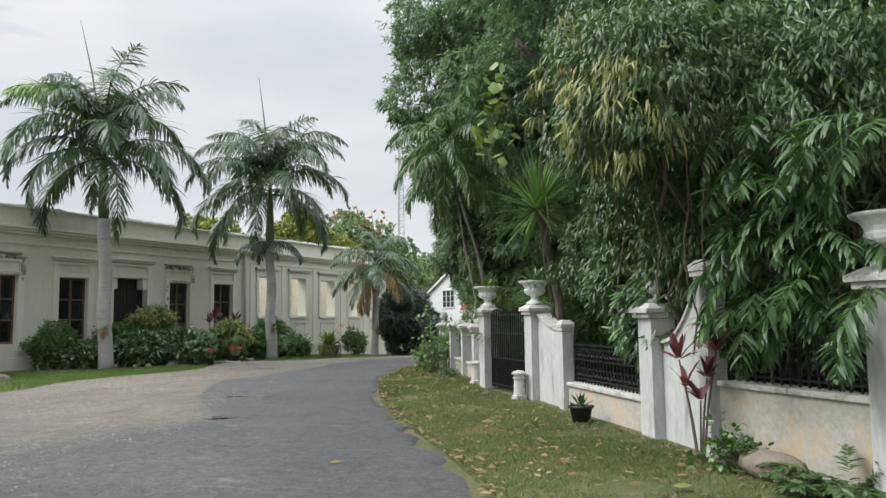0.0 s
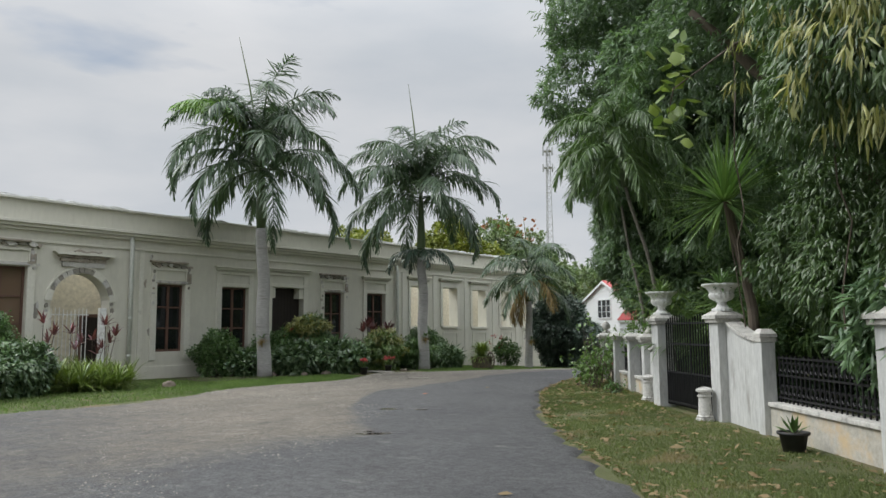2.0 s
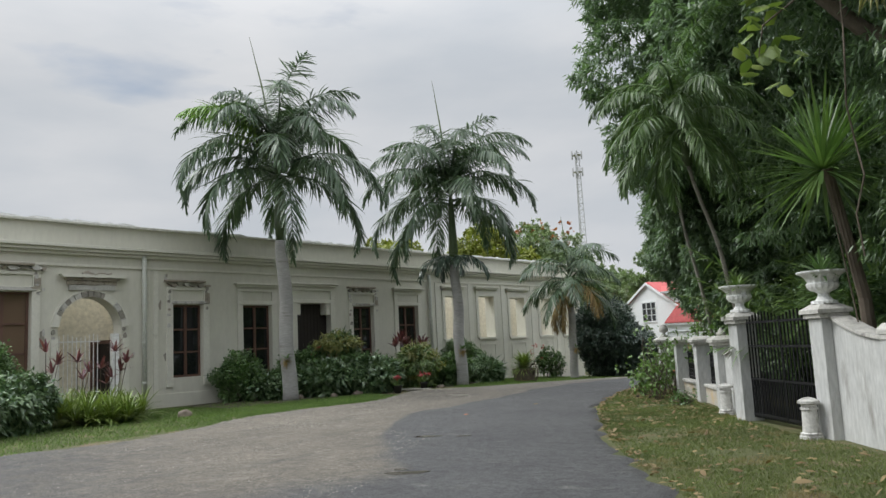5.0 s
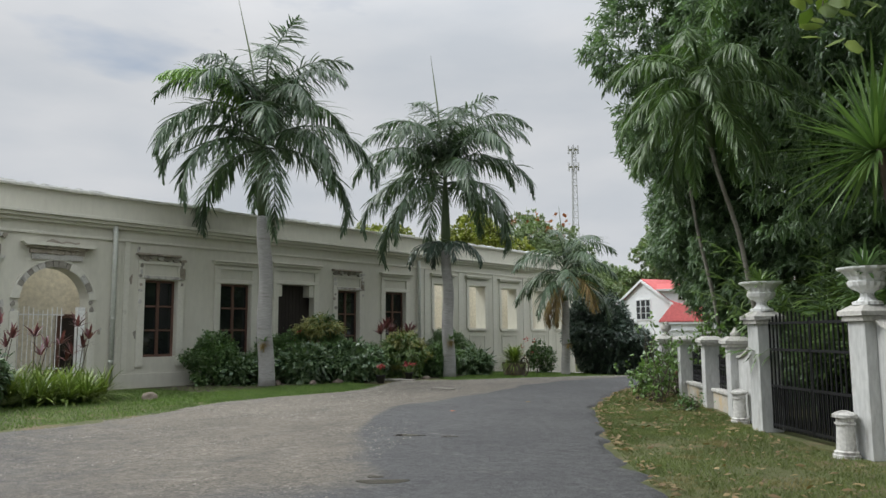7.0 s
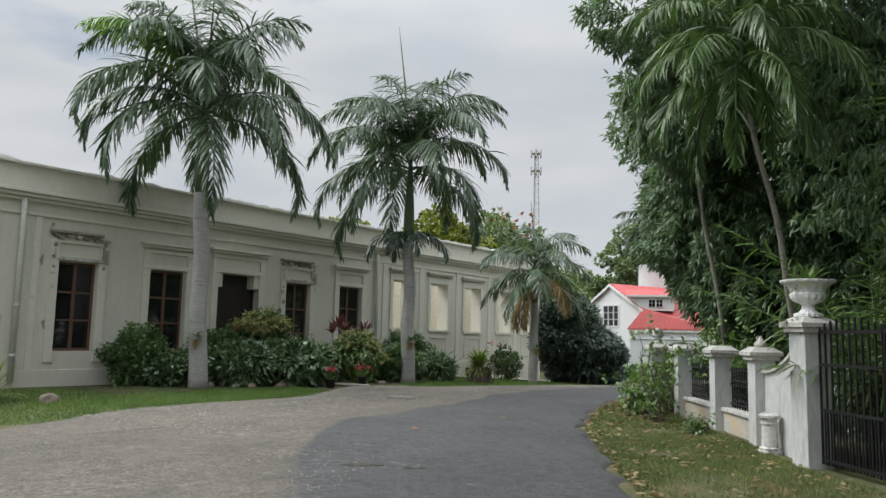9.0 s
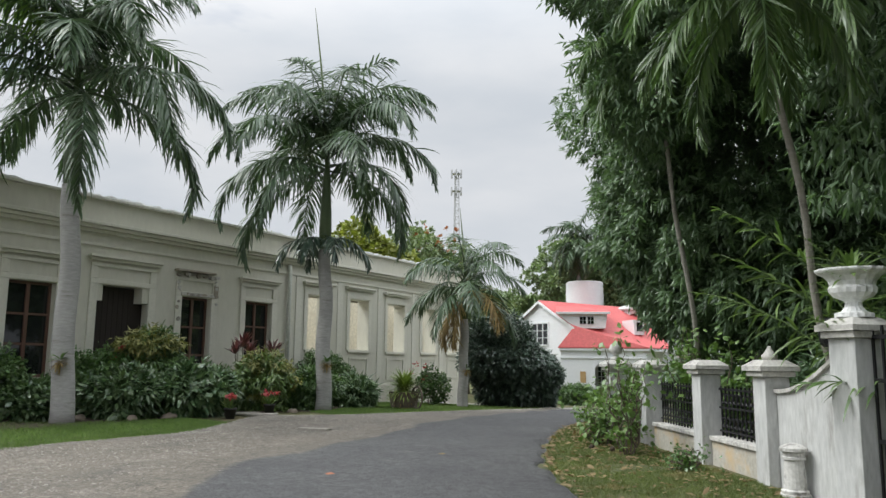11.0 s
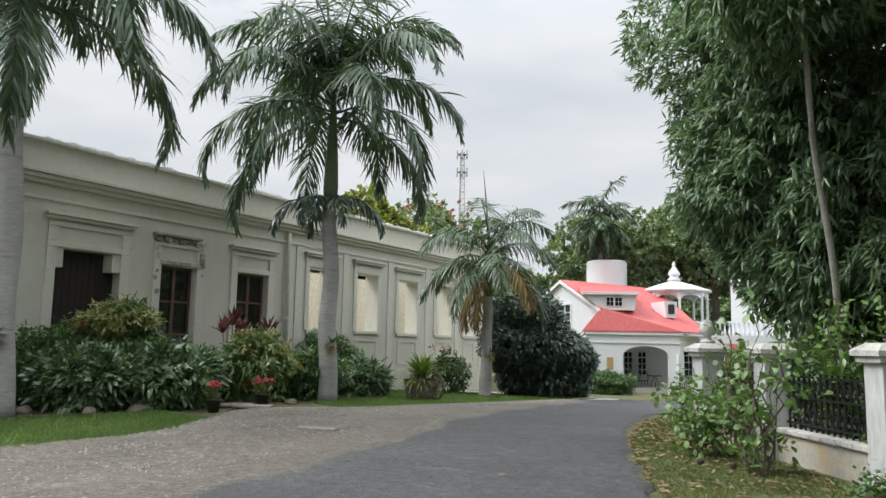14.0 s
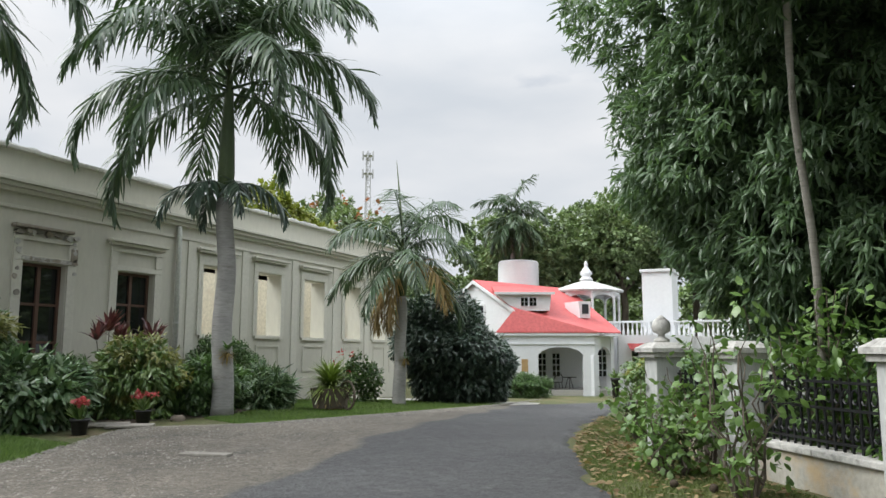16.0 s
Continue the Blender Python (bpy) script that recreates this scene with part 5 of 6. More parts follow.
# front wall with its arch
bm = bmesh.new()
box(bm, 0, 1.8, 0, 0.25, HG - 0.3, EAVE)
box(bm, 3.9, 4.45, 0, 0.25, HG - 0.3, EAVE)
hp("wall", bm, M_HOUSE)
out = [(1.8 + 2.1 * k / 12, 1.05 + 0.38 * math.sin(math.pi * k / 12) ** 0.55) for k in range(13)]
hp("arch_wall", prism(out + [(3.9, EAVE), (1.8, EAVE)], "y", 0, 0.25), M_HOUSE)
hp("band", block(-0.05, 4.5, -0.05, -0.003, 1.55, 1.62, 0.01), M_HOUSE)
hp("fascia", block(-0.1, 4.6, -0.12, 0.0, EAVE - 0.08, EAVE + 0.06, 0.01), M_HOUSE)
# chamfered end of the porch
cm = Matrix.Translation((4.45, 0.125, 0)) @ Matrix.Rotation(math.radians(48), 4, "Z")
out = [(0.25 + 1.1 * k / 10, 1.05 + 0.38 * math.sin(math.pi * k / 10) ** 0.55) for k in range(11)]
hp("arch_wall", prism(out + [(1.6, EAVE), (0.0, EAVE), (0.0, 1.05)], "y", 0.0, 0.2, cm), M_HOUSE)
hp("pillar", block(-0.22, 0.22, -0.1, 0.3, HG - 0.3, 1.05, 0.02, cm), M_HOUSE)
hp("pillar", block(1.35, 1.6, -0.05, 0.25, HG - 0.3, EAVE, 0.02, cm), M_HOUSE)
hp("porch_floor", block(0.2, 6.0, 0.25, 3.2, HG - 0.2, HG + 0.1), M_CONCRETE)
# left wall, porch back wall and the return on the far side
bm = bmesh.new()
box(bm, -0.0, 0.25, 0.25, 7.5, HG - 0.3, EAVE)
box(bm, 0.25, 7.5, 3.0, 3.25, HG - 0.3, EAVE)
box(bm, 5.9, 9.5, 2.0, 2.25, HG - 0.3, EAVE)
box(bm, 9.3, 9.5, 2.25, 7.5, HG - 0.3, EAVE)
hp("wall", bm, M_HOUSE)
hp("ceiling_board", block(0.25, 5.8, 0.25, 3.0, EAVE - 0.1, EAVE - 0.02), M_HOUSE)


def grid_window(parent, x0, x1, z0, z1, y, cols, rows, m=None):
    w = empty("window", "white window with dark gridded panes", "")
    w.parent = parent

    def put(name, bm, mat):
        part(name, bm, mat, w)

    t = 0.045
    for a, b, c, d in ((x0, x1, z0, z0 + t), (x0, x1, z1 - t, z1), (x0, x0 + t, z0 + t, z1 - t), (x1 - t, x1, z0 + t, z1 - t)):
        put("frame", block(a, b, y - 0.05, y - 0.003, c, d, 0, m), M_HOUSE)
    for k in range(1, cols):
        x = x0 + (x1 - x0) * k / cols
        put("glazing_bar", block(x - 0.02, x + 0.02, y - 0.045, y - 0.012, z0 + t, z1 - t, 0, m), M_HOUSE)
    for k in range(1, rows):
        z = z0 + (z1 - z0) * k / rows
        put("glazing_bar", block(x0 + t, x1 - t, y - 0.043, y - 0.014, z - 0.02, z + 0.02, 0, m), M_HOUSE)
    put("pane", block(x0 + t, x1 - t, y - 0.012, y - 0.004, z0 + t, z1 - t, 0, m), M_GLASS)


grid_window(house, 2.0, 2.45, -0.1, 1.15, 3.0, 2, 4)
grid_window(house, 2.7, 3.15, -0.1, 1.15, 3.0, 2, 4)
grid_window(house, 4.5, 5.5, -0.1, 1.35, 3.0, 4, 4)
grid_window(house, 6.5, 7.3, -0.1, 1.3, 2.0, 2, 4)
# small sign on the front wall
hp("wall_sign", block(1.02, 1.32, -0.03, -0.003, 0.25, 0.85, 0.01), surface("tan_sign", (0.45, 0.28, 0.12), (0.50, 0.34, 0.16), 4.0, 30.0, 0.6, 0.1), "small tan and brown sign")
# red awning over the far window
bm = bmesh.new()
face(bm, [(6.35, 1.35, 1.35), (7.45, 1.35, 1.35), (7.45, 2.0, 1.62), (6.35, 2.0, 1.62)])
bmesh.ops.solidify(bm, geom=bm.faces[:], thickness=0.05)
hp("awning", bm, M_ROOF)
# main wing: ridge from P to R, gable facing the lane
def hw(name, bm, mat, label="", parent=None):
    ob = part(name, bm, mat, parent or house, label)
    ob.matrix_parent_inverse = HM.inverted()
    return ob


P, R_END = Vector((-24.95, 48.35, 4.85)), Vector((-21.6, 54.6, 4.75))
r_dir, g_dir = Vector((0.447, 0.894, 0)), Vector((0.894, -0.447, 0))
K = P + g_dir * 3.0 - Vector((0, 0, 1.63))
KB = P - g_dir * 3.0 - Vector((0, 0, 1.63))
K2 = K + r_dir * 4.6
A, B, C = HM @ Vector((-0.12, -0.14, EAVE + 0.05)), HM @ Vector((4.6, -0.14, EAVE + 0.05)), HM @ Vector((5.95, 1.35, EAVE + 0.05))
over = -r_dir * 0.14


def slab(name, pts, mat, t=0.06, label=""):
    bm = bmesh.new()
    lo, hi = [bm.verts.new(p) for p in pts], [bm.verts.new(Vector(p) + Vector((0, 0, t))) for p in pts]
    bm.faces.new(lo[::-1]), bm.faces.new(hi)
    for k in range(len(pts)):
        q = (k + 1) % len(pts)
        bm.faces.new((lo[k], lo[q], hi[q], hi[k]))
    return hw(name, bm, mat, label)


slab("roof_slope", [P + over, K + over, K2, R_END], M_ROOF)
slab("roof_slope", [K + over, A, B, K2], M_ROOF)
slab("roof_slope", [K2, B, C], M_ROOF)
slab("roof_slope", [K2, C, R_END], M_ROOF)
slab("roof_slope", [K + over, A + Vector((-0.5, 1.2, 0.0)), A], M_ROOF)
slab("roof_slope", [P + over, R_END, R_END - g_dir * 3.0 - Vector((0, 0, 1.63)), KB + over], M_ROOF)
# gable wall and its boards
gm = Matrix(((g_dir.x, r_dir.x, 0, P.x), (g_dir.y, r_dir.y, 0, P.y), (0, 0, 1, 0), (0, 0, 0, 1)))
hw("gable_wall", prism([(-2.9, HG - 0.3), (2.9, HG - 0.3), (2.9, K.z - 0.08), (0, P.z - 0.06), (-2.9, K.z - 0.08)], "y", 0.0, 0.2, gm), M_HOUSE)
for k in range(22):
    z = 0.9 + k * 0.18
    half = 2.88 if z + 0.17 < K.z - 0.1 else 2.88 - (z + 0.17 - K.z + 0.1) / 0.543
    if half > 0.12:
        hw("siding_board", block(-half, half, -0.022, -0.003, z, z + 0.17, 0.004, gm), M_HOUSE)
for s in (-1, 1):
    hw("verge_board", prism([(0, P.z + 0.02), (s * 3.02, K.z + 0.0), (s * 3.02, K.z - 0.17), (0, P.z - 0.15)], "y", -0.2, -0.15, gm), M_HOUSE)
gw = empty("window", "white window with dark gridded panes", "")
gw.parent = house
gw.matrix_parent_inverse = HM.inverted()
for a, b, c, d in ((-0.75, 0.75, 2.25, 2.32), (-0.75, 0.75, 3.55, 3.62), (-0.75, -0.68, 2.32, 3.55), (0.68, 0.75, 2.32, 3.55), (-0.28, -0.22, 2.32, 3.55), (0.22, 0.28, 2.32, 3.55)):
    part("frame", block(a, b, -0.07, -0.025, c, d, 0, gm), M_HOUSE, gw)
for x0, x1 in ((-0.68, -0.28), (-0.22, 0.22), (0.28, 0.68)):
    for z0 in (2.32, 2.73, 3.14):
        part("pane", block(x0 + 0.02, x1 - 0.02, -0.045, -0.028, z0 + 0.02, z0 + 0.38, 0, gm), M_GLASS, gw)
# shed dormer
dm = Matrix.Translation((-22.35, 47.1, 0)) @ Matrix.Rotation(math.radians(23), 4, "Z")
hw("dormer_wall", prism([(0.0, 3.2), (1.65, 3.2), (1.75, 4.02), (-0.95, 4.02)], "y", 0, 2.6, dm), M_HOUSE)
dw = empty("window", "white window with dark gridded panes", "")
dw.parent = house
dw.matrix_parent_inverse = HM.inverted()
part("frame", block(0.22, 1.08, -0.04, -0.003, 3.4, 3.86, 0, dm), M_HOUSE, dw)
for k in range(2):
    for q in range(2):
        for h in range(2):
            x0 = 0.26 + k * 0.42 + q * 0.18
            part("pane", block(x0, x0 + 0.15, -0.052, -0.042, 3.43 + h * 0.21, 3.62 + h * 0.21, 0, dm), M_GLASS, dw)
dr = [dm @ Vector(v) for v in ((-1.05, -0.15, 4.03), (1.9, -0.15, 4.03), (1.9, 3.6, 4.45), (-1.05, 3.2, 4.75))]
slab("dormer_roof", dr, M_ROOF)
hw("dormer_fascia", block(-1.05, 1.9, -0.19, -0.153, 3.98, 4.1, 0, dm), M_HOUSE)
em = Matrix.Translation((-19.75, 49.6, 0)) @ Matrix.Rotation(math.radians(40), 4, "Z")
hw("dormer_wall", prism([(0, 2.9), (0.55, 2.9), (0.6, 3.75), (-0.1, 3.75)], "y", 0, 1.6, em), M_HOUSE)
hw("dormer_pane", block(0.1, 0.45, -0.02, -0.003, 3.1, 3.6, 0, em), M_GLASS)

# round white cistern behind the roof
tank = empty("water_tank", "round white masonry water tank behind the roof", "water tank", at=(-25.5, 57.3, ground_z(57)))
part("drum", lathe([(1.25, -0.5), (1.25, 4.9), (1.28, 4.92), (1.28, 7.6), (1.2, 7.72)], 48), M_HOUSE, tank)
for k in range(9):
    a = -1.9 + k * 0.22
    part("drip_hole", block(-0.04, 0.04, -0.04, 0.04, 5.15, 5.3, 0, Matrix.Rotation(a + 0.3, 4, "Z") @ Matrix.Translation((1.28, 0, 0.05 * (k % 2)))), M_DARK, tank)

# pavilion on a raised terrace
GX, GY, GZ = -20.65, 55.0, ground_z(53) + 0.42
pav = empty("pavilion", "white octagonal pavilion with a tent roof and finial", "pavilion", at=(GX, GY, GZ))
pav.scale = (0.78, 0.78, 1.0)
DECK = 2.45
part("deck", lathe([(2.7, DECK - 0.25), (2.7, DECK), (2.6, DECK + 0.01)], 8), M_HOUSE, pav)
for k in range(8):
    a = math.pi / 8 + k * math.pi / 4
    x, y = 2.35 * math.cos(a), 2.35 * math.sin(a)
    part("column", lathe([(0.14, DECK + 0.01), (0.14, DECK + 0.12), (0.10, DECK + 0.15), (0.10, 4.75), (0.15, 4.9)], 10, Matrix.Translation((x, y, 0))), M_HOUSE, pav)
    b = a + math.pi / 4
    x2, y2 = 2.35 * math.cos(b), 2.35 * math.sin(b)
    d = Vector((x2 - x, y2 - y, 0))
    fm = Matrix(((d.x / d.length, -d.y / d.length, 0, x), (d.y / d.length, d.x / d.length, 0, y), (0, 0, 1, 0), (0, 0, 0, 1)))
    L = d.length
    arc = [(L * t / 10, 4.5 + 0.32 * math.sin(math.pi * t / 10) ** 0.5) for t in range(11)]
    part("arch", prism(arc + [(L, 5.1), (0, 5.1)], "y", -0.06, 0.06, fm), M_HOUSE, pav)
    part("handrail", block(0.1, L - 0.1, -0.07, 0.07, DECK + 0.72, DECK + 0.82, 0.01, fm), M_HOUSE, pav)
    for t in range(6):
        part("baluster", lathe([(0.05, DECK + 0.01), (0.075, DECK + 0.25), (0.035, DECK + 0.5), (0.06, DECK + 0.715)], 8, fm @ Matrix.Translation((L * (t + 0.75) / 6.5, 0, 0))), M_HOUSE, pav)
part("roof", lathe([(2.7, 5.0), (2.75, 5.1), (2.6, 5.16), (1.5, 5.45), (0.5, 5.68), (0.4, 5.72)], 8), M_WHITE_OLD, pav, "white tent roof")
part("finial", lathe([(0.46, 5.72), (0.5, 5.8), (0.36, 5.9), (0.3, 5.98), (0.44, 6.1), (0.42, 6.2), (0.26, 6.38), (0.13, 6.52), (0.1, 6.62), (0.14, 6.68), (0.03, 6.88)], 18), M_HOUSE, pav, "", True)
terrace = empty("terrace", "white stained terrace wall with balustrade and square tower", "terrace", "", "structure", (-17.9, 54.5, GZ))
part("terrace_wall", block(-4.2, 9.0, -1.6, 6.0, -0.8, DECK, 0.02), M_WHITE_OLD, terrace)
part("stair_tower", block(0.62, 2.2, -0.9, 1.6, DECK + 0.01, 5.95, 0.03), M_HOUSE, terrace, "plain white stair tower")
part("tower_cornice", block(0.52, 2.3, -1.0, 1.7, 5.952, 6.1, 0.02), M_HOUSE, terrace)
for x in (3.5, 5.0, 6.5, 8.0):
    part("post", block(x, x + 0.2, -1.58, -1.38, DECK + 0.01, DECK + 0.95), M_HOUSE, terrace)
part("handrail", block(-1.2, 8.9, -1.6, -1.42, DECK + 0.75, DECK + 0.85), M_HOUSE, terrace)
for k in range(41):
    part("baluster", lathe([(0.05, DECK + 0.01), (0.075, DECK + 0.25), (0.035, DECK + 0.5), (0.06, DECK + 0.745)], 8, Matrix.Translation((-1.05 + k * 0.24, -1.51, 0))), M_HOUSE, terrace)

# lattice mast far behind
mast = empty("radio_mast", "tall grey steel lattice mast with antennas far off", "mast", at=(-95, 161, -0.75))
H = 47.0
leg = [(math.cos(a) , math.sin(a)) for a in (0.3, 2.4, 4.5)]
for cx, cy in leg:
    part("leg", tube([(cx * 1.3, cy * 1.3, 0), (cx * 0.55, cy * 0.55, H)], 0.09, 5), M_STEEL, mast)
bm = bmesh.new()
for k in range(30):
    z0, z1 = H * k / 30, H * (k + 1) / 30
    for i in range(3):
        j = (i + 1) % 3
        s0, s1 = 1.3 - 0.75 * z0 / H, 1.3 - 0.75 * z1 / H
        tube([(leg[i][0] * s0, leg[i][1] * s0, z0), (leg[j][0] * s1, leg[j][1] * s1, z1)], 0.05, 4, bm)
        tube([(leg[i][0] * s1, leg[i][1] * s1, z1), (leg[j][0] * s1, leg[j][1] * s1, z1)], 0.05, 4, bm)
part("bracing", bm, M_STEEL, mast)
for z, rad in ((H - 0.6, 1.3), (H - 4.8, 1.3)):
    for k in range(6):
        a = k * math.pi / 3
        part("antenna", block(-0.15, 0.15, -0.15, 0.15, z - 0.9, z + 0.9, 0.03, Matrix.Translation((rad * math.cos(a), rad * math.sin(a), 0))), M_STEEL, mast)
    part("antenna_ring", lathe([(1.15, z - 0.05), (1.2, z - 0.05), (1.2, z + 0.05), (1.15, z + 0.05)], 12), M_STEEL, mast)


# ---- planting along the building ----
def shrub(label, x, y, rx, ry, h, n, seed, mat, leaf=0.14, width=0.07, per=10, shape=OVAL, droop=0.15, extra=(), z0=0.1, group="bed shrubs"):
    g = ground_z(y)
    lumps = [((x, y, g + h * 0.52), (rx, ry, h * 0.48), n)]
    rng = random.Random(seed)
    for k in range(4):
        a = rng.uniform(0, 6.28)
        lumps.append(((x + 0.55 * rx * math.cos(a), y + 0.55 * ry * math.sin(a), g + h * rng.uniform(0.35, 0.7)), (rx * 0.55, ry * 0.55, h * 0.36), n // 4))
    stems = [((x + rng.uniform(-0.3, 0.3) * rx, y + rng.uniform(-0.3, 0.3) * ry, g - 0.03), (x + rng.uniform(-0.6, 0.6) * rx, y + rng.uniform(-0.6, 0.6) * ry, g + h * 0.7), 0.025, 0.01) for _ in range(5)]
    ob = tree("shrub", label, (x, y, g), stems, lumps, seed, leaf, width, per, mat, extra, droop, "shrub", shape)
    ob["group"] = group
    return ob


shrub("light green rounded shrub against the wall", -25, 16.8, 0.85, 0.8, 1.55, 420, 301, M_SHRUB, 0.10, 0.06)
shrub("dark spreading shrub at the foot of the wall", -24.5, 17.5, 0.8, 0.7, 0.85, 300, 302, M_SHRUB_D, 0.16, 0.09)
shrub("green shrub growing behind the royal palm", -25.13, 19.41, 0.85, 0.8, 1.5, 380, 303, M_SHRUB, 0.11, 0.06)
shrub("large dark broad-leaved shrub in the bed", -23.43, 19.41, 0.85, 0.8, 1.1, 480, 304, M_SHRUB_D, 0.26, 0.11, 10, LANCE, 0.35)
shrub("large dark broad-leaved shrub in the bed", -22.85, 20.91, 0.9, 0.95, 1.15, 560, 305, M_SHRUB_D, 0.28, 0.11, 10, LANCE, 0.4)
shrub("croton shrub with yellow upper leaves", -24.55, 20.91, 0.75, 0.75, 2.1, 330, 306, M_SHRUB, 0.2, 0.07, 10, LANCE, 0.35, (("yellow_leaves", (-24.55, 20.91, 1.85), (0.66, 0.66, 0.36), 190, M_YELLOW, 0.2, 0.06, 9, 0.4), ("blossom", (-24.79, 20.22, 1.6), (0.3, 0.3, 0.1), 4, M_PINK, 0.09, 0.08, 6, 0.0)))
shrub("croton shrub with yellow tips and long leaves", -22.97, 23.67, 0.85, 0.9, 1.5, 460, 307, M_CROTON, 0.2, 0.065, 10, LANCE, 0.5, (("yellow_leaves", (-22.97, 23.67, 1.25), (0.72, 0.72, 0.34), 110, M_YELLOW, 0.18, 0.06, 8, 0.4),))
shrub("mid green leafy shrub beside the palm", -22.55, 25.2, 0.75, 0.8, 1.1, 420, 308, M_SHRUB, 0.2, 0.07, 10, LANCE, 0.3)
shrub("small shrub between stepping stones", -23.67, 22.4, 0.5, 0.5, 1.2, 220, 309, M_SHRUB, 0.16, 0.06, 10, LANCE, 0.4)
shrub("clipped round dark green shrub by the wall", -25.15, 29.2, 0.95, 0.95, 1.75, 700, 310, M_SHRUB, 0.08, 0.05, 11)
shrub("low dark shrub behind the palm trunk", -22.55, 27.4, 0.6, 0.6, 0.9, 260, 311, M_SHRUB_D, 0.3, 0.06, 9, LANCE, 0.2)
shrub("upright shrub with pale leaves and pink flowers", -23.25, 33.5, 0.6, 0.6, 1.5, 120, 312, M_SHRUB, 0.13, 0.08, 8, OVAL, 0.1, (("blossom", (-23.55, 32.9, 0.95), (0.35, 0.35, 0.4), 8, M_PINK, 0.1, 0.08, 5, 0.0),))
shrub("huge dense dark glossy shrub by the driveway", -20.9, 35.6, 1.7, 1.6, 3.3, 1500, 313, M_GLOSSY, 0.22, 0.09, 10, LANCE, 0.3)
shrub("large dark glossy shrub by the driveway", -20.2, 36.6, 1.0, 1.1, 2.3, 700, 314, M_GLOSSY, 0.22, 0.09, 10, LANCE, 0.3)
shrub("low hedge beside the white house", -21.3, 44.4, 1.2, 0.7, 1.0, 500, 315, M_SHRUB, 0.15, 0.05, 10, LANCE, 0.1)
shrub("yellow-green shrub before the terrace", -15.5, 47.5, 1.5, 1.2, 2.1, 700, 316, M_CROTON, 0.25, 0.09, 9, LANCE, 0.3)
shrub("green shrub before the terrace", -13.2, 45.0, 1.5, 1.3, 1.8, 600, 317, M_SHRUB, 0.25, 0.09, 9, LANCE, 0.3)
shrub("dark leafy hedge by the lawn edge", -22, 7.6, 1.1, 1.1, 1.35, 850, 318, M_SHRUB_D, 0.2, 0.08, 10, LANCE, 0.45)
shrub("dark leafy hedge by the lawn edge", -22.2, 8.7, 0.85, 0.8, 1.25, 560, 319, M_SHRUB_D, 0.2, 0.08, 10, LANCE, 0.45)
shrub("dark leafy hedge by the lawn edge", -21.8, 5.8, 1.1, 1.2, 1.4, 650, 320, M_SHRUB_D, 0.2, 0.08, 10, LANCE, 0.45)
shrub("bright green clipped shrub behind the hedge", -24.2, 8.7, 1.0, 0.9, 2.15, 650, 321, M_SHRUB, 0.08, 0.05, 11)


def straps(rng, centre, n, length, width, lo=10, hi=85, droop=0.4, shape=STRIP):
    az = rng.uniform(0, 2 * math.pi, n)
    el = np.radians(rng.uniform(lo, hi, n))
    way = np.stack([np.cos(el) * np.cos(az), np.cos(el) * np.sin(az), np.sin(el)], -1)
    v = shape[0].copy()
    v[:, 2] *= droop / 0.26
    return scatter((v, shape[1]), np.asarray(centre) + way * 0.03, way, np.array([0, 0, 1.0]) + rng.normal(0, 0.05, (n, 3)), width * rng.uniform(0.8, 1.2, n), length * rng.uniform(0.7, 1.15, n))


def clump(name, label, category, x, y, crowns, seed, mat, length, width, canes=False, **kw):
    """A plant of strap-leaved rosettes, on canes or on the ground."""
    g = ground_z(y)
    rng = np.random.default_rng(seed)
    e = empty(name, label, category, "", "", (x, y, g))
    inv = Matrix.Translation((x, y, g)).inverted()
    for dx, dy, h, n in crowns:
        if canes:
            part("cane", tube([(x + dx * 0.15, y + dy * 0.15, g - 0.02), (x + dx * 0.5, y + dy * 0.5, g + h * 0.5), (x + dx, y + dy, g + h)], [0.016, 0.013, 0.01], 7), M_BARK, e).matrix_parent_inverse = inv
        soup("leaf_rosette", *straps(rng, (x + dx, y + dy, g + h), n, length, width, **kw), mat, e).matrix_parent_inverse = inv
    return e


clump("cordyline", "red ti plant with bare canes by the wall", "plant", -1.42, 8.2, [(0.10, 0.05, 0.95, 12), (-0.22, 0.10, 1.15, 13), (0.05, -0.15, 0.7, 9), (0.22, 0.02, 1.25, 12), (-0.12, -0.1, 0.85, 10)], 401, M_RED, 0.34, 0.075, True, lo=15, hi=85, droop=0.18)
for k, (x, y, h) in enumerate(((-23.4, 9.9, 1.9), (-23.6, 10.8, 1.6), (-23.7, 11.9, 1.85), (-23.3, 11.3, 1.4))):
    clump("cordyline", "pink-red ti plant beside the hedge", "plant", x, y, [(0.0, 0.0, h, 13), (0.25, 0.2, h * 0.82, 11), (-0.2, 0.25, h * 0.7, 10)], 410 + k, M_RED, 0.4, 0.065, True, lo=20, hi=85, droop=0.2)
clump("cordyline", "crimson ti plant above the croton", "plant", -24.09, 23.9, [(0, 0, 1.8, 26), (0.35, 0.9, 1.65, 26), (-0.2, 0.5, 1.55, 22), (0.2, -0.5, 1.6, 20), (0.1, 1.3, 1.5, 18)], 420, M_RED, 0.5, 0.085, True, lo=25, hi=85, droop=0.2)
clump("bromeliads", "lime green strap-leaved clump at the lawn edge", "plant", -22.6, 10.8, [*[(0.85 * math.cos(i * 2.4) * (i / 30) ** 0.5, 1.25 * math.sin(i * 2.4) * (i / 30) ** 0.5, 0.02 + 0.3 * ((i * 7) % 11) / 11, 40) for i in range(34)]], 430, M_LIME, 0.78, 0.048, False, lo=-5, hi=85, droop=0.3)
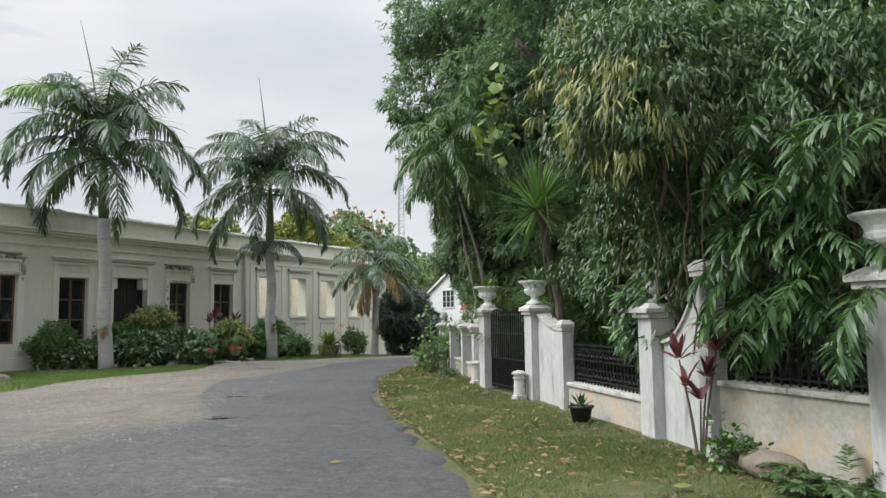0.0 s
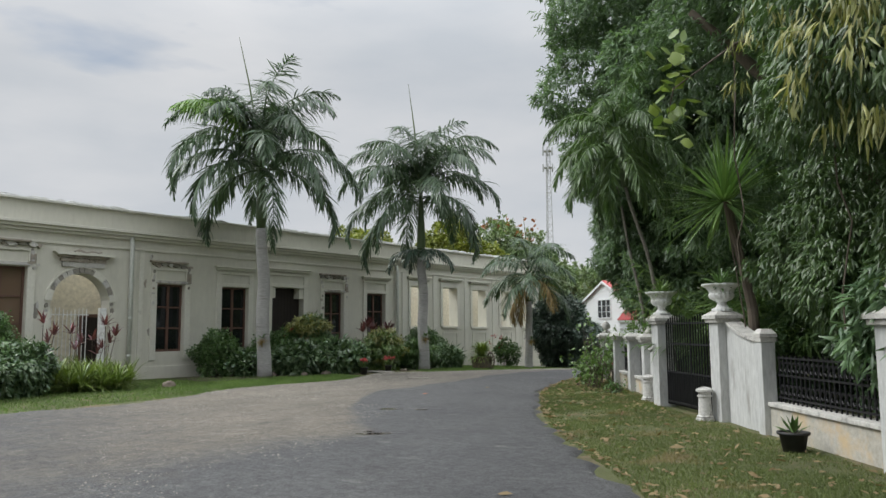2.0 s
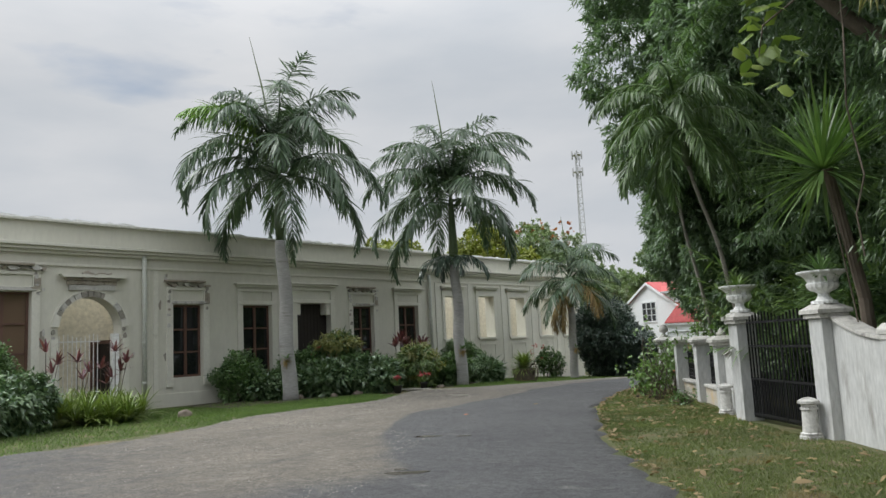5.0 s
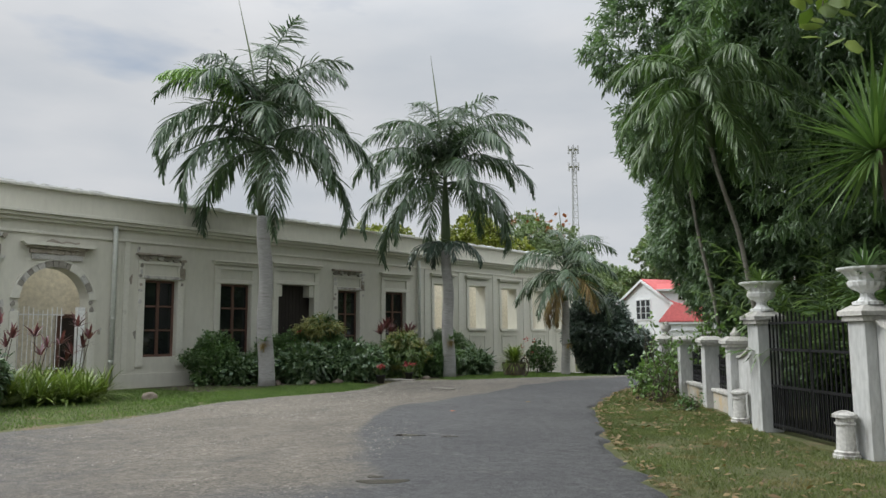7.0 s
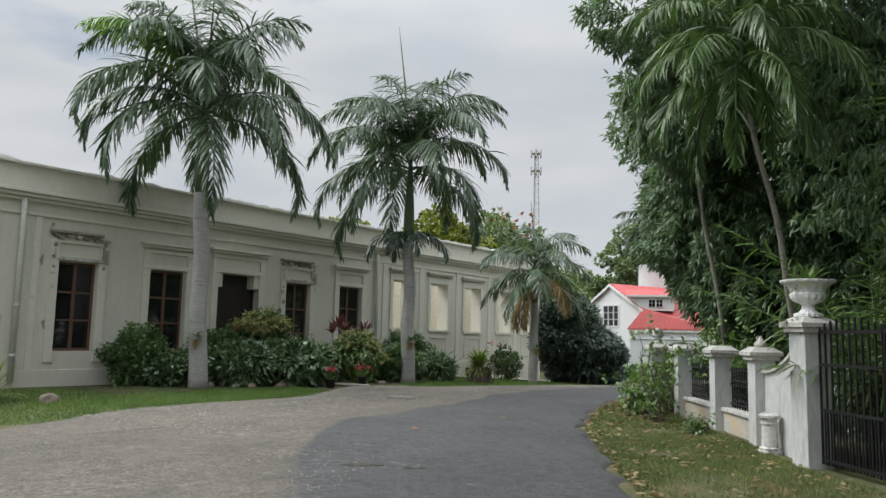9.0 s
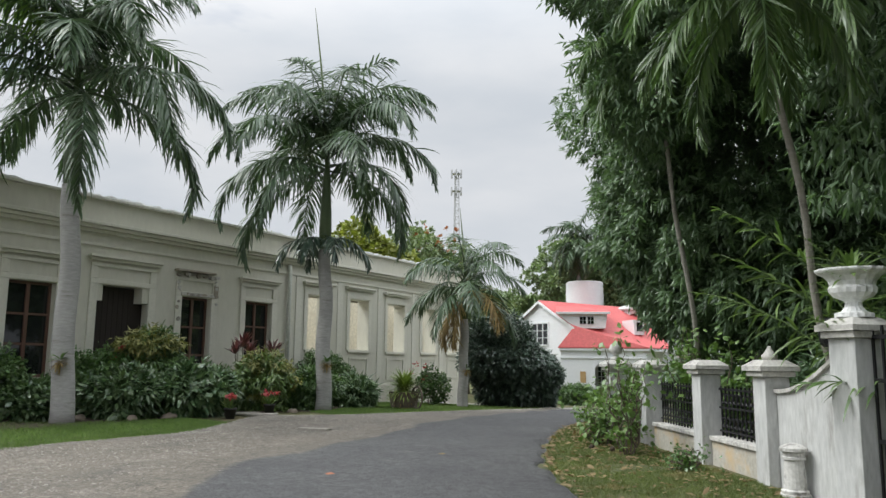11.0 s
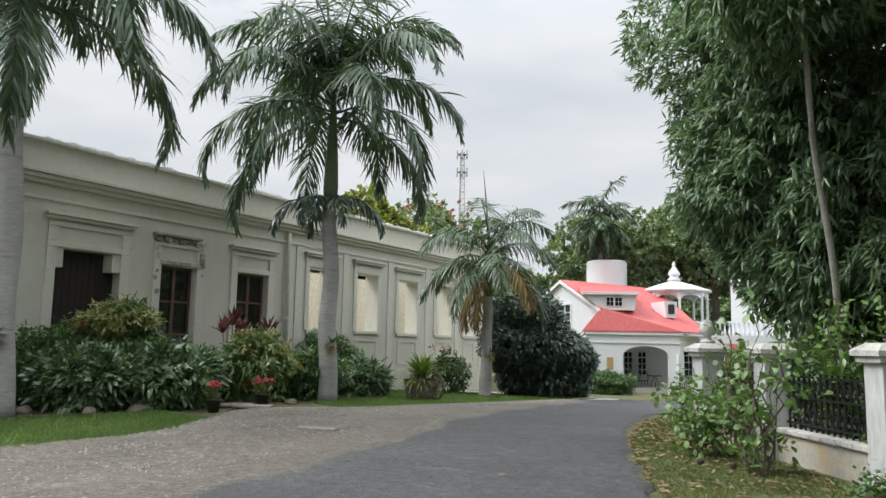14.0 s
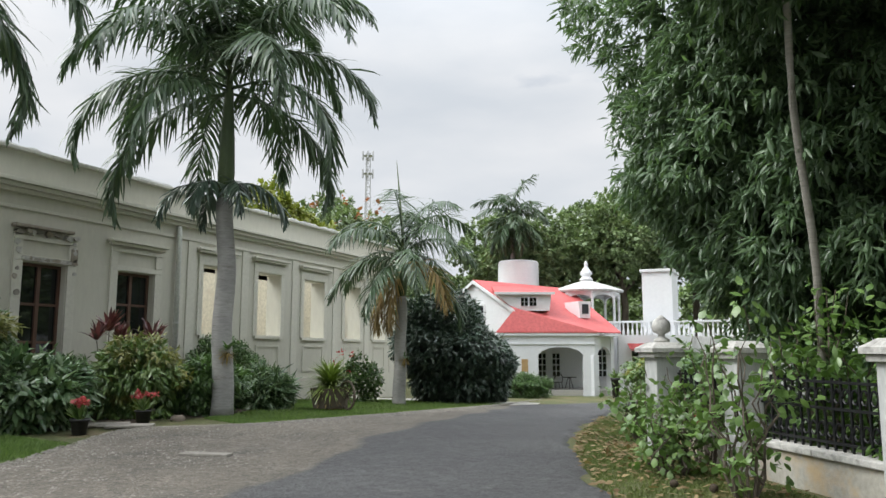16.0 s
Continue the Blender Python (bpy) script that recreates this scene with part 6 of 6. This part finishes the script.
# stiff yucca on a trunk behind the gate
yucca = clump("yucca", "spiky yucca with a burst of stiff green leaves", "plant", -4.9, 13.85, [(-0.25, -0.75, 3.8, 230)], 440, M_LIME_D, 1.3, 0.04, True, lo=-40, hi=85, droop=0.10)
part("trunk", tube([(-4.9, 13.85, 0), (-4.93, 13.67, 2.0), (-5.07, 12.99, 3.8)], [0.11, 0.09, 0.07], 10), M_BARK, yucca).matrix_parent_inverse = Matrix.Translation((-4.9, 13.85, 0)).inverted()


def areca(label, x, y, n, length, seed, mat=M_SLIM, leaflet=0.42, hang=0.35, el=(62, 86), z=0.0):
    rng = np.random.default_rng(seed)
    e = empty("areca_palm", label, "palm", "", "", (x, y, z))
    inv = Matrix.Translation((x, y, z)).inverted()
    for k in range(n):
        v, t, line = frond_mesh(rng, (x + rng.normal(0, 0.15), y + rng.normal(0, 0.15), z), rng.uniform(0, 6.28), rng.uniform(*el), length * rng.uniform(0.75, 1.15), rng.uniform(42, 82), leaflet, 34, 0.038, hang)
        fv, ft = stalk(line, 0.016, 0.004)
        soup("frond", *join([(v, t), (fv, ft)]), mat, e).matrix_parent_inverse = inv


areca("clumping palm arching over the gate sweep", -6.75, 17.2, 28, 3.9, 451, M_SLIM, 0.56, 0.55, (74, 89))
areca("clumping palm behind the closed iron gate", -5.73, 16.77, 18, 3.6, 453, M_SLIM_D, 0.55, 0.45)


# ---- hanging growth at the near wall ----
monstera = empty("monstera_vine", "climbing monstera with large split leaves over the wall", "vine", "", "", (-0.9, 8.6, 0.9))
minv = Matrix.Translation((-0.9, 8.6, 0.9)).inverted()
mr = np.random.default_rng(460)
for k in range(66):
    z = mr.uniform(1.5, 3.8)
    p = (mr.uniform(-1.05, 0.55), 0.0, z)
    y = 8.4 - 0.93 * (p[0] + 1.05) + mr.uniform(-0.35, 0.2) - max(0, z - 2.0) * 0.25
    v, t, line = frond_mesh(mr, (p[0], y, z), mr.uniform(3.4, 5.4), mr.uniform(-25, 25), mr.uniform(0.6, 1.05), mr.uniform(70, 110), 0.25, 18, 0.042, 0.2, 0.1)
    fv, ft = stalk(line, 0.008, 0.003)
    soup("leaf", *join([(v, t), (fv, ft)]), M_MONSTERA, monstera).matrix_parent_inverse = minv
for a, b in (((-0.6, 8.1, 0.85), (-0.4, 7.5, 3.6)), ((0.1, 7.45, 0.85), (0.2, 6.9, 3.4)), ((-1.0, 8.5, 0.85), (-0.9, 7.9, 3.9))):
    l = limb(a, b, 0.018, 0.012, 0.15, int(a[0] * 100) % 50)
    part("stem", tube([p for p, _ in l], [r for _, r in l], 6), M_BARK, monstera).matrix_parent_inverse = minv
# hanging aerial roots
for k, (x, y, z0, z1) in enumerate(((-1.95, 8.8, 1.9, 4.2), (-1.5, 8.5, 1.2, 4.3), (-2.8, 10, 1.6, 4.6), (-1.3, 8.3, 1.4, 4.0), (-4.4, 11.4, 2.4, 5.6))):
    l = limb((x, y, z0), (x + 0.1, y - 0.2, z1), 0.012, 0.012, 0.12, 70 + k)
    tagged(part("hanging_root", tube([p for p, _ in l], 0.012, 5), M_BARK), "thin brown aerial root hanging from the tree", "root", "hanging roots")
# sea grape twig with round leaves
sg = empty("sea_grape", "sea grape branch with large round lime leaves", "branch", "", "", (-5.05, 10.7, 5.2))
sr = np.random.default_rng(470)
pos = np.array([(-5.05, 10.7, 5.2)]) + sr.normal(0, 1, (40, 3)) * np.array([0.18, 0.18, 0.5])
way = sr.normal(0, 1, (40, 3)) * np.array([1, 1, 0.5])
soup("leaves", *scatter(OVAL, pos, way, np.array([0.4, -0.6, 0.6]) + sr.normal(0, 0.4, (40, 3)), 0.23, 0.21), M_LIME, sg).matrix_parent_inverse = Matrix.Translation((-5.05, 10.7, 5.2)).inverted()
part("twig", tube([(-3.61, 12.41, 6.3), (-4.3, 11.3, 5.9), (-5.05, 10.7, 5.2), (-5.1, 10.6, 4.8)], [0.03, 0.02, 0.012, 0.006], 6), M_BARK, sg).matrix_parent_inverse = Matrix.Translation((-5.05, 10.7, 5.2)).inverted()


# ---- verge planting ----
M_LEGGY = foliage("leggy_shrub_leaf", (0.10, 0.185, 0.05), (0.19, 0.30, 0.085), gloss=0.4, through_light=0.3)


def thicket(label, x, y, h, r, stems, n, seed, mat, leaf=0.09, width=0.055):
    rng = random.Random(seed)
    npr = np.random.default_rng(seed)
    g = ground_z(y)
    e = empty("shrub", label, "shrub", "verge shrubs", "", (x, y, g))
    inv = Matrix.Translation((x, y, g)).inverted()
    bm, tips = bmesh.new(), []
    for k in range(stems):
        a = rng.uniform(0, 6.28)
        q = Vector((x + r * rng.uniform(0.3, 1) * math.cos(a), y + r * rng.uniform(0.3, 1) * math.sin(a), g + h * rng.uniform(0.6, 1.05)))
        l = limb((x + 0.1 * math.cos(a), y + 0.1 * math.sin(a), g - 0.02), q, 0.018, 0.005, 0.14, seed * 7 + k)
        tube([p for p, _ in l], [w for _, w in l], 5, bm)
        for _ in range(n // stems):
            f = rng.uniform(0.15, 1.0)
            i = min(int(f * 7), 6)
            p = l[i][0].lerp(l[i + 1][0], f * 7 - i)
            tips.append((p.x + rng.gauss(0, 0.13), p.y + rng.gauss(0, 0.13), p.z + rng.gauss(0, 0.1)))
    part("stem", bm, M_BARK, e).matrix_parent_inverse = inv
    tips = np.array(tips)
    soup("leaves", *rosettes(npr, tips, npr.normal(0, 1, (len(tips), 3)), 4, leaf, width, OVAL, 0.1, 0.9, 0.05), mat, e).matrix_parent_inverse = inv
    return e


thicket("thin leggy green shrub on the verge", -11, 19.5, 1.75, 0.55, 12, 95, 501, M_LEGGY, 0.12, 0.075)
thicket("low leafy shrub by the wall foot", -11.8, 20.6, 0.8, 0.5, 12, 150, 502, M_LEGGY, 0.11, 0.07)
thicket("bushy green shrub spilling over the railing", -11.55, 21.6, 1.5, 0.55, 12, 85, 503, M_LEGGY, 0.12, 0.075)
thicket("bushy green shrub spilling over the railing", -12.05, 22.5, 1.2, 0.5, 12, 85, 504, M_LEGGY, 0.12, 0.075)
thicket("bushy green shrub beside the end pier", -12.65, 23.9, 1.1, 0.6, 12, 110, 505, M_LEGGY, 0.12, 0.075)
thicket("green shrub growing up behind the railing", -10.15, 20.8, 2.0, 0.7, 14, 300, 506, M_LEGGY, 0.12, 0.07)
thicket("green shrub growing up behind the railing", -9.35, 19.7, 1.6, 0.6, 12, 220, 507, M_LEGGY, 0.12, 0.07)
thicket("tiny green tuft at the wall foot", -9.73, 18.1, 0.3, 0.14, 8, 90, 508, M_SHRUB, 0.07, 0.04)
thicket("low weedy plant at the pier foot", -1.0, 7.75, 0.35, 0.25, 8, 80, 509, M_SHRUB, 0.09, 0.06)


# ---- pots, cart, stones ----
def pot(x, y, r, h, mat, label, z=None):
    e = empty("flower_pot", label, "flower pot", "", "", (x, y, ground_z(y) if z is None else z))
    part("pot", lathe([(r * 0.72, 0), (r * 0.95, h * 0.85), (r * 1.08, h * 0.86), (r * 1.1, h), (r * 0.95, h), (r * 0.9, h * 0.88)], 22), mat, e, "", True)
    part("soil", lathe([(r * 0.9, h * 0.8), (r * 0.9, h * 0.9)], 16), M_SOIL, e)
    return e


def potted(e, n, length, width, mat, seed, h, flowers=0):
    rng = np.random.default_rng(seed)
    soup("plant", *straps(rng, (0, 0, h), n, length, width, lo=25, hi=85, droop=0.15, shape=LANCE), mat, e)
    if flowers:
        tips = rng.normal(0, 1, (flowers, 3)) * np.array([0.09, 0.09, 0.03]) + np.array([0, 0, h + length * 0.95])
        soup("blossom", *rosettes(rng, tips, np.tile((0, 0, 1.0), (flowers, 1)), 7, 0.07, 0.06, OVAL, 0.0, 0.8, 0.02), M_PINK, e, "red-pink blossom")


potted(pot(-3.65, 10.8, 0.19, 0.26, M_POT, "black plastic pot with a small plant on the grass"), 16, 0.26, 0.06, M_SHRUB, 601, 0.22)
potted(pot(-21.4, 20.91, 0.15, 0.26, M_POT, "black pot of red flowers beside the stepping stones"), 40, 0.32, 0.05, M_CROTON, 602, 0.22, 12)
potted(pot(-21.84, 22.75, 0.15, 0.26, M_POT, "black pot of red flowers beside the stepping stones"), 40, 0.32, 0.05, M_CROTON, 603, 0.22, 12)
potted(pot(-11.6, 22.2, 0.17, 0.24, M_TERRA, "terracotta pot on the wall by the end pier", 0.35), 30, 0.4, 0.06, M_SHRUB, 604, 0.2)
potted(pot(-1.06, 7.85, 0.13, 0.22, M_COPING, "small stone pot at the foot of the wall"), 24, 0.25, 0.06, M_SHRUB, 605, 0.18)
# plants growing in the urns
for (x, y), s, m, ln in ((P_GL, 1, M_SLIM, 0.36), (P_G2, 2, M_SHRUB, 0.42), (P_A, 3, M_LIME, 0.34)):
    rng = np.random.default_rng(610 + s)
    z = 2.35 if s < 3 else 2.2
    soupob = soup("urn_plant", *straps(rng, (x, y, z), 60 if s < 3 else 16, ln, 0.05, lo=-10, hi=80, droop=0.3), m)
    tagged(soupob, "spidery green plant growing in the stone urn", "plant", "urn plants")
# fern at the near corner
fern = empty("fern", "low green fern at the foot of the wall", "fern", "", "", (-0.05, 6.75, 0))
fr = np.random.default_rng(620)
for k in range(26):
    v, t, line = frond_mesh(fr, (-0.05 + fr.normal(0, 0.12), 6.72 + fr.normal(0, 0.12), 0.0), fr.uniform(0, 6.28), fr.uniform(25, 80), fr.uniform(0.45, 0.8), fr.uniform(60, 110), 0.12, 24, 0.035, 0.1, 0.1)
    soup("frond", v, t, M_MANGO_L, fern).matrix_parent_inverse = Matrix.Translation((-0.05, 6.75, 0)).inverted()
# round tan stone beside the fern
bm = bmesh.new()
bmesh.ops.create_icosphere(bm, subdivisions=3, radius=1.0)
for v in bm.verts:
    v.co = Vector((v.co.x * 0.42, v.co.y * 0.22, v.co.z * 0.16)) * (1 + 0.12 * noise.noise(v.co * 2.0))
ob = part("boulder", bm, M_ROCK, None, "", True)
ob.matrix_basis = pose(-0.6, 7.45, 0.12, 0, 0, -43)
tagged(ob, "flat tan boulder leaning by the wall", "boulder")
# stones edging the bed
for k, (x, y, r) in enumerate(((-24.4, 17.2, 0.2), (-22.36, 19.87, 0.18), (-22.59, 18.95, 0.12), (-23.65, 18.38, 0.14), (-21.77, 23.67, 0.12), (-21.8, 12.9, 0.16))):
    bm = bmesh.new()
    bmesh.ops.create_icosphere(bm, subdivisions=3, radius=r)
    for v in bm.verts:
        v.co = Vector((v.co.x * 1.2, v.co.y, v.co.z * 0.75)) * (1 + 0.7 * noise.noise(v.co * 5 + Vector((k, 0, 0))))
    ob = part("stone", bm, M_ROCK, None, "", True)
    ob.location = (x, y, ground_z(y) + r * 0.3)
    tagged(ob, "rough brown field stone edging the bed", "stone", "bed stones")
for k, (x, y, w, d, a) in enumerate(((-22.13, 21.94, 1.1, 0.5, 40), (-21.44, 22.05, 0.8, 0.45, 35), (-17.6, 19.6, 0.7, 0.2, 12), (-23.31, 21.71, 0.7, 0.5, 50))):
    ob = part("stone_slab", block(-w / 2, w / 2, -d / 2, d / 2, 0, 0.045, 0.015), M_ROCK_P)
    ob.matrix_basis = pose(x, y, ground_z(y) + 0.02, 0, 0, a)
    tagged(ob, "flat pale stepping slab set in the gravel", "slab", "stepping slabs")
# fern cart with a wagon wheel
cart = empty("garden_cart", "old wooden wheel cart filled with shaggy ferns", "cart", "", "", (-20.95, 28, ground_z(26.1)))
part("tub", lathe([(0.42, 0.02), (0.48, 0.35), (0.50, 0.5), (0.46, 0.5), (0.42, 0.4)], 18), M_BARK, cart)
rm = Matrix.Translation((0.55, -0.1, 0.34)) @ Matrix.Rotation(math.radians(62), 4, "Z")
ringpts = [rm @ Vector((0, 0.34 * math.cos(2 * math.pi * k / 24), 0.34 * math.sin(2 * math.pi * k / 24))) for k in range(25)]
wheel = part("wheel", tube(ringpts, 0.03, 6), M_BARK, cart, "dark wooden wheel rim")
for k in range(8):
    a = 2 * math.pi * k / 8
    part("spoke", tube([rm @ Vector((0, 0, 0)), rm @ Vector((0, 0.33 * math.cos(a), 0.33 * math.sin(a)))], 0.014, 5), M_BARK, wheel)
cr = np.random.default_rng(630)
soup("fern", *straps(cr, (0, 0, 0.5), 420, 0.72, 0.055, lo=-15, hi=85, droop=0.35), M_LIME, cart)
soup("dry_fern", *straps(cr, (0, 0, 0.42), 160, 0.55, 0.05, lo=-70, hi=-20, droop=0.2), M_DRY, cart)
# old leaf-base tufts on the palm trunks
for x, y, z, dx, dy in ((-21.68, 24.93, 1.35, 0.16, -0.2), (-21.38, 32.7, 1.15, 0.2, -0.1), (-23.1, 17.6, 1.35, 0.1, -0.24)):
    e = empty("orchid_tuft", "dry tuft of orchid roots tied to a palm trunk", "plant", "trunk tufts", "", (x + dx, y + dy, z))
    tr = np.random.default_rng(int(abs(x) * 10))
    soup("roots", *straps(tr, (0, 0, 0), 50, 0.26, 0.03, lo=-85, hi=20, droop=0.2), M_DRY, e)
    soup("leaves", *straps(tr, (0, 0, 0.05), 14, 0.3, 0.06, lo=0, hi=60, droop=0.3), M_SHRUB, e)
# porch chairs and table
for k, (u, v, a) in enumerate(((1.95, 2.0, 20), (2.9, 2.2, -160))):
    e = empty("porch_chair", "dark metal garden chair on the porch", "chair", "porch chairs")
    e.matrix_basis = HM @ pose(u, v, HG + 0.1, 0, 0, a)
    part("seat", lathe([(0.24, 0.42), (0.26, 0.45), (0.2, 0.46)], 14), M_IRON, e)
    back = [(0.25 * math.cos(t), 0.22 * math.sin(t) + 0.02, 0.45 + 0.42 * math.sin(max(0.0, t) )) for t in [math.pi * k / 10 for k in range(11)]]
    part("backrest", tube(back, 0.02, 6), M_IRON, e)
    for sx, sy in ((-1, -1), (1, -1), (1, 1), (-1, 1)):
        part("leg", tube([(sx * 0.2, sy * 0.2, 0), (sx * 0.16, sy * 0.16, 0.42)], 0.016, 6), M_IRON, e)
e = empty("porch_table", "small round metal table on the porch", "table")
e.matrix_basis = HM @ pose(3.45, 1.9, HG + 0.1)
part("tabletop", lathe([(0.36, 0.68), (0.36, 0.71)], 18), M_IRON, e)
for a in (0.5, 2.6, 4.7):
    part("leg", tube([(0.28 * math.cos(a), 0.28 * math.sin(a), 0), (0.05 * math.cos(a), 0.05 * math.sin(a), 0.68)], 0.016, 6), M_IRON, e)
e = pot(-17.55, 46.9, 0.2, 0.9, M_POT, "tall dark planter with a fern by the porch pillar")
potted(e, 40, 0.5, 0.06, M_SLIM, 640, 0.8)
# black rock by the verge shrub
for k, (x, y) in enumerate(((-11.3, 19.7), (-11.7, 19.8))):
    bm = bmesh.new()
    bmesh.ops.create_icosphere(bm, subdivisions=2, radius=0.045)
    for v in bm.verts:
        v.co *= 1 + 0.35 * noise.noise(v.co * 7 + Vector((k, 2, 0)))
    ob = part("stone", bm, M_SOIL, None, "", True)
    ob.location = (x, y, 0.05)
    tagged(ob, "small dark stone on the leaf-strewn verge", "stone")
# shallow potholes with a skin of water
M_WATER = glass_mat("muddy_water", (0.075, 0.068, 0.058))
for k, (x, y, a, b) in enumerate(((-9.25, 8.65, 0.26, 0.14), (-9.52, 8.8, 0.09, 0.06), (-11.6, 11.6, 0.24, 0.09), (-11.0, 11.9, 0.12, 0.06))):
    ring = [(a * math.cos(t) * (1 + 0.25 * math.sin(3 * t + k)), b * math.sin(t) * (1 + 0.3 * math.cos(2 * t + k))) for t in [2 * math.pi * q / 22 for q in range(22)]]
    ob = part("puddle", prism(ring, "z", -0.03, 0.0), M_WATER)
    ob.matrix_basis = pose(x, y, 0.04, 0, 0, 40)
    tagged(ob, "small muddy puddle in a shallow pothole", "puddle", "puddles", "structure")


# ---- grass, litter, pebbles ----
FENCE = [(3.2, 4.2), (1.8, 5.4), (0.5, 6.65), (-1.4, 8.4), (-2.3, 9.6), (-4.5, 12.25), (-7.5, 15.6), (-8.6, 17.35), (-9.75, 18.95), (-11.15, 21.05), (-11.7, 21.9), (-12.3, 22.7), (-13.2, 30.0)]
VERGE = [(2.3, -1.9), (0.7, 0.6), (-0.5, 2.3), (-2.95, 5.6), (-4.9, 8.0), (-7.2, 10.7), (-8.95, 13.2), (-10.4, 15.5), (-11.8, 18.0), (-13.0, 21.2), (-13.5, 23.0), (-13.9, 25.0), (-14.4, 29.0)]


def strip_points(rng, left, right, n, lo=0.0, hi=1.0):
    a, b = np.array(resample(left, 200)), np.array(resample(right, 200))
    k = rng.integers(0, 199, n)
    f = rng.random((n, 1))
    p, q = a[k] * (1 - f) + a[k + 1] * f, b[k] * (1 - f) + b[k + 1] * f
    w = rng.uniform(lo, hi, (n, 1))
    xy = p * (1 - w) + q * w
    return np.concatenate([xy, np.array([ground_z(v) for v in xy[:, 1]])[:, None]], 1)


def grass(name, label, left, right, n, seed, mat, h, w, bare=0.0, lo=0.0, hi=1.0):
    rng = np.random.default_rng(seed)
    p = strip_points(rng, left, right, n, lo, hi)
    keep = np.array([noise.noise((x * 0.8, y * 0.8, 2.0)) + 0.35 * noise.noise((x * 3.1, y * 3.1, 7.0)) + 0.25 * (rng.random() - 0.5) * 2 > bare for x, y, _ in p])
    p = p[keep]
    way = rng.normal(0, 0.55, (len(p), 3)) + np.array([0, 0, 1.0])
    p[:, 2] -= 0.005
    tagged(soup(name, *scatter(BLADE, p, way, rng.normal(0, 1, (len(p), 3)), w, h * rng.uniform(0.5, 1.4, len(p))), mat), label, "grass", "", "stuff")


grass("verge_grass", "short patchy yellow-green grass on the verge", VERGE, FENCE, 230000, 701, M_GRASS, 0.045, 0.009, -0.32)
LAWN_IN = [(-24, -6), (-25.6, 0), (-25.8, 6), (-25.8, 12), (-24.8, 16.2), (-23.0, 18.0), (-22.2, 20.2)]
LAWN_OUT = [(-13.8, -6), (-15.8, 0), (-17.4, 6), (-18.4, 11.6), (-19.3, 14.4), (-19.2, 17.2), (-20.3, 19.8)]
grass("lawn_grass", "lush mown grass strip before the building", LAWN_OUT, LAWN_IN, 110000, 702, M_GRASS_L, 0.06, 0.014, -0.6)
LAWN2_OUT = [(-19.9, 23.4), (-19.0, 26.8), (-18.7, 30.5), (-18.8, 33.6), (-19.0, 36.0)]
LAWN2_IN = [(-21.6, 24.2), (-22.8, 27.8), (-25.8, 30.5), (-25.8, 33.6), (-25.8, 36.2)]
grass("lawn_grass", "lush mown grass strip before the building", LAWN2_OUT, LAWN2_IN, 50000, 703, M_GRASS_L, 0.06, 0.016, -0.6)
lr = np.random.default_rng(710)
p = np.concatenate([strip_points(lr, VERGE, FENCE, 1500, 0.02, 1.0), strip_points(lr, VERGE, FENCE, 500, 0.0, 0.06), strip_points(lr, VERGE[8:12], FENCE[8:12], 450, 0.2, 1.0)])
p[:, 2] += 0.03
way = lr.normal(0, 1, (len(p), 3)) * np.array([1, 1, 0.15])
tagged(soup("leaf_litter", *scatter(OVAL, p, way, np.array([0, 0, 1.0]) + lr.normal(0, 0.3, (len(p), 3)), 0.045 * lr.uniform(0.5, 1.4, len(p)), 0.10 * lr.uniform(0.5, 1.4, len(p))), M_LITTER), "dry brown fallen leaves scattered on the verge", "leaf litter", "", "stuff")
for x, y, s, m in ((-1.41, 6.43, 0.2, M_YELLOW), (-5.2, 6.12, 0.15, M_LITTER), (-5.0, 9.9, 0.22, M_LITTER), (-13.4, 14.8, 0.13, M_TERRA), (-13.3, 17.4, 0.12, M_LITTER)):
    lv = scatter(OVAL, np.array([(x, y, 0.05)]), np.array([(1, 0.6, 0.05)]), np.array([(0.1, -0.2, 1.0)]), s * 0.55, s)
    tagged(soup("fallen_leaf", *lv, m), "single large dry leaf lying on the ground", "leaf", "fallen leaves")
# loose stones over the gravel
OCT_V = np.array([(1, 0, 0), (-1, 0, 0), (0, 1, 0), (0, -1, 0), (0, 0, 0.7), (0, 0, -0.7)]) * 0.5
OCT_T = np.array([(0, 2, 4), (2, 1, 4), (1, 3, 4), (3, 0, 4), (2, 0, 5), (1, 2, 5), (3, 1, 5), (0, 3, 5)])
gr = np.random.default_rng(720)
p = np.concatenate([strip_points(gr, GRAVEL_L[3:], ROAD_L[3:], 9000, 0.0, 0.95), strip_points(gr, GRAVEL_L[7:], ROAD_L[7:], 7000, 0.0, 0.12), strip_points(gr, ROAD_L[3:8], ROAD_R[3:8], 2500, 0.0, 0.35)])
edge = strip_points(gr, GRAVEL_L[7:], ROAD_L[7:], 5200, 0.0, 0.8)
p = np.concatenate([p, edge])
p[:, 2] += 0.03
s = gr.uniform(0.008, 0.032, len(p)) * gr.choice([0.6, 1.0, 1.0, 1.5], len(p))
s[-len(edge):] = gr.uniform(0.02, 0.06, len(edge))
tagged(soup("loose_stones", *scatter((OCT_V, OCT_T), p, gr.normal(0, 1, (len(p), 3)) * np.array([1, 1, 0.2]), np.array([0, 0, 1.0]) + gr.normal(0, 0.3, (len(p), 3)), s, s), surface("loose_stone", (0.17, 0.155, 0.13), (0.40, 0.375, 0.33), 9.0, 30.0, 0.9, 0.3)), "small loose pebbles over the gravel shoulder", "gravel", "", "stuff")
